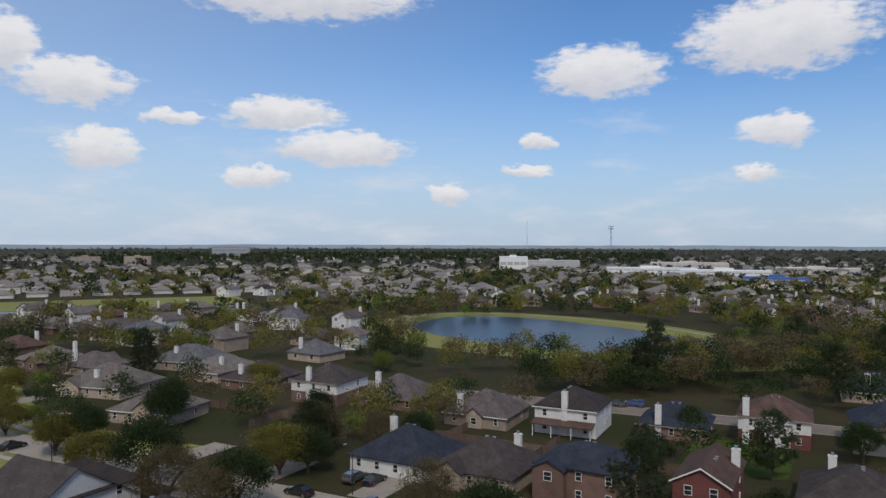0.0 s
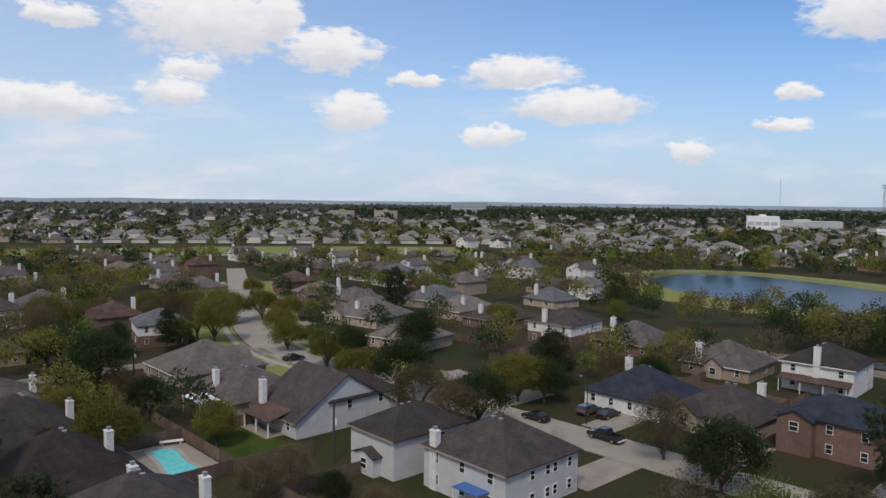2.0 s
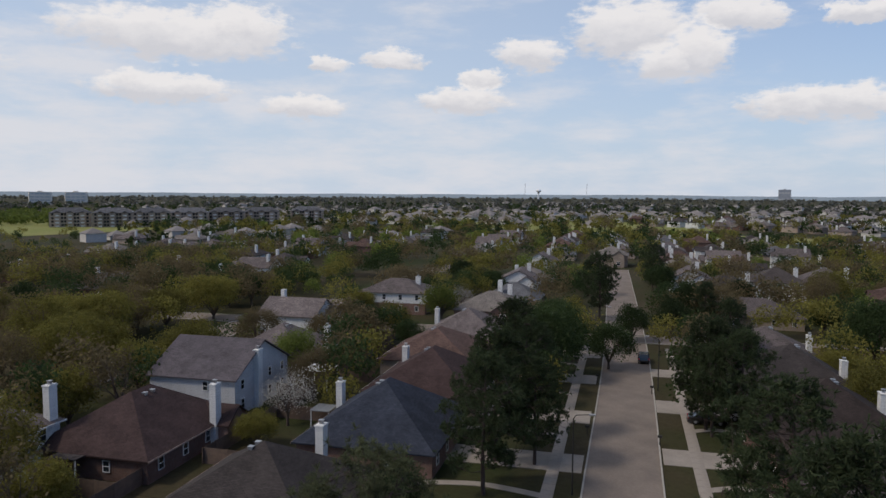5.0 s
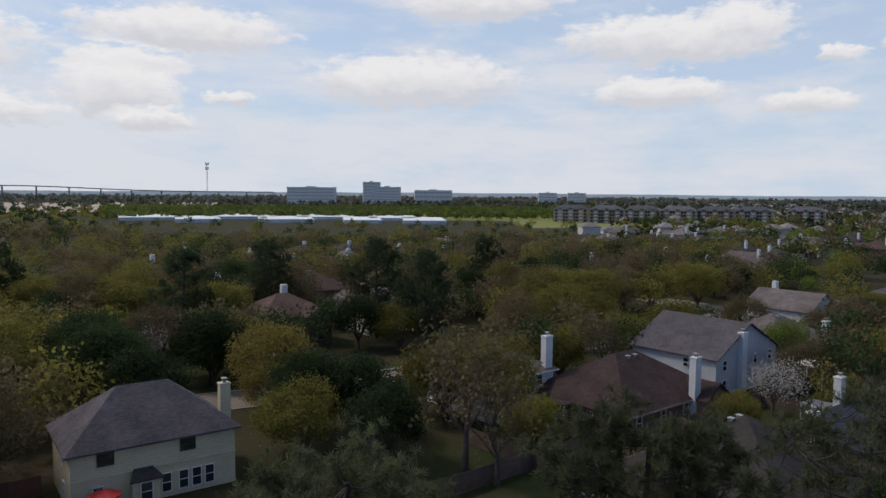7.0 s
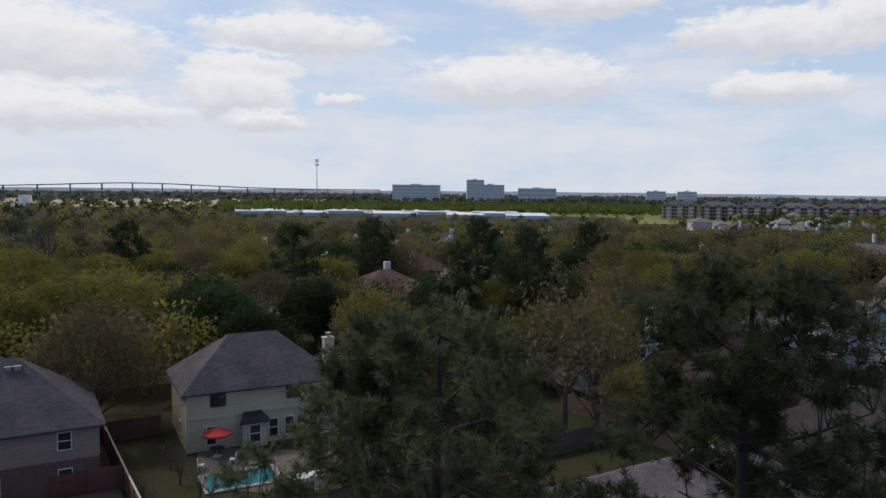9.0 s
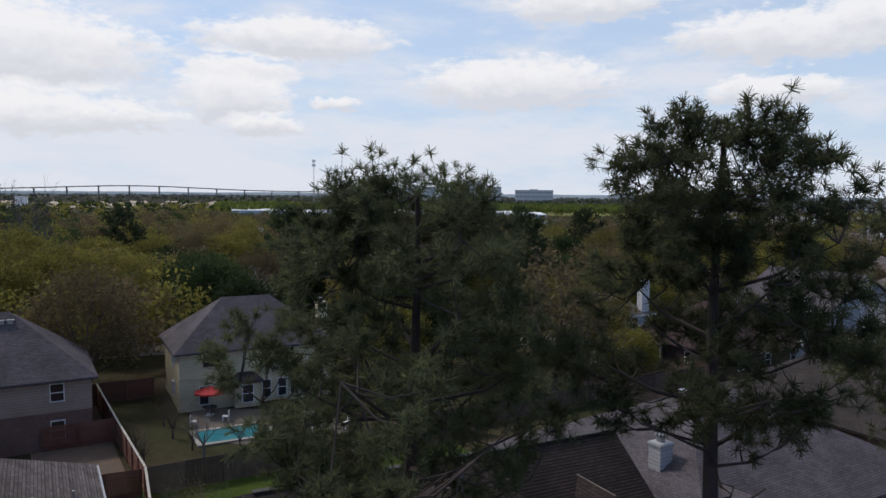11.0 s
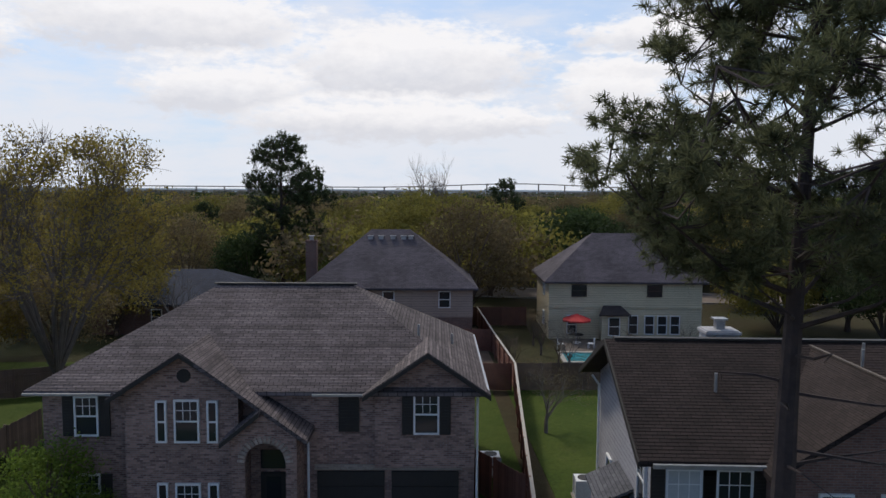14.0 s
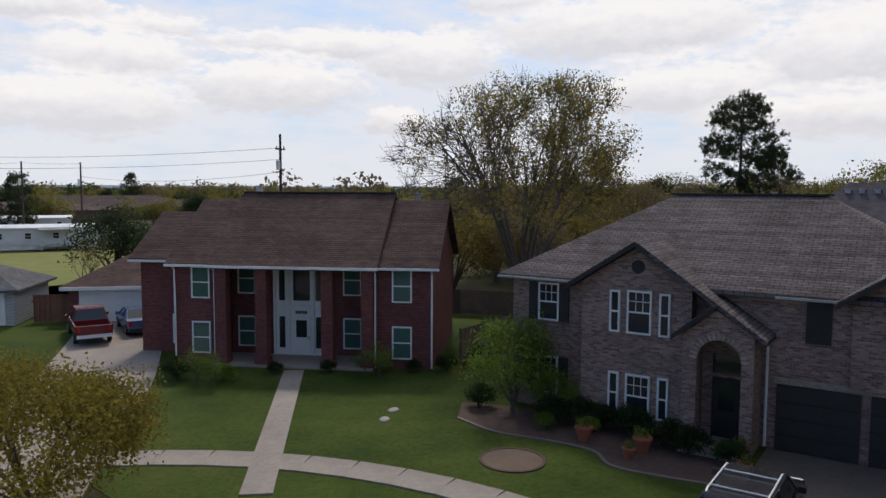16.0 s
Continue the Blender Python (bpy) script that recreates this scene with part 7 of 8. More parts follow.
# the flyover
fly = thing("flyover", "long curved concrete motorway flyover on piers", "bridge")
deck = bmesh.new()
pts = [heading_at(h, 1900, 0) for h in np.arange(102, 150, 1.0)]
zs = [23 + 12 * math.exp(-((h - 119.65) / 6.5) ** 2) for h in np.arange(102, 150, 1.0)]
for i in range(len(pts) - 1):
    p, q = Vector(pts[i]), Vector(pts[i + 1])
    n = (q - p).cross(Vector((0, 0, 1))).normalized() * 6
    quad = [(*(p + n)[:2], zs[i]), (*(q + n)[:2], zs[i + 1]), (*(q - n)[:2], zs[i + 1]), (*(p - n)[:2], zs[i])]
    prism(deck, quad[::-1], 2.6)
part("deck", deck, CONCRETE, fly)
for i in range(0, len(pts) - 1, 2):
    part("pier", boxes((pts[i][0] - 1.4, pts[i][0] + 1.4, pts[i][1] - 1.4, pts[i][1] + 1.4, 0, zs[i] - 2.5)), CONCRETE, fly)
fly2 = thing("flyover", "lower concrete motorway deck on piers", "bridge")
deck = bmesh.new()
pts2 = [heading_at(h, 1760, 0) for h in np.arange(98, 150, 1.0)]
for p, q in zip(pts2, pts2[1:]):
    p, q = Vector(p), Vector(q)
    n = (q - p).cross(Vector((0, 0, 1))).normalized() * 7
    prism(deck, [(*(p - n)[:2], 12), (*(q - n)[:2], 12), (*(q + n)[:2], 12), (*(p + n)[:2], 12)], 2.0)
part("deck", deck, CONCRETE, fly2)
for p in pts2[::2]:
    part("pier", boxes((p[0] - 1.4, p[0] + 1.4, p[1] - 1.4, p[1] + 1.4, 0, 10.1)), CONCRETE, fly2)


def lattice(h, r, tall, half, label, top=False):
    m = thing("radio_mast", label, "mast", "masts", at=heading_at(h, r), rot=h)
    for sx_, sy_ in ((-1, -1), (1, -1), (0, 1)):
        bm = bmesh.new()
        tube(bm, [(sx_ * half, sy_ * half, 0), (sx_ * half * 0.45, sy_ * half * 0.45, tall)], [half * 0.16, half * 0.13], 5)
        part("leg", bm, METAL, m)
    bm = bmesh.new()
    for k in range(10):
        z, s = tall * k / 10, half * (1 - 0.055 * k)
        tube(bm, [(-s, -s, z), (s, -s, z + tall / 10)], [half * 0.07] * 2, 4)
        tube(bm, [(s, -s, z), (-s, -s, z + tall / 10)], [half * 0.07] * 2, 4)
    part("brace", bm, METAL, m)
    if top:
        for z in (0.9, 0.985):
            part("antenna_ring", boxes(*[(math.cos(a) * half * 2.2 - half * 0.35, math.cos(a) * half * 2.2 + half * 0.35, math.sin(a) * half * 2.2 - half * 0.35, math.sin(a) * half * 2.2 + half * 0.35, tall * z - 1.6, tall * z + 1.4) for a in (0, 1.05, 2.1, 3.14, 4.2, 5.2)]), METAL, m)


lattice(106.95, 735, 54, 0.7, "slim cell tower with two rings of antennas", True)
lattice(-29.47, 2200, 110, 1.1, "tall thin radio mast")
lattice(-35.85, 2200, 88, 3.2, "broad steel lattice mast", True)
for h in (45.65, 40.93):
    lattice(h, 2200, 60, 1.2, "far thin radio mast")
wt = thing("water_tower", "far white water tower on legs", "water tower", at=heading_at(44.6, 2400))
bm = bmesh.new()
tube(bm, [(0, 0, 0), (0, 0, 30)], [3, 3], 8)
part("stem", bm, PALE_METAL, wt)
bm = bmesh.new()
bmesh.ops.create_uvsphere(bm, u_segments=16, v_segments=8, radius=9, matrix=pose(0, 0, 36) @ Matrix.Diagonal((1, 1, 0.7, 1)))
part("tank", bm, PALE_METAL, wt)
slab_building(27.0, 2600, 40, 30, 45, BLUE_GREY, "far grey silo building", storeys=2)
tank = thing("storage_tank", "white round storage tank", "tank", at=heading_at(126.8, 900))
bm = bmesh.new()
tube(bm, [(0, 0, 0), (0, 0, 12)], [7, 7], 20)
part("shell", bm, PALE_METAL, tank)

# land rim at the horizon, a plain backdrop; haze painted in as a glow
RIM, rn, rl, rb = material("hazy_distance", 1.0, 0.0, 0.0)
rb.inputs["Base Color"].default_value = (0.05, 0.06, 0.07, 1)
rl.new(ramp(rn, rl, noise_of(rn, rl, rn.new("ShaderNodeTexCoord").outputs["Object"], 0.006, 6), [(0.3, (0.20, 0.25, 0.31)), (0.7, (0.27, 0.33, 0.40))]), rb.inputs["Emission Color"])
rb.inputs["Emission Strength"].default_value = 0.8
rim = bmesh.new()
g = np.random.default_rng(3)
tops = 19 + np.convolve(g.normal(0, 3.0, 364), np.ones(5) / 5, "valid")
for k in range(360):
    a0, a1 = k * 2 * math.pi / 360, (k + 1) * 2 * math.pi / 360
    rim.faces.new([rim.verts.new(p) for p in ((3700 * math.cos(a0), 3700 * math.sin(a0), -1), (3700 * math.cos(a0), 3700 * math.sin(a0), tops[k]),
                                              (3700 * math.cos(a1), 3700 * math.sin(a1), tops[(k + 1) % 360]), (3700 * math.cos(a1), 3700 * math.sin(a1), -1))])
solid("backdrop", rim, RIM, "far rim of wooded land with haze painted as a glow", "backdrop", kind="structure")

# ---- fences ----
def lay(name, me, parent, x, y, z, rot):
    return part(name, me, None, parent, at=(x, y, z), rot=rot)


def panel_mesh(mat, tall):
    """One bay of boards on two rails, 2.4 m long."""
    g = random.Random(len(mat.name))
    bm = boxes((0, 2.4, 0.02, 0.06, 0.35, 0.44), (0, 2.4, 0.02, 0.06, tall - 0.45, tall - 0.36))
    for k in range(16):
        box(bm, k * 0.15 + 0.004, k * 0.15 + 0.143, -0.012, 0.012, 0.04, tall + g.uniform(-0.02, 0.02))
    return mesh_of("board_panel", bm, mat)


def fence(pts, tall=1.8, mat=None, label="weathered brown board fence", boards=False, cap=False):
    """A board fence along a line: posts, and bays of boards (or each board by itself)."""
    mat = mat or WOOD
    f = thing("fence", label, "fence", "fences")
    panel = cached(("panel", mat.name, tall), lambda: panel_mesh(mat, tall))
    post = cached(("post", mat.name, tall), lambda: mesh_of("post", boxes((-0.05, 0.05, 0.02, 0.12, 0, tall + 0.04)), mat))
    board = cached(("board", mat.name, tall), lambda: mesh_of("board", boxes((0.004, 0.143, -0.012, 0.012, 0.04, tall)), mat))
    g = random.Random(int(abs(pts[0][0] * 10)))
    for p, q in zip(pts, pts[1:]):
        d = Vector((q[0] - p[0], q[1] - p[1], 0))
        n = max(1, round(d.length / 2.4))
        rot, step = math.degrees(math.atan2(d.y, d.x)), d.length / n
        for k in range(n):
            o = Vector((p[0], p[1], 0)) + d * (k / n)
            lay("post", post, f, o.x, o.y, 0, rot)
            if boards:
                for j in range(int(step / 0.15)):
                    r = o + d.normalized() * j * 0.15
                    lay("board", board, f, r.x, r.y, g.uniform(-0.03, 0.02), rot)
                for z in (0.35, tall - 0.45):
                    part("rail", boxes((0, step, 0.02, 0.06, z, z + 0.09)), mat, f, at=(o.x, o.y, 0), rot=rot)
            else:
                bay_ = lay("board_panel", panel, f, o.x, o.y, 0, rot)
                bay_.scale = (step / 2.4, 1, 1)
                tagged(bay_, kind="stuff")
            if cap:
                part("cap", boxes((0, step, -0.05, 0.09, tall, tall + 0.035)), PALE_WOOD, f, "bleached top board", at=(o.x, o.y, 0), rot=rot)
    return f


fence([(-24.4, -14.0), (-30.2, -17.3), (-36.2, -20.7), (-42.6, -24.3)], 1.8, RED_WOOD, "red-brown board fence with a bleached top board between two houses", True, True)
fence([(-42.6, -24.3), (-51.5, -31.0), (-60.8, -37.9)], 1.8, RED_WOOD, "red-brown board fence with a bleached top board", True, True)
fence([(-28.0, -19.2), (-26.2, -15.2)], 1.85, RED_WOOD, "stained board gate and fence beside the brick house", True)
fence([(-42.4, -24.5), (-39.2, -29.6), (-35.4, -35.8)], 1.8, RED_WOOD, "red-brown back fence behind the brick house")
fence([(-42.6, -24.3), (-46.6, -18.6), (-51.5, -11.5), (-56.5, -4.0)], 1.8, WOOD, "brown back fence beyond the grey house")
fence([(-35.4, -35.8), (-30.8, -42.0), (-25.5, -47.5), (-20.4, -51.0)], 1.8, WOOD, "grey-brown board fence behind the brick houses")
fence([(-16.3, -36.6), (-18.2, -38.0), (-20.6, -39.4)], 1.8, WOOD, "grey board fence between the two brick houses", True)
fence([(-4.4, -61.4), (-13.0, -60.0), (-20.4, -51.0)], 1.8, WOOD, "board fence behind the red brick house")
fence([(2.6, -56.6), (5.2, -57.0)], 1.85, RED_WOOD, "new reddish plank fence between two garages", True)
fence([(12.0, -57.4), (20.0, -56.0)], 1.8, WOOD, "board fence beside the garage")
fence([(-51.8, -31.2), (-49.0, -35.2)], 1.8, RED_WOOD, "red-brown cross fence between two back yards")
fence([(-60.8, -37.9), (-57.6, -42.6)], 1.8, RED_WOOD, "red-brown gate fence beside the two-storey house")
fence([(-60.8, -37.9), (-63.4, -34.0)], 1.8, RED_WOOD, "red-brown gate fence beside the cream house")
patch("yard", [(-43.2, -25.4), (-60.2, -37.6), (-57.4, -42.2), (-47.0, -34.6), (-40.4, -29.4)], SOIL, 0.028, "bare brown soil yard along the fence", "yard")
# back lines of the near street's lots
for u0, u1, v in ((20, 128, 35.4), (24, 60, -45.5), (60, 128, -43.0)):
    fence([grid(u, v) for u in np.arange(u0, u1 + 1, 12.0)])
for u, v0, v1 in ((57, 27, 35.4), (75.9, 24, 46), (91.3, 27, 46), (110, 26, 46), (60.2, -43, -35.4), (75.5, -43, -36), (93.5, -52, -37), (111, -52, -37), (42, -54, -38), (66, 35.4, 46), (128, 24, 44), (84.5, -52, -43), (68, -53, -43), (50.5, -52, -45.5)):
    fence([grid(u, v0), grid(u, v1)])
for u0, u1, v in ((22, 70, 112), (70, 118, 110), (12, 60, -128)):
    fence([grid(u, v) for u in np.arange(u0, u1 + 1, 12.0)])
for u in (28, 44, 62, 80, 98):
    fence([grid(u, 101), grid(u, 120)])

# ---- drives and front walks of the near street ----
for u, v0, v1, half in ((69.7, -21, -6.9, 2.7), (85.2, -21, -6.9, 2.7), (103.4, -21, -6.9, 2.7), (52, -22, -6.9, 2.6), (120, -21, -6.9, 2.6), (33, -25, -6.9, 2.6), (92.2, 0.9, 11, 3.0), (74, 0.9, 10.5, 2.6), (57, 0.9, 9.5, 2.6), (110, 0.9, 10, 2.6),
                        (30, 62, 73, 2.8), (48, 62, 73, 2.8), (62, 61, 73, 2.8), (80, 61, 72, 2.8), (97, 60, 72, 2.8), (22, 81, 92, 2.8), (40, 81, 92, 2.8), (58, 81, 92, 2.8), (76, 80, 91, 2.8), (94, 80, 91, 2.8), (124, 56, 70, 2.8), (140, 79, 92, 2.8), (158, 86, 98, 2.8), (176, 72, 86, 2.8), (198, 84, 97, 2.8), (205, 105, 118, 2.8)):
    bm = bmesh.new()
    ribbon(bm, [grid(u, v0), grid(u, v1)], half, 0.05, 0.05)
    solid("driveway", bm, CONCRETE, "pale concrete driveway", "driveway", kind="structure")
for u, v0, v1 in ((77.6, -21, -9.8), (61, -22, -9.8), (95, -22, -9.8), (112, -22, -9.8), (83, 4.5, 10), (101, 4.5, 10), (66, 4.5, 10)):
    bm = bmesh.new()
    ribbon(bm, bend([grid(u, v0), grid(u + 1.2, (v0 + v1) / 2), grid(u, v1)], 5), 0.55, 0.06, 0.05)
    solid("path", bm, CONCRETE, "concrete path to a front door", "path", kind="structure")

# ---- the pool behind the street ----
pool = thing("swimming_pool", "turquoise swimming pool with a pale stone rim", "pool")
shore = bend([(-30.8, 99.4), (-28.6, 100.6), (-26.4, 99.6), (-24.4, 95.6), (-21.5, 91.7), (-23.2, 89.8), (-25.7, 90.2), (-27.6, 94.0), (-30.8, 99.4)], 5)[:-1]
bm = bmesh.new()
prism(bm, [(p.x, p.y, 0.06) for p in shore[::-1]], 0.05)
bmesh.ops.recalc_face_normals(bm, faces=bm.faces[:])
part("water", bm, POOL, pool)
rim_bm = bmesh.new()
ribbon(rim_bm, shore + [shore[0]], 0.3, 0.13, 0.12)
part("rim", rim_bm, KERB, pool, "pale stone rim")
bench = thing("diving_board", "white curved pool bench beside the water", "pool bench", at=(-28.0, 102.3, 0), rot=20)
part("board", boxes((-1.6, 1.6, -0.45, 0.45, 0.42, 0.52)), TRIM, bench)
for x in (-1.2, 1.2):
    part("foot", boxes((x - 0.12, x + 0.12, -0.3, 0.3, 0, 0.42)), TRIM, bench)


def canopy(x, y, rot, w, d, z, mat, label):
    """A flat patio roof on four posts."""
    c = thing("patio_cover", label, "patio cover", at=(x, y, 0), rot=rot)
    part("roof", boxes((-w / 2, w / 2, -d / 2, d / 2, z, z + 0.1), *[(-w / 2, w / 2, -d / 2 + k * d / 5 - 0.02, -d / 2 + k * d / 5 + 0.02, z + 0.1, z + 0.13) for k in range(6)]), mat, c)
    for a, b in ((-1, -1), (1, -1), (1, 1), (-1, 1)):
        part("post", boxes((a * (w / 2 - 0.12) - 0.06, a * (w / 2 - 0.12) + 0.06, b * (d / 2 - 0.12) - 0.06, b * (d / 2 - 0.12) + 0.06, 0, z)), TRIM, c)


canopy(-26.6, 117.2, 125.7, 6.6, 4.2, 2.6, PALE_METAL, "white metal patio cover behind a house")
canopy(-96.3, 52.0, 125.7, 4.2, 4.0, 2.9, PALE_METAL, "white metal canopy in a back yard")
canopy(11.2, 76.3, 125.7, 4.0, 2.6, 2.5, BLUE_PAINT, "faded blue canopy behind a white house")
canopy(-82.6, 15.6, 125.7, 6.4, 3.2, 2.5, ROOFS["dark"], "dark patio roof behind a white house")
canopy(-80.2, 43.0, 125.7, 3.0, 2.6, 2.2, METAL, "small metal shed roof by the fence")


# ---- cars ----
def wheel_meshes(r):
    tyre, rim_ = bmesh.new(), bmesh.new()
    ring = [(r * 0.62, -0.11), (r * 0.96, -0.11), (r, -0.07), (r, 0.07), (r * 0.96, 0.11), (r * 0.62, 0.11)]
    loops = [[tyre.verts.new((q * math.cos(k * math.pi / 9), y, q * math.sin(k * math.pi / 9))) for q, y in ring] for k in range(18)]
    for k in range(18):
        for j in range(6):
            tyre.faces.new((loops[k][j], loops[k][(j + 1) % 6], loops[(k + 1) % 18][(j + 1) % 6], loops[(k + 1) % 18][j]))
    tube(rim_, [(0, -0.09, 0), (0, 0.09, 0)], [r * 0.63, r * 0.63], 14)
    for k in range(5):
        a = k * 1.2566
        tube(rim_, [(0, 0.1, 0), (math.cos(a) * r * 0.6, 0.1, math.sin(a) * r * 0.6)], [0.04, 0.03], 4)
        tube(rim_, [(0, -0.1, 0), (math.cos(a) * r * 0.6, -0.1, math.sin(a) * r * 0.6)], [0.04, 0.03], 4)
    return mesh_of("tyre", tyre, TYRE), mesh_of("rim", rim_, METAL)


LAMP_RED, ln, ll, lb = material("red_lamp_glass", 0.15, 0.0, 0.5)
lb.inputs["Base Color"].default_value = (0.35, 0.01, 0.012, 1)
LAMP_CLEAR, ln, ll, lb = material("clear_lamp_glass", 0.1, 0.0, 0.6)
lb.inputs["Base Color"].default_value = (0.7, 0.7, 0.7, 1)
SHAPES = {  # length, width, lower body outline, cabin outline, in x (front ahead) and z
    "sedan": (4.7, 1.8, [(-2.33, 0.3), (2.33, 0.3), (2.35, 0.55), (2.2, 0.75), (1.1, 0.93), (-1.6, 1.0), (-2.28, 0.95), (-2.36, 0.6)], [(-1.75, 0.95), (1.2, 0.92), (0.4, 1.4), (-0.9, 1.43)]),
    "suv": (4.75, 1.9, [(-2.36, 0.36), (2.36, 0.36), (2.4, 0.7), (2.25, 0.92), (1.2, 1.07), (-2.3, 1.1), (-2.4, 0.7)], [(-2.3, 1.06), (1.25, 1.04), (0.5, 1.62), (-2.0, 1.66)]),
    "pickup": (5.6, 1.95, [(-2.78, 0.45), (2.78, 0.45), (2.82, 0.8), (2.7, 1.02), (1.5, 1.15), (-0.75, 1.15), (-0.75, 0.75), (-2.72, 0.75), (-2.8, 0.7)], [(-0.75, 1.1), (1.5, 1.1), (0.75, 1.78), (-0.55, 1.8)]),
}


def car(kind, x, y, rot, colour, label, rails=False):
    long_, wide, lower, upper = SHAPES[kind]
    c = thing("car" if kind != "pickup" else "pickup_truck", label, "car" if kind != "pickup" else "pickup truck", "parked cars", at=(x, y, 0.06), rot=rot)
    h = wide / 2

    def body_mesh():
        bm = block(bmesh.new(), lower, -h, h)
        for v in bm.verts:
            if v.co.z < 0.5:
                v.co.y *= 0.94
        if kind == "pickup":
            for s in (-1, 1):
                box(bm, -2.78, -0.75, s * h - (0.09 if s > 0 else 0), s * h + (0.09 if s < 0 else 0), 0.7, 1.14)
            box(bm, -2.8, -2.7, -h + 0.09, h - 0.09, 0.7, 1.13)
        bmesh.ops.recalc_face_normals(bm, faces=bm.faces[:])
        bmesh.ops.bevel(bm, geom=bm.edges[:], offset=0.05, segments=2, profile=0.6, affect="EDGES", clamp_overlap=True)
        return mesh_of("body", bm, PAINTS[colour])
    part("body", cached(("car", kind, colour), body_mesh), None, c)

    def glass_mesh():
        bm = block(bmesh.new(), upper, -h + 0.06, h - 0.06)
        for v in bm.verts:
            if v.co.z > 1.3:
                v.co.y *= 0.8
        bmesh.ops.recalc_face_normals(bm, faces=bm.faces[:])
        return mesh_of("window", bm, PANE)
    part("window", cached(("glass", kind), glass_mesh), None, c)

    def roof_panel():
        (x0, z0), (x1, z1), (x2, z2), (x3, z3) = upper
        top = (h - 0.06) * 0.8
        bm = block(bmesh.new(), [(x3 - 0.06, z3 - 0.05), (x2 + 0.06, z2 - 0.05), (x2 - 0.02, z2 + 0.035), (x3 + 0.05, z3 + 0.035)], -top - 0.02, top + 0.02)
        for s in (-1, 1):
            for a, b in (((x1, z1), (x2, z2)), ((x0, z0), (x3, z3)), (((x0 + x1) / 2 - 0.1, z0), ((x2 + x3) / 2 - 0.05, z3))):
                tube(bm, [(a[0], s * (h - 0.055), a[1]), (b[0], s * top, b[1])], [0.055, 0.045], 5)
        return mesh_of("roof", bm, PAINTS[colour])
    part("roof", cached(("top", kind, colour), roof_panel), None, c)
    r = 0.36 if kind != "sedan" else 0.32
    ty, ri = cached(("wheel", r), lambda: wheel_meshes(r))
    for a in (-1, 1):
        for b in (-1, 1):
            wl_ = part("wheel", ty, None, c, at=(a * long_ * 0.31 + (0.1 if a > 0 else 0), b * (h - 0.1), r))
            part("rim", ri, None, wl_)
    z = 0.62 if kind == "sedan" else 0.8
    for b in (-1, 1):
        part("headlight", boxes((long_ / 2 - 0.12, long_ / 2 + 0.02, b * (h - 0.28) - 0.2, b * (h - 0.28) + 0.2, z - 0.05, z + 0.1)), LAMP_CLEAR, c)
        part("tail_light", boxes((-long_ / 2 - 0.02, -long_ / 2 + 0.1, b * (h - 0.16) - 0.1, b * (h - 0.16) + 0.1, z, z + 0.28)), LAMP_RED, c)
        part("wing_mirror", boxes((0.75, 0.95, b * (h + 0.1) - 0.1, b * (h + 0.1) + 0.1, z + 0.32, z + 0.48)), PAINTS[colour], c)
    for s in (-1, 1):
        part("bumper", boxes((s * long_ / 2 - 0.08, s * long_ / 2 + 0.08, -h + 0.08, h - 0.08, z - 0.36, z - 0.18)), PALE_METAL if kind == "pickup" else DARK_TRIM, c)
    if rails:
        top = (h - 0.06) * 0.8
        for s in (-1, 1):
            bm = bmesh.new()
            tube(bm, [(-1.9, s * (top - 0.05), 1.69), (-1.7, s * (top - 0.05), 1.74), (0.2, s * (top - 0.05), 1.71), (0.4, s * (top - 0.05), 1.64)], [0.025] * 4, 5)
            part("roof_rail", bm, PALE_METAL, c)
        for q in (-1.5, -0.3):
            bm = bmesh.new()
            tube(bm, [(q, -top + 0.05, 1.735), (q, top - 0.05, 1.735)], [0.02] * 2, 5)
            part("cross_bar", bm, PALE_METAL, c)
        part("rear_wiper", boxes((-2.36, -2.28, -0.3, 0.1, 1.2, 1.23)), DARK_TRIM, c)
    return c


car("suv", -15.6, -16.9, -146.3, "black", "black car with pale roof rails parked on the driveway", True)
car("pickup", 1.5, -50.6, -81, "red", "dark red pickup truck parked before the garage")
car("sedan", -1.1, -52.0, -80, "blue", "blue car parked close to the red brick house")
for kind, x, y, rot, colour, words in [("suv", -70.4, 66.0, 215.7, "white", "white car on a driveway"), ("sedan", -49.8, 81.3, 35.7, "black", "black car on a driveway"), ("suv", -47.2, 86.4, 35.7, "white", "white car on a driveway beside a black one"),
                                       ("suv", -75.3, 104.5, 125.7, "black", "dark car parked in the street"), ("pickup", -75.9, 125.1, 35.7, "white", "white pickup truck in the cross street"), ("pickup", 34.8, 98.6, 125.7, "black", "black pickup truck at the kerb"),
                                       ("suv", 36.6, 111.8, 35.7, "grey", "dark grey car on a driveway"), ("sedan", 39.2, 109.6, 35.7, "black", "black car on a driveway"), ("sedan", 26.9, 109.2, 125.7, "black", "black car at the kerb"),
                                       ("sedan", -36.4, 232.0, 100, "black", "dark car in a sunlit street"), ("sedan", -15.2, 155.6, 35, "black", "dark car on a pale driveway"), ("sedan", 108.9, 137.5, 125, "grey", "grey car on the street"), ("suv", 112.6, 135.2, 125, "blue", "blue car on the street"),
                                       ("suv", -111.4, -25.5, 120, "white", "white car under street trees"), ("suv", -115.2, -21.5, 120, "white", "white car under street trees"), ("suv", -92.6, -12.9, 118, "black", "black car parked under the trees"), ("sedan", -93.5, 141.2, 35.7, "black", "dark car at the corner")]:
    car(kind, x, y, rot, colour, words + " by the houses")


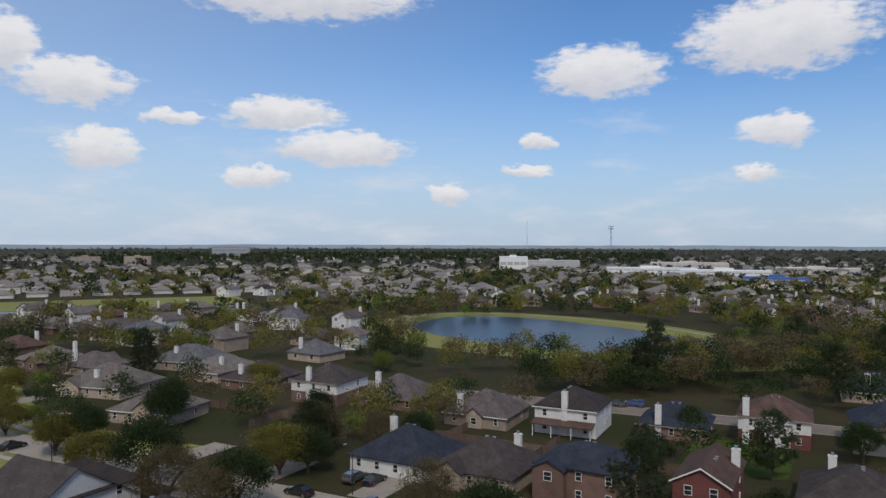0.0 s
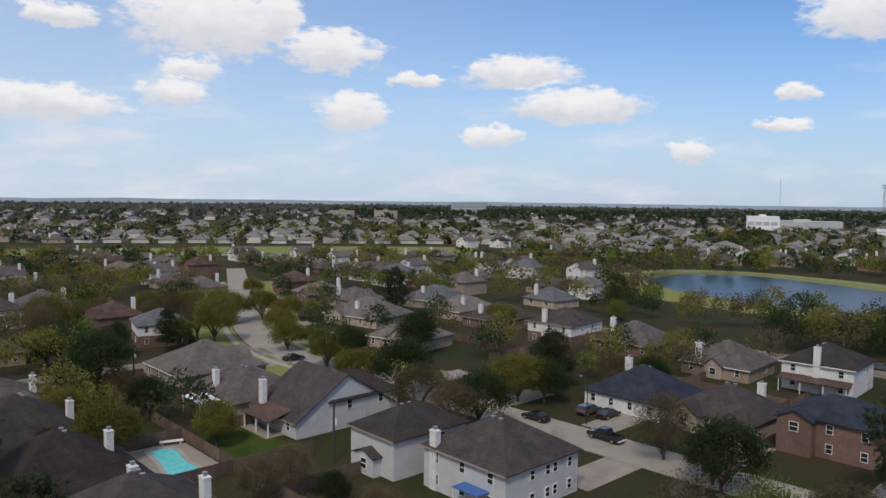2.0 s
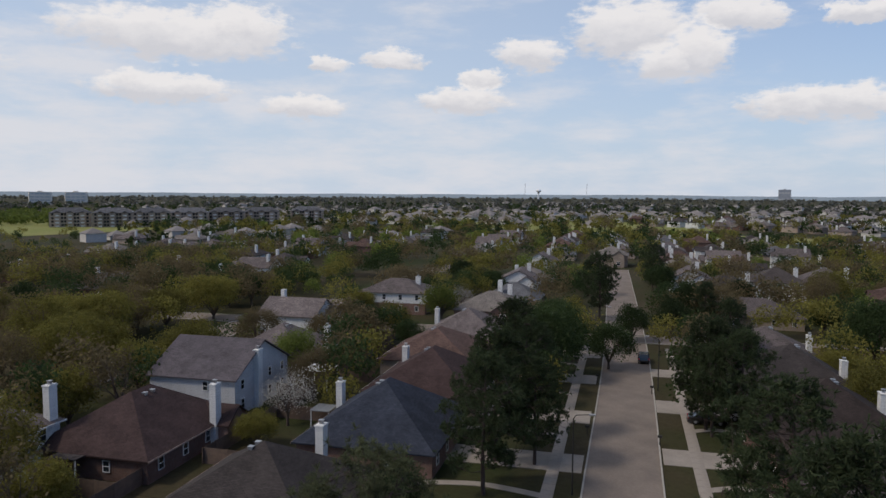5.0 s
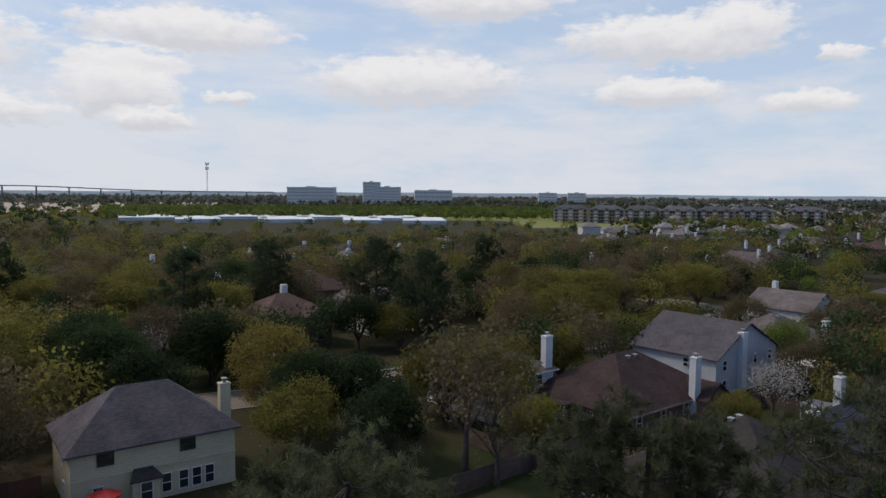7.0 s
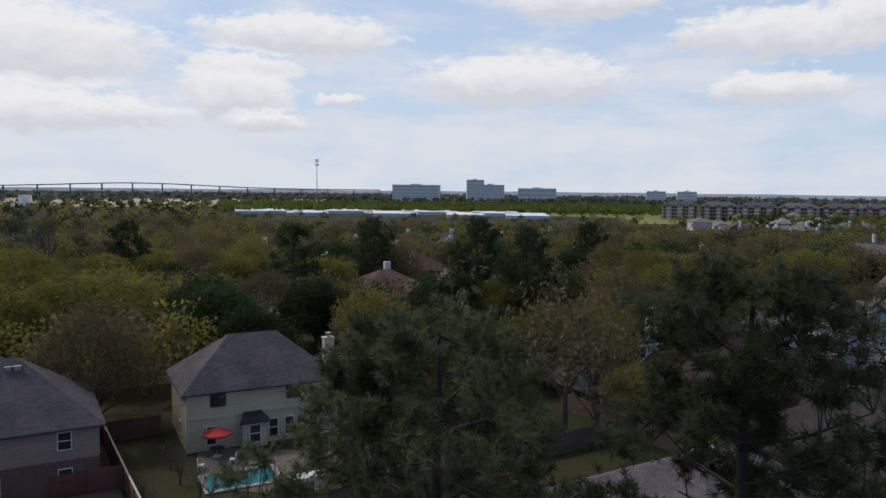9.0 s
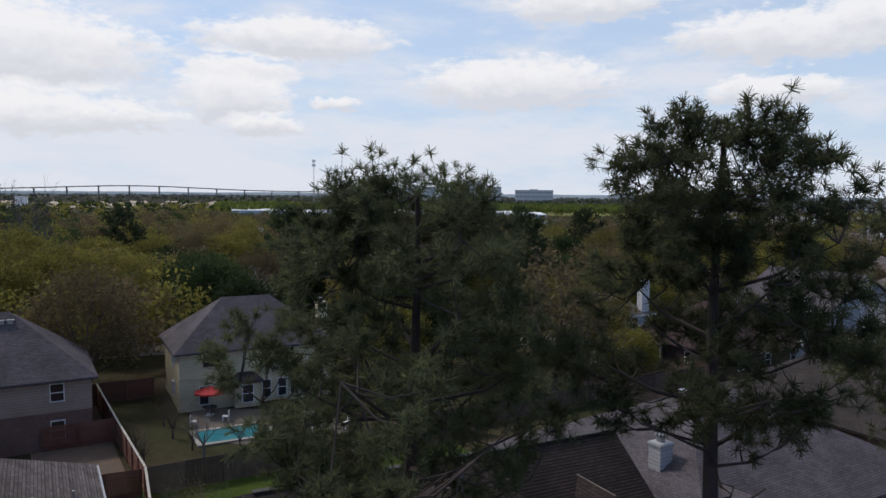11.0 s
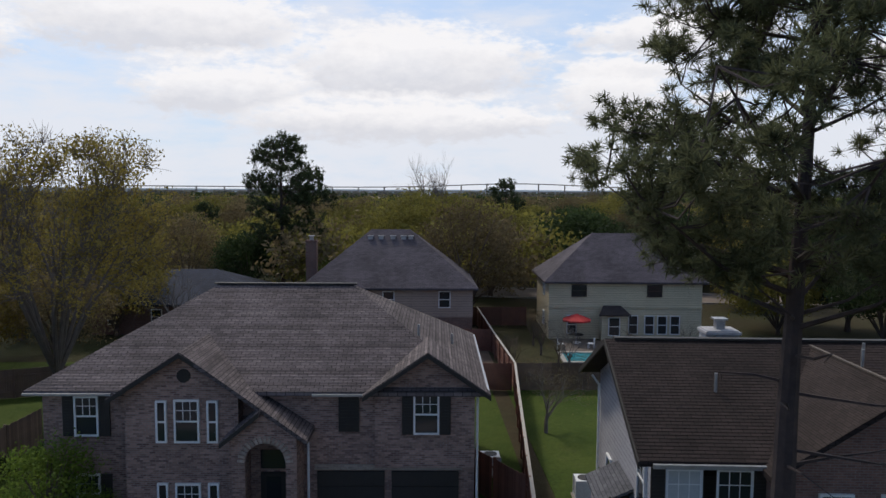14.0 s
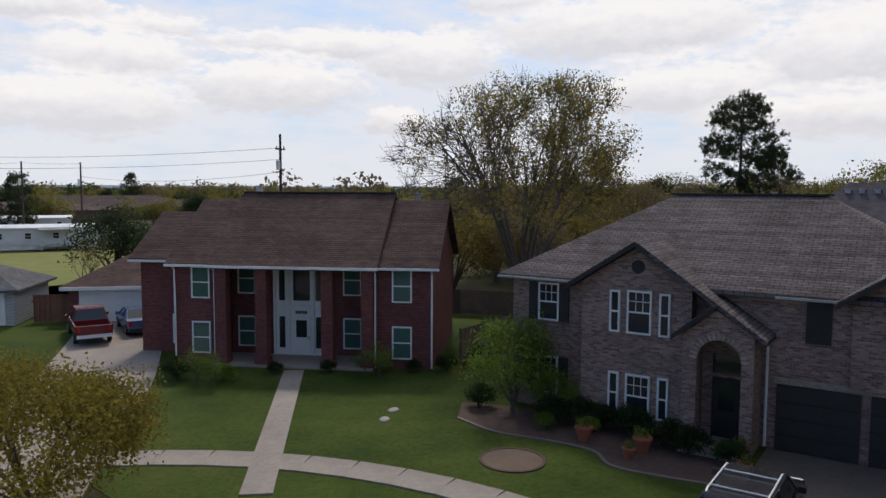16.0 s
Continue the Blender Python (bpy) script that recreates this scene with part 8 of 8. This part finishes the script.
# ---- round the brick houses ----
def air_conditioner(x, y, rot, label="pale metal air conditioner beside a house"):
    a = thing("air_conditioner", label, "air conditioner", "air conditioners", at=(x, y, 0), rot=rot)
    part("pad", boxes((-0.5, 0.5, -0.5, 0.5, 0, 0.08)), CONCRETE, a)
    part("casing", boxes((-0.4, 0.4, -0.4, 0.4, 0.08, 0.14), (-0.4, 0.4, -0.4, 0.4, 0.86, 0.92), *[(i * 0.4 - 0.03, i * 0.4 + 0.03, j * 0.4 - 0.03, j * 0.4 + 0.03, 0.1, 0.9) for i in (-1, 1) for j in (-1, 1)], (-0.37, 0.37, -0.37, 0.37, 0.12, 0.88)), PALE_METAL, a)
    for k in range(7):
        part("slat", boxes((-0.36, 0.36, -0.41, 0.41, 0.18 + k * 0.1, 0.2 + k * 0.1)), METAL, a)
    bm = bmesh.new()
    tube(bm, [(0, 0, 0.90), (0, 0, 0.945)], [0.3, 0.3], 14)
    part("fan_guard", bm, DARK_TRIM, a, "dark round fan guard")


air_conditioner(-29.7, -18.8, 35)
air_conditioner(-28.7, -19.5, 35)
air_conditioner(-29.5, -14.2, 31)
SHRUBS = [broad_tree(300 + k, 1.3, 0.8, LEAF[leaf], None, 30, 90, 0.05, spread=0.17, low=0.06) for k, leaf in enumerate(("shrub", "deep", "deep", "yellow"))]
TALL_SHRUBS = [broad_tree(310 + k, 3.4, 1.6, LEAF[leaf], None, 64, 90, 0.05, spread=0.34, low=0.1) for k, leaf in enumerate(("shrub", "deep"))]


def shrub(kind, x, y, s, label="dense dark green shrub by a house wall"):
    plant("shrub", SHRUBS[kind], (x, y, 0), rng.uniform(0, 360), s, label, "shrub", "shrubs")


plant("shrub", TALL_SHRUBS[0], (-14.9, -28.4, 0), 20, 1.2, "tall arching light green shrub before the brick house", "shrub", "shrubs")
plant("shrub", TALL_SHRUBS[0], (-16.1, -27.4, 0), 120, 0.6, "arching light green shrub before the brick house", "shrub", "shrubs")
for kind, x, y, s in ((1, -15.6, -26.6, 0.9), (1, -16.6, -26.2, 0.85), (2, -17.3, -25.4, 0.8), (1, -17.6, -24.4, 0.9), (0, -16.4, -25.2, 0.5), (2, -17.8, -23.2, 0.85), (1, -18.2, -22.1, 0.8), (2, -18.9, -21.0, 0.7), (0, -15.1, -26.2, 0.55), (1, -14.0, -29.6, 0.8)):
    shrub(kind, x, y, s)
for kind, x, y, s in ((1, -13.5, -35.9, 0.5), (0, -12.2, -36.6, 0.55), (1, -9.6, -37.3, 0.5), (1, -7.2, -38.0, 0.5), (0, -4.8, -37.4, 0.7), (1, -2.8, -38.4, 0.9), (2, -15.0, -35.4, 0.7), (1, -17.2, -36.4, 0.7)):
    shrub(kind, x, y, s, "small leafy shrub by the red brick house")
plant("shrub", TALL_SHRUBS[1], (-21.6, -10.3, 0), 0, 1.1, "round dark green shrub before the grey house", "shrub", "shrubs")
plant("shrub", TALL_SHRUBS[1], (-20.9, -9.0, 0), 60, 0.9, "round dark green shrub before the grey house", "shrub", "shrubs")
THIN_SHRUB = bare_tree(334, 2.2, BARK, 4, LEAF["shrub"], 5, 0.035, 0.7, loose=0.16)
for x, y, q, sz in ((-11.6, -35.4, 0, 0.95), (-11.0, -35.9, 90, 0.75), (-3.6, -37.0, 40, 1.0), (-4.3, -36.5, 160, 0.8)):
    plant("shrub", THIN_SHRUB, (x, y, 0), q, sz, "thin twiggy shrub before the red brick house", "shrub", "shrubs")
plant("tree", bare_tree(330, 4.6, PALE_BARK, 5, LEAF["brown"], 3, 0.03, 0.6), (-36.2, -19.1, 0), 0, 1.0, "small budding tree on the lawn by the fence")
plant("tree", TALL_SHRUBS[1], (0.9, -75.5, 0), 0, 2.3, "round dark evergreen tree behind the garage")
plant("tree", bare_tree(331, 5.0, BARK, 4, LEAF["rust"], 2, 0.07, 0.5), (2.6, -68.0, 0), 0, 1.0, "small budding tree behind the garage")


def pot(x, y, s, label="terracotta flower pot beside the entrance"):
    p = thing("flower_pot", label, "flower pot", "flower pots", at=(x, y, 0))
    bm = bmesh.new()
    tube(bm, [(0, 0, 0), (0, 0, 0.3 * s), (0, 0, 0.42 * s), (0, 0, 0.43 * s), (0, 0, 0.5 * s), (0, 0, 0.5 * s)], [0.16 * s, 0.23 * s, 0.26 * s, 0.3 * s, 0.3 * s, 0.24 * s], 14)
    part("pot", bm, TERRACOTTA, p)
    v, f = cards(np.random.default_rng(int(s * 100)), [(0, 0, 0.62 * s)], [0.14 * s], 120, 0.05 * s)
    part("plant", raw_mesh("plant", v, f, LEAF["shrub"]), None, p)


for x, y, s in ((-16.9, -22.9, 1.1), (-15.7, -24.6, 1.1), (-16.1, -22.6, 0.8), (-18.6, -20.1, 0.8), (-19.6, -21.3, 0.9)):
    pot(x, y, s)
edge = bmesh.new()
ribbon(edge, bend([(-12.6, -28.6), (-13.2, -26.6), (-14.4, -25.2), (-15.4, -23.6), (-15.2, -22.2), (-16.4, -20.6), (-17.6, -19.4)], 6), 0.06, 0.07, 0.07)
solid("bed_edging", edge, STREET, "curved stone edging of the plant bed", "edging")
bed2 = bmesh.new()
prism(bed2, [(-12.6, -28.6, 0.04), (-13.2, -26.6, 0.04), (-14.4, -25.2, 0.04), (-15.4, -23.6, 0.04), (-15.2, -22.2, 0.04), (-16.4, -20.6, 0.04), (-17.6, -19.4, 0.04), (-20.0, -21.5, 0.04), (-18.0, -25.2, 0.04), (-15.6, -28.8, 0.04), (-13.6, -30.4, 0.04)][::-1], 0.06)
bmesh.ops.recalc_face_normals(bed2, faces=bed2.faces[:])
solid("flower_bed", bed2, MULCH, "mulched plant bed along the brick house", "flower bed")
for x, y in ((-9.9, -29.4), (-10.6, -30.4)):
    bm = bmesh.new()
    bmesh.ops.create_icosphere(bm, subdivisions=2, radius=0.3, matrix=Matrix.Translation((0, 0, 0.04)) @ Matrix.Diagonal((1.0, 0.7, 0.3, 1)))
    solid("stone", bm, KERB, "flat pale stone in the lawn", "stone", at=(x, y, 0), rot=x * 30)

# ---- behind the cream house ----
patch("patio", [(-60.5, -29.5), (-52.6, -25.5), (-51.8, -19.5), (-56.0, -14.5), (-61.0, -18.0)], STAINED_SHADED, 0.03, "pale concrete patio behind the cream house", "patio")
# darker copy of the pool water: the yard's shade is in its colour
SHADED_POOL, pn, pl, pb = material("dull_teal_pool_water", 0.08, 0.0, 0.5)
pl.new(ramp(pn, pl, noise_of(pn, pl, pn.new("ShaderNodeTexCoord").outputs["Object"], 1.2, 3), [(0.3, (0.03, 0.16, 0.19)), (0.7, (0.05, 0.22, 0.25))]), pb.inputs["Base Color"])
ypool = thing("swimming_pool", "small blue swimming pool by the cream house", "pool", at=(-54.2, -23.2, 0), rot=32)
part("water", boxes((-1.5, 1.5, -2.6, 2.6, 0.05, 0.1)), SHADED_POOL, ypool)
part("rim", boxes((-1.85, -1.5, -2.95, 2.95, 0.03, 0.16), (1.5, 1.85, -2.95, 2.95, 0.03, 0.16), (-1.5, 1.5, -2.95, -2.6, 0.03, 0.16), (-1.5, 1.5, 2.6, 2.95, 0.03, 0.16)), KERB, ypool, "pale stone rim")


def parasol(x, y, r=1.25):
    p = thing("parasol", "open red patio parasol over a table", "parasol", "parasols", at=(x, y, 0.03))
    bm = bmesh.new()
    tube(bm, [(0, 0, 0), (0, 0, 2.45)], [0.03, 0.025], 6)
    part("pole", bm, METAL, p)
    bm = bmesh.new()
    tip = bm.verts.new((0, 0, 2.5))
    rimv = [bm.verts.new((r * math.cos(k * math.pi / 4), r * math.sin(k * math.pi / 4), 2.02)) for k in range(8)]
    hem = [bm.verts.new((r * math.cos(k * math.pi / 4), r * math.sin(k * math.pi / 4), 1.88)) for k in range(8)]
    for k in range(8):
        bm.faces.new((tip, rimv[k], rimv[(k + 1) % 8]))
        bm.faces.new((rimv[k], hem[k], hem[(k + 1) % 8], rimv[(k + 1) % 8]))
    part("canopy", bm, RED_CLOTH, p)
    part("base", boxes((-0.3, 0.3, -0.3, 0.3, 0, 0.08)), STONE_GREY, p)
    t = thing("patio_table", "round dark patio table under a red parasol", "table", "patio tables", at=(x, y, 0.03))
    bm = bmesh.new()
    tube(bm, [(0, 0, 0.70), (0, 0, 0.74)], [0.6, 0.6], 18)
    part("tabletop", bm, DARK_TRIM, t)
    for k in range(4):
        a = 0.8 + k * math.pi / 2
        bm = bmesh.new()
        tube(bm, [(0.2 * math.cos(a), 0.2 * math.sin(a), 0.7), (0.42 * math.cos(a), 0.42 * math.sin(a), 0)], [0.025, 0.025], 5)
        part("leg", bm, DARK_TRIM, t)


TWIGS = bare_tree(332, 4.0, BARK, 4, LEAF["brown"], 2, 0.03, 0.5)
for x, y, q, sz in ((-50.6, -24.9, 10, 0.8), (-52.8, -27.4, 80, 0.95), (-53.4, -20.4, 150, 0.85), (-51.2, -21.6, 220, 0.7), (-55.6, -29.4, 300, 0.9), (-57.6, -17.6, 40, 0.9), (-47.4, -26.9, 120, 0.8), (-49.6, -28.6, 190, 0.75)):
    plant("tree", TWIGS, (x, y, 0), q, sz, "small reddish twiggy tree in a back yard", "tree", "small trees")
parasol(-58.6, -26.9)
fp = thing("outdoor_fireplace", "white boxed patio grill with a dark opening", "grill", at=(-51.6, -17.6, 0.03), rot=125)
part("body", boxes((-1.1, 1.1, -0.4, 0.4, 0, 1.5), (-1.2, 1.2, -0.5, 0.5, 1.5, 1.6)), TRIM, fp)
part("opening", boxes((-0.6, 0.6, -0.43, -0.39, 0.4, 1.2)), DARK_TRIM, fp)


def chair(x, y, rot):
    c = thing("patio_chair", "pale metal patio chair by the fence", "chair", "patio chairs", at=(x, y, 0.03), rot=rot)
    part("seat", boxes((-0.25, 0.25, -0.25, 0.25, 0.42, 0.46)), PALE_METAL, c)
    part("backrest", boxes((-0.25, 0.25, 0.22, 0.26, 0.46, 0.9)), PALE_METAL, c)
    for a in (-1, 1):
        for b in (-1, 1):
            part("leg", boxes((a * 0.22 - 0.02, a * 0.22 + 0.02, b * 0.22 - 0.02, b * 0.22 + 0.02, 0, 0.42)), PALE_METAL, c)


for x, y, r in ((-38.6, -16.6, 30), (-39.6, -15.9, 80), (-57.2, -25.0, 10), (-55.6, -27.0, 200), (-56.6, -15.0, 40), (-54.9, -16.4, 130)):
    chair(x, y, r)


# ---- poles, lamps, letter boxes ----
def utility_pole(x, y, tall, rot=0, arm=True):
    p = thing("utility_pole", "dark wooden utility pole", "utility pole", "utility poles", at=(x, y, 0), rot=rot)
    bm = bmesh.new()
    tube(bm, [(0, 0, -0.3), (0, 0, tall)], [0.17, 0.11], 8)
    part("pole", bm, PINE_BARK, p)
    if arm:
        part("cross_arm", boxes((-0.55, 0.55, -0.06, 0.06, tall - 1.5, tall - 1.36)), PINE_BARK, p)
        for q in (-0.45, 0.45):
            part("insulator", boxes((q - 0.05, q + 0.05, -0.05, 0.05, tall - 1.36, tall - 1.14)), STONE_GREY, p)
    bm = bmesh.new()
    tube(bm, [(0.28, 0, tall - 3.4), (0.28, 0, tall - 2.5)], [0.2, 0.2], 10)
    part("transformer", bm, STONE_GREY, p)


def wire(a, b, sag=0.8):
    bm = bmesh.new()
    a, b = Vector(a), Vector(b)
    tube(bm, [a.lerp(b, k / 10) - Vector((0, 0, sag * 4 * (k / 10) * (1 - k / 10))) for k in range(11)], [0.022] * 11, 4)
    solid("power_line", bm, DARK_TRIM, "thin power line between two poles", "cable", "power lines")


utility_pole(-14.0, -74.4, 14.0, 30)
utility_pole(6.7, -126.0, 12.6, 10, False)
utility_pole(14.4, -125.5, 12.6, 10, False)
utility_pole(24.0, -93.0, 13.0, 10)
for z in (12.7, 11.6):
    wire((-14.0, -74.4, z), (24.0, -93.0, z - 0.6), 0.6)
wire((-14.0, -74.4, 10.4), (6.7, -126.0, 10.5), 0.8)
wire((6.7, -126.0, 12.4), (14.4, -125.5, 12.4), 0.1)
wire((14.4, -125.5, 12.4), (40.0, -123.0, 12.0), 0.4)
utility_pole(-4.8, 92.9, 8.5, 35, False)
utility_pole(-42.2, 134.0, 9.0, 35, False)


def street_lamp(x, y, rot):
    p = thing("street_lamp", "tall dark street lamp with a short arm", "street lamp", "street lamps", at=(x, y, 0), rot=rot)
    bm = bmesh.new()
    tube(bm, [(0, 0, 0), (0, 0, 7.6), (0.25, 0, 8.0), (1.6, 0, 8.15)], [0.09, 0.06, 0.05, 0.04], 6)
    part("pole", bm, DARK_TRIM, p)
    part("lamp_head", boxes((1.5, 2.1, -0.14, 0.14, 8.08, 8.22)), METAL, p)


for u, v, r in ((99.9, 1.4, 215), (62, -7.4, 35), (125, -7.4, 35), (60, 81.5, 215), (110, 70, 35)):
    street_lamp(*grid(u, v)[:2], r)


def letter_box(x, y, rot):
    m = thing("letter_box", "dark letter box on a post at the kerb", "letter box", "letter boxes", at=(x, y, 0), rot=rot)
    part("post", boxes((-0.05, 0.05, -0.05, 0.05, 0, 1.0)), DARK_TRIM, m)
    part("box", boxes((-0.26, 0.26, -0.12, 0.12, 1.0, 1.28)), DARK_TRIM, m)


for x, y in ((-62.3, 87.7), (-56.7, 65.8), (-48.9, 69.4), (-71.6, 86.9)):
    letter_box(x, y, 35.7)
sign = thing("road_sign", "red eight-sided sign on a post at the corner", "road sign", at=(-82.7, 120.0, 0), rot=125.7)
part("post", boxes((-0.04, 0.04, 0, 0.08, 0, 2.2)), METAL, sign)
bm = bmesh.new()
tube(bm, [(0, -0.03, 2.45), (0, 0.0, 2.45)], [0.4, 0.4], 8)
part("plate", bm, RED_CLOTH, sign)

# ---- mobile homes and long roofs beyond the garages ----
def mobile_home(x, y, rot, w=18.0):
    m = thing("mobile_home", "white mobile home with a small porch", "mobile home", "mobile homes", at=(x, y, 0), rot=rot)
    part("skirt", boxes((-w / 2 + 0.1, w / 2 - 0.1, -2.1, 2.1, 0, 0.7)), STONE_GREY, m)
    part("wall", boxes((-w / 2, w / 2, -2.2, 2.2, 0.7, 3.2)), WALLS["white"], m)
    part("roof", roof_mesh(gable(w, 4.4, 3.2, 0.16, 0.25)), PALE_METAL, m)
    for k in range(5):
        far_window(m, -w / 2 + 2 + k * (w - 4) / 4, -2.24, 1.5, 0.9, 0.95, 0)
    porch = part("porch", boxes((1.5, 5.5, -4.4, -2.2, 0.5, 0.62), (1.3, 5.7, -4.6, -2.2, 2.85, 2.97)), PALE_WOOD, m)
    for q in (1.6, 5.3):
        part("post", boxes((q, q + 0.1, -4.4, -4.3, 0, 2.85)), TRIM, porch)
    part("railing", boxes((1.6, 5.4, -4.38, -4.32, 1.4, 1.48), *[(1.6 + k * 0.3, 1.66 + k * 0.3, -4.38, -4.32, 0.62, 1.4) for k in range(13)]), TRIM, porch)


mobile_home(13.6, -123.0, 187)
mobile_home(32.0, -129.0, 185)
mobile_home(22.0, -160.0, 186, 22)
for x, y, w, d, e, mat in ((28, -215, 46, 16, 3.2, "brown"), (2, -235, 60, 20, 3.4, "maroon"), (60, -260, 60, 20, 3.4, "weathered"), (-30, -240, 40, 16, 3.2, "brown"), (22, -300, 80, 24, 3.6, "maroon")):
    b = thing("long_building", "long low building with a reddish brown roof", "building", "long buildings", at=(x, y, 0), rot=186)
    part("wall", boxes((-w / 2, w / 2, -d / 2, d / 2, 0, e)), WALLS["brownbrick"], b)
    part("roof", roof_mesh(hip(w, d, e, 0.2)), ROOFS[mat], b)
    roof_vents(b, [(q * w / 8, -1, e + d * 0.08) for q in (-3, -1, 1, 3)])
    FOOT.append((x, y, 20))
patch("meadow", [(-2, -72), (-6, -118), (40, -112), (40, -70), (14, -66)], SUNLIT_GRASS, 0.02, "grass strip behind the garages in a sunlit tone", "grass")
for kind, x, y, s in [("bare", 3.4, -113.0, 0.7), ("olive_oak", -22, -108, 0.8), ("deep_oak", -28, -98, 0.7), ("pine", 2, -330, 1.0), ("deep_oak", 12, -350, 1.0)]:
    tree(kind, x, y, s)
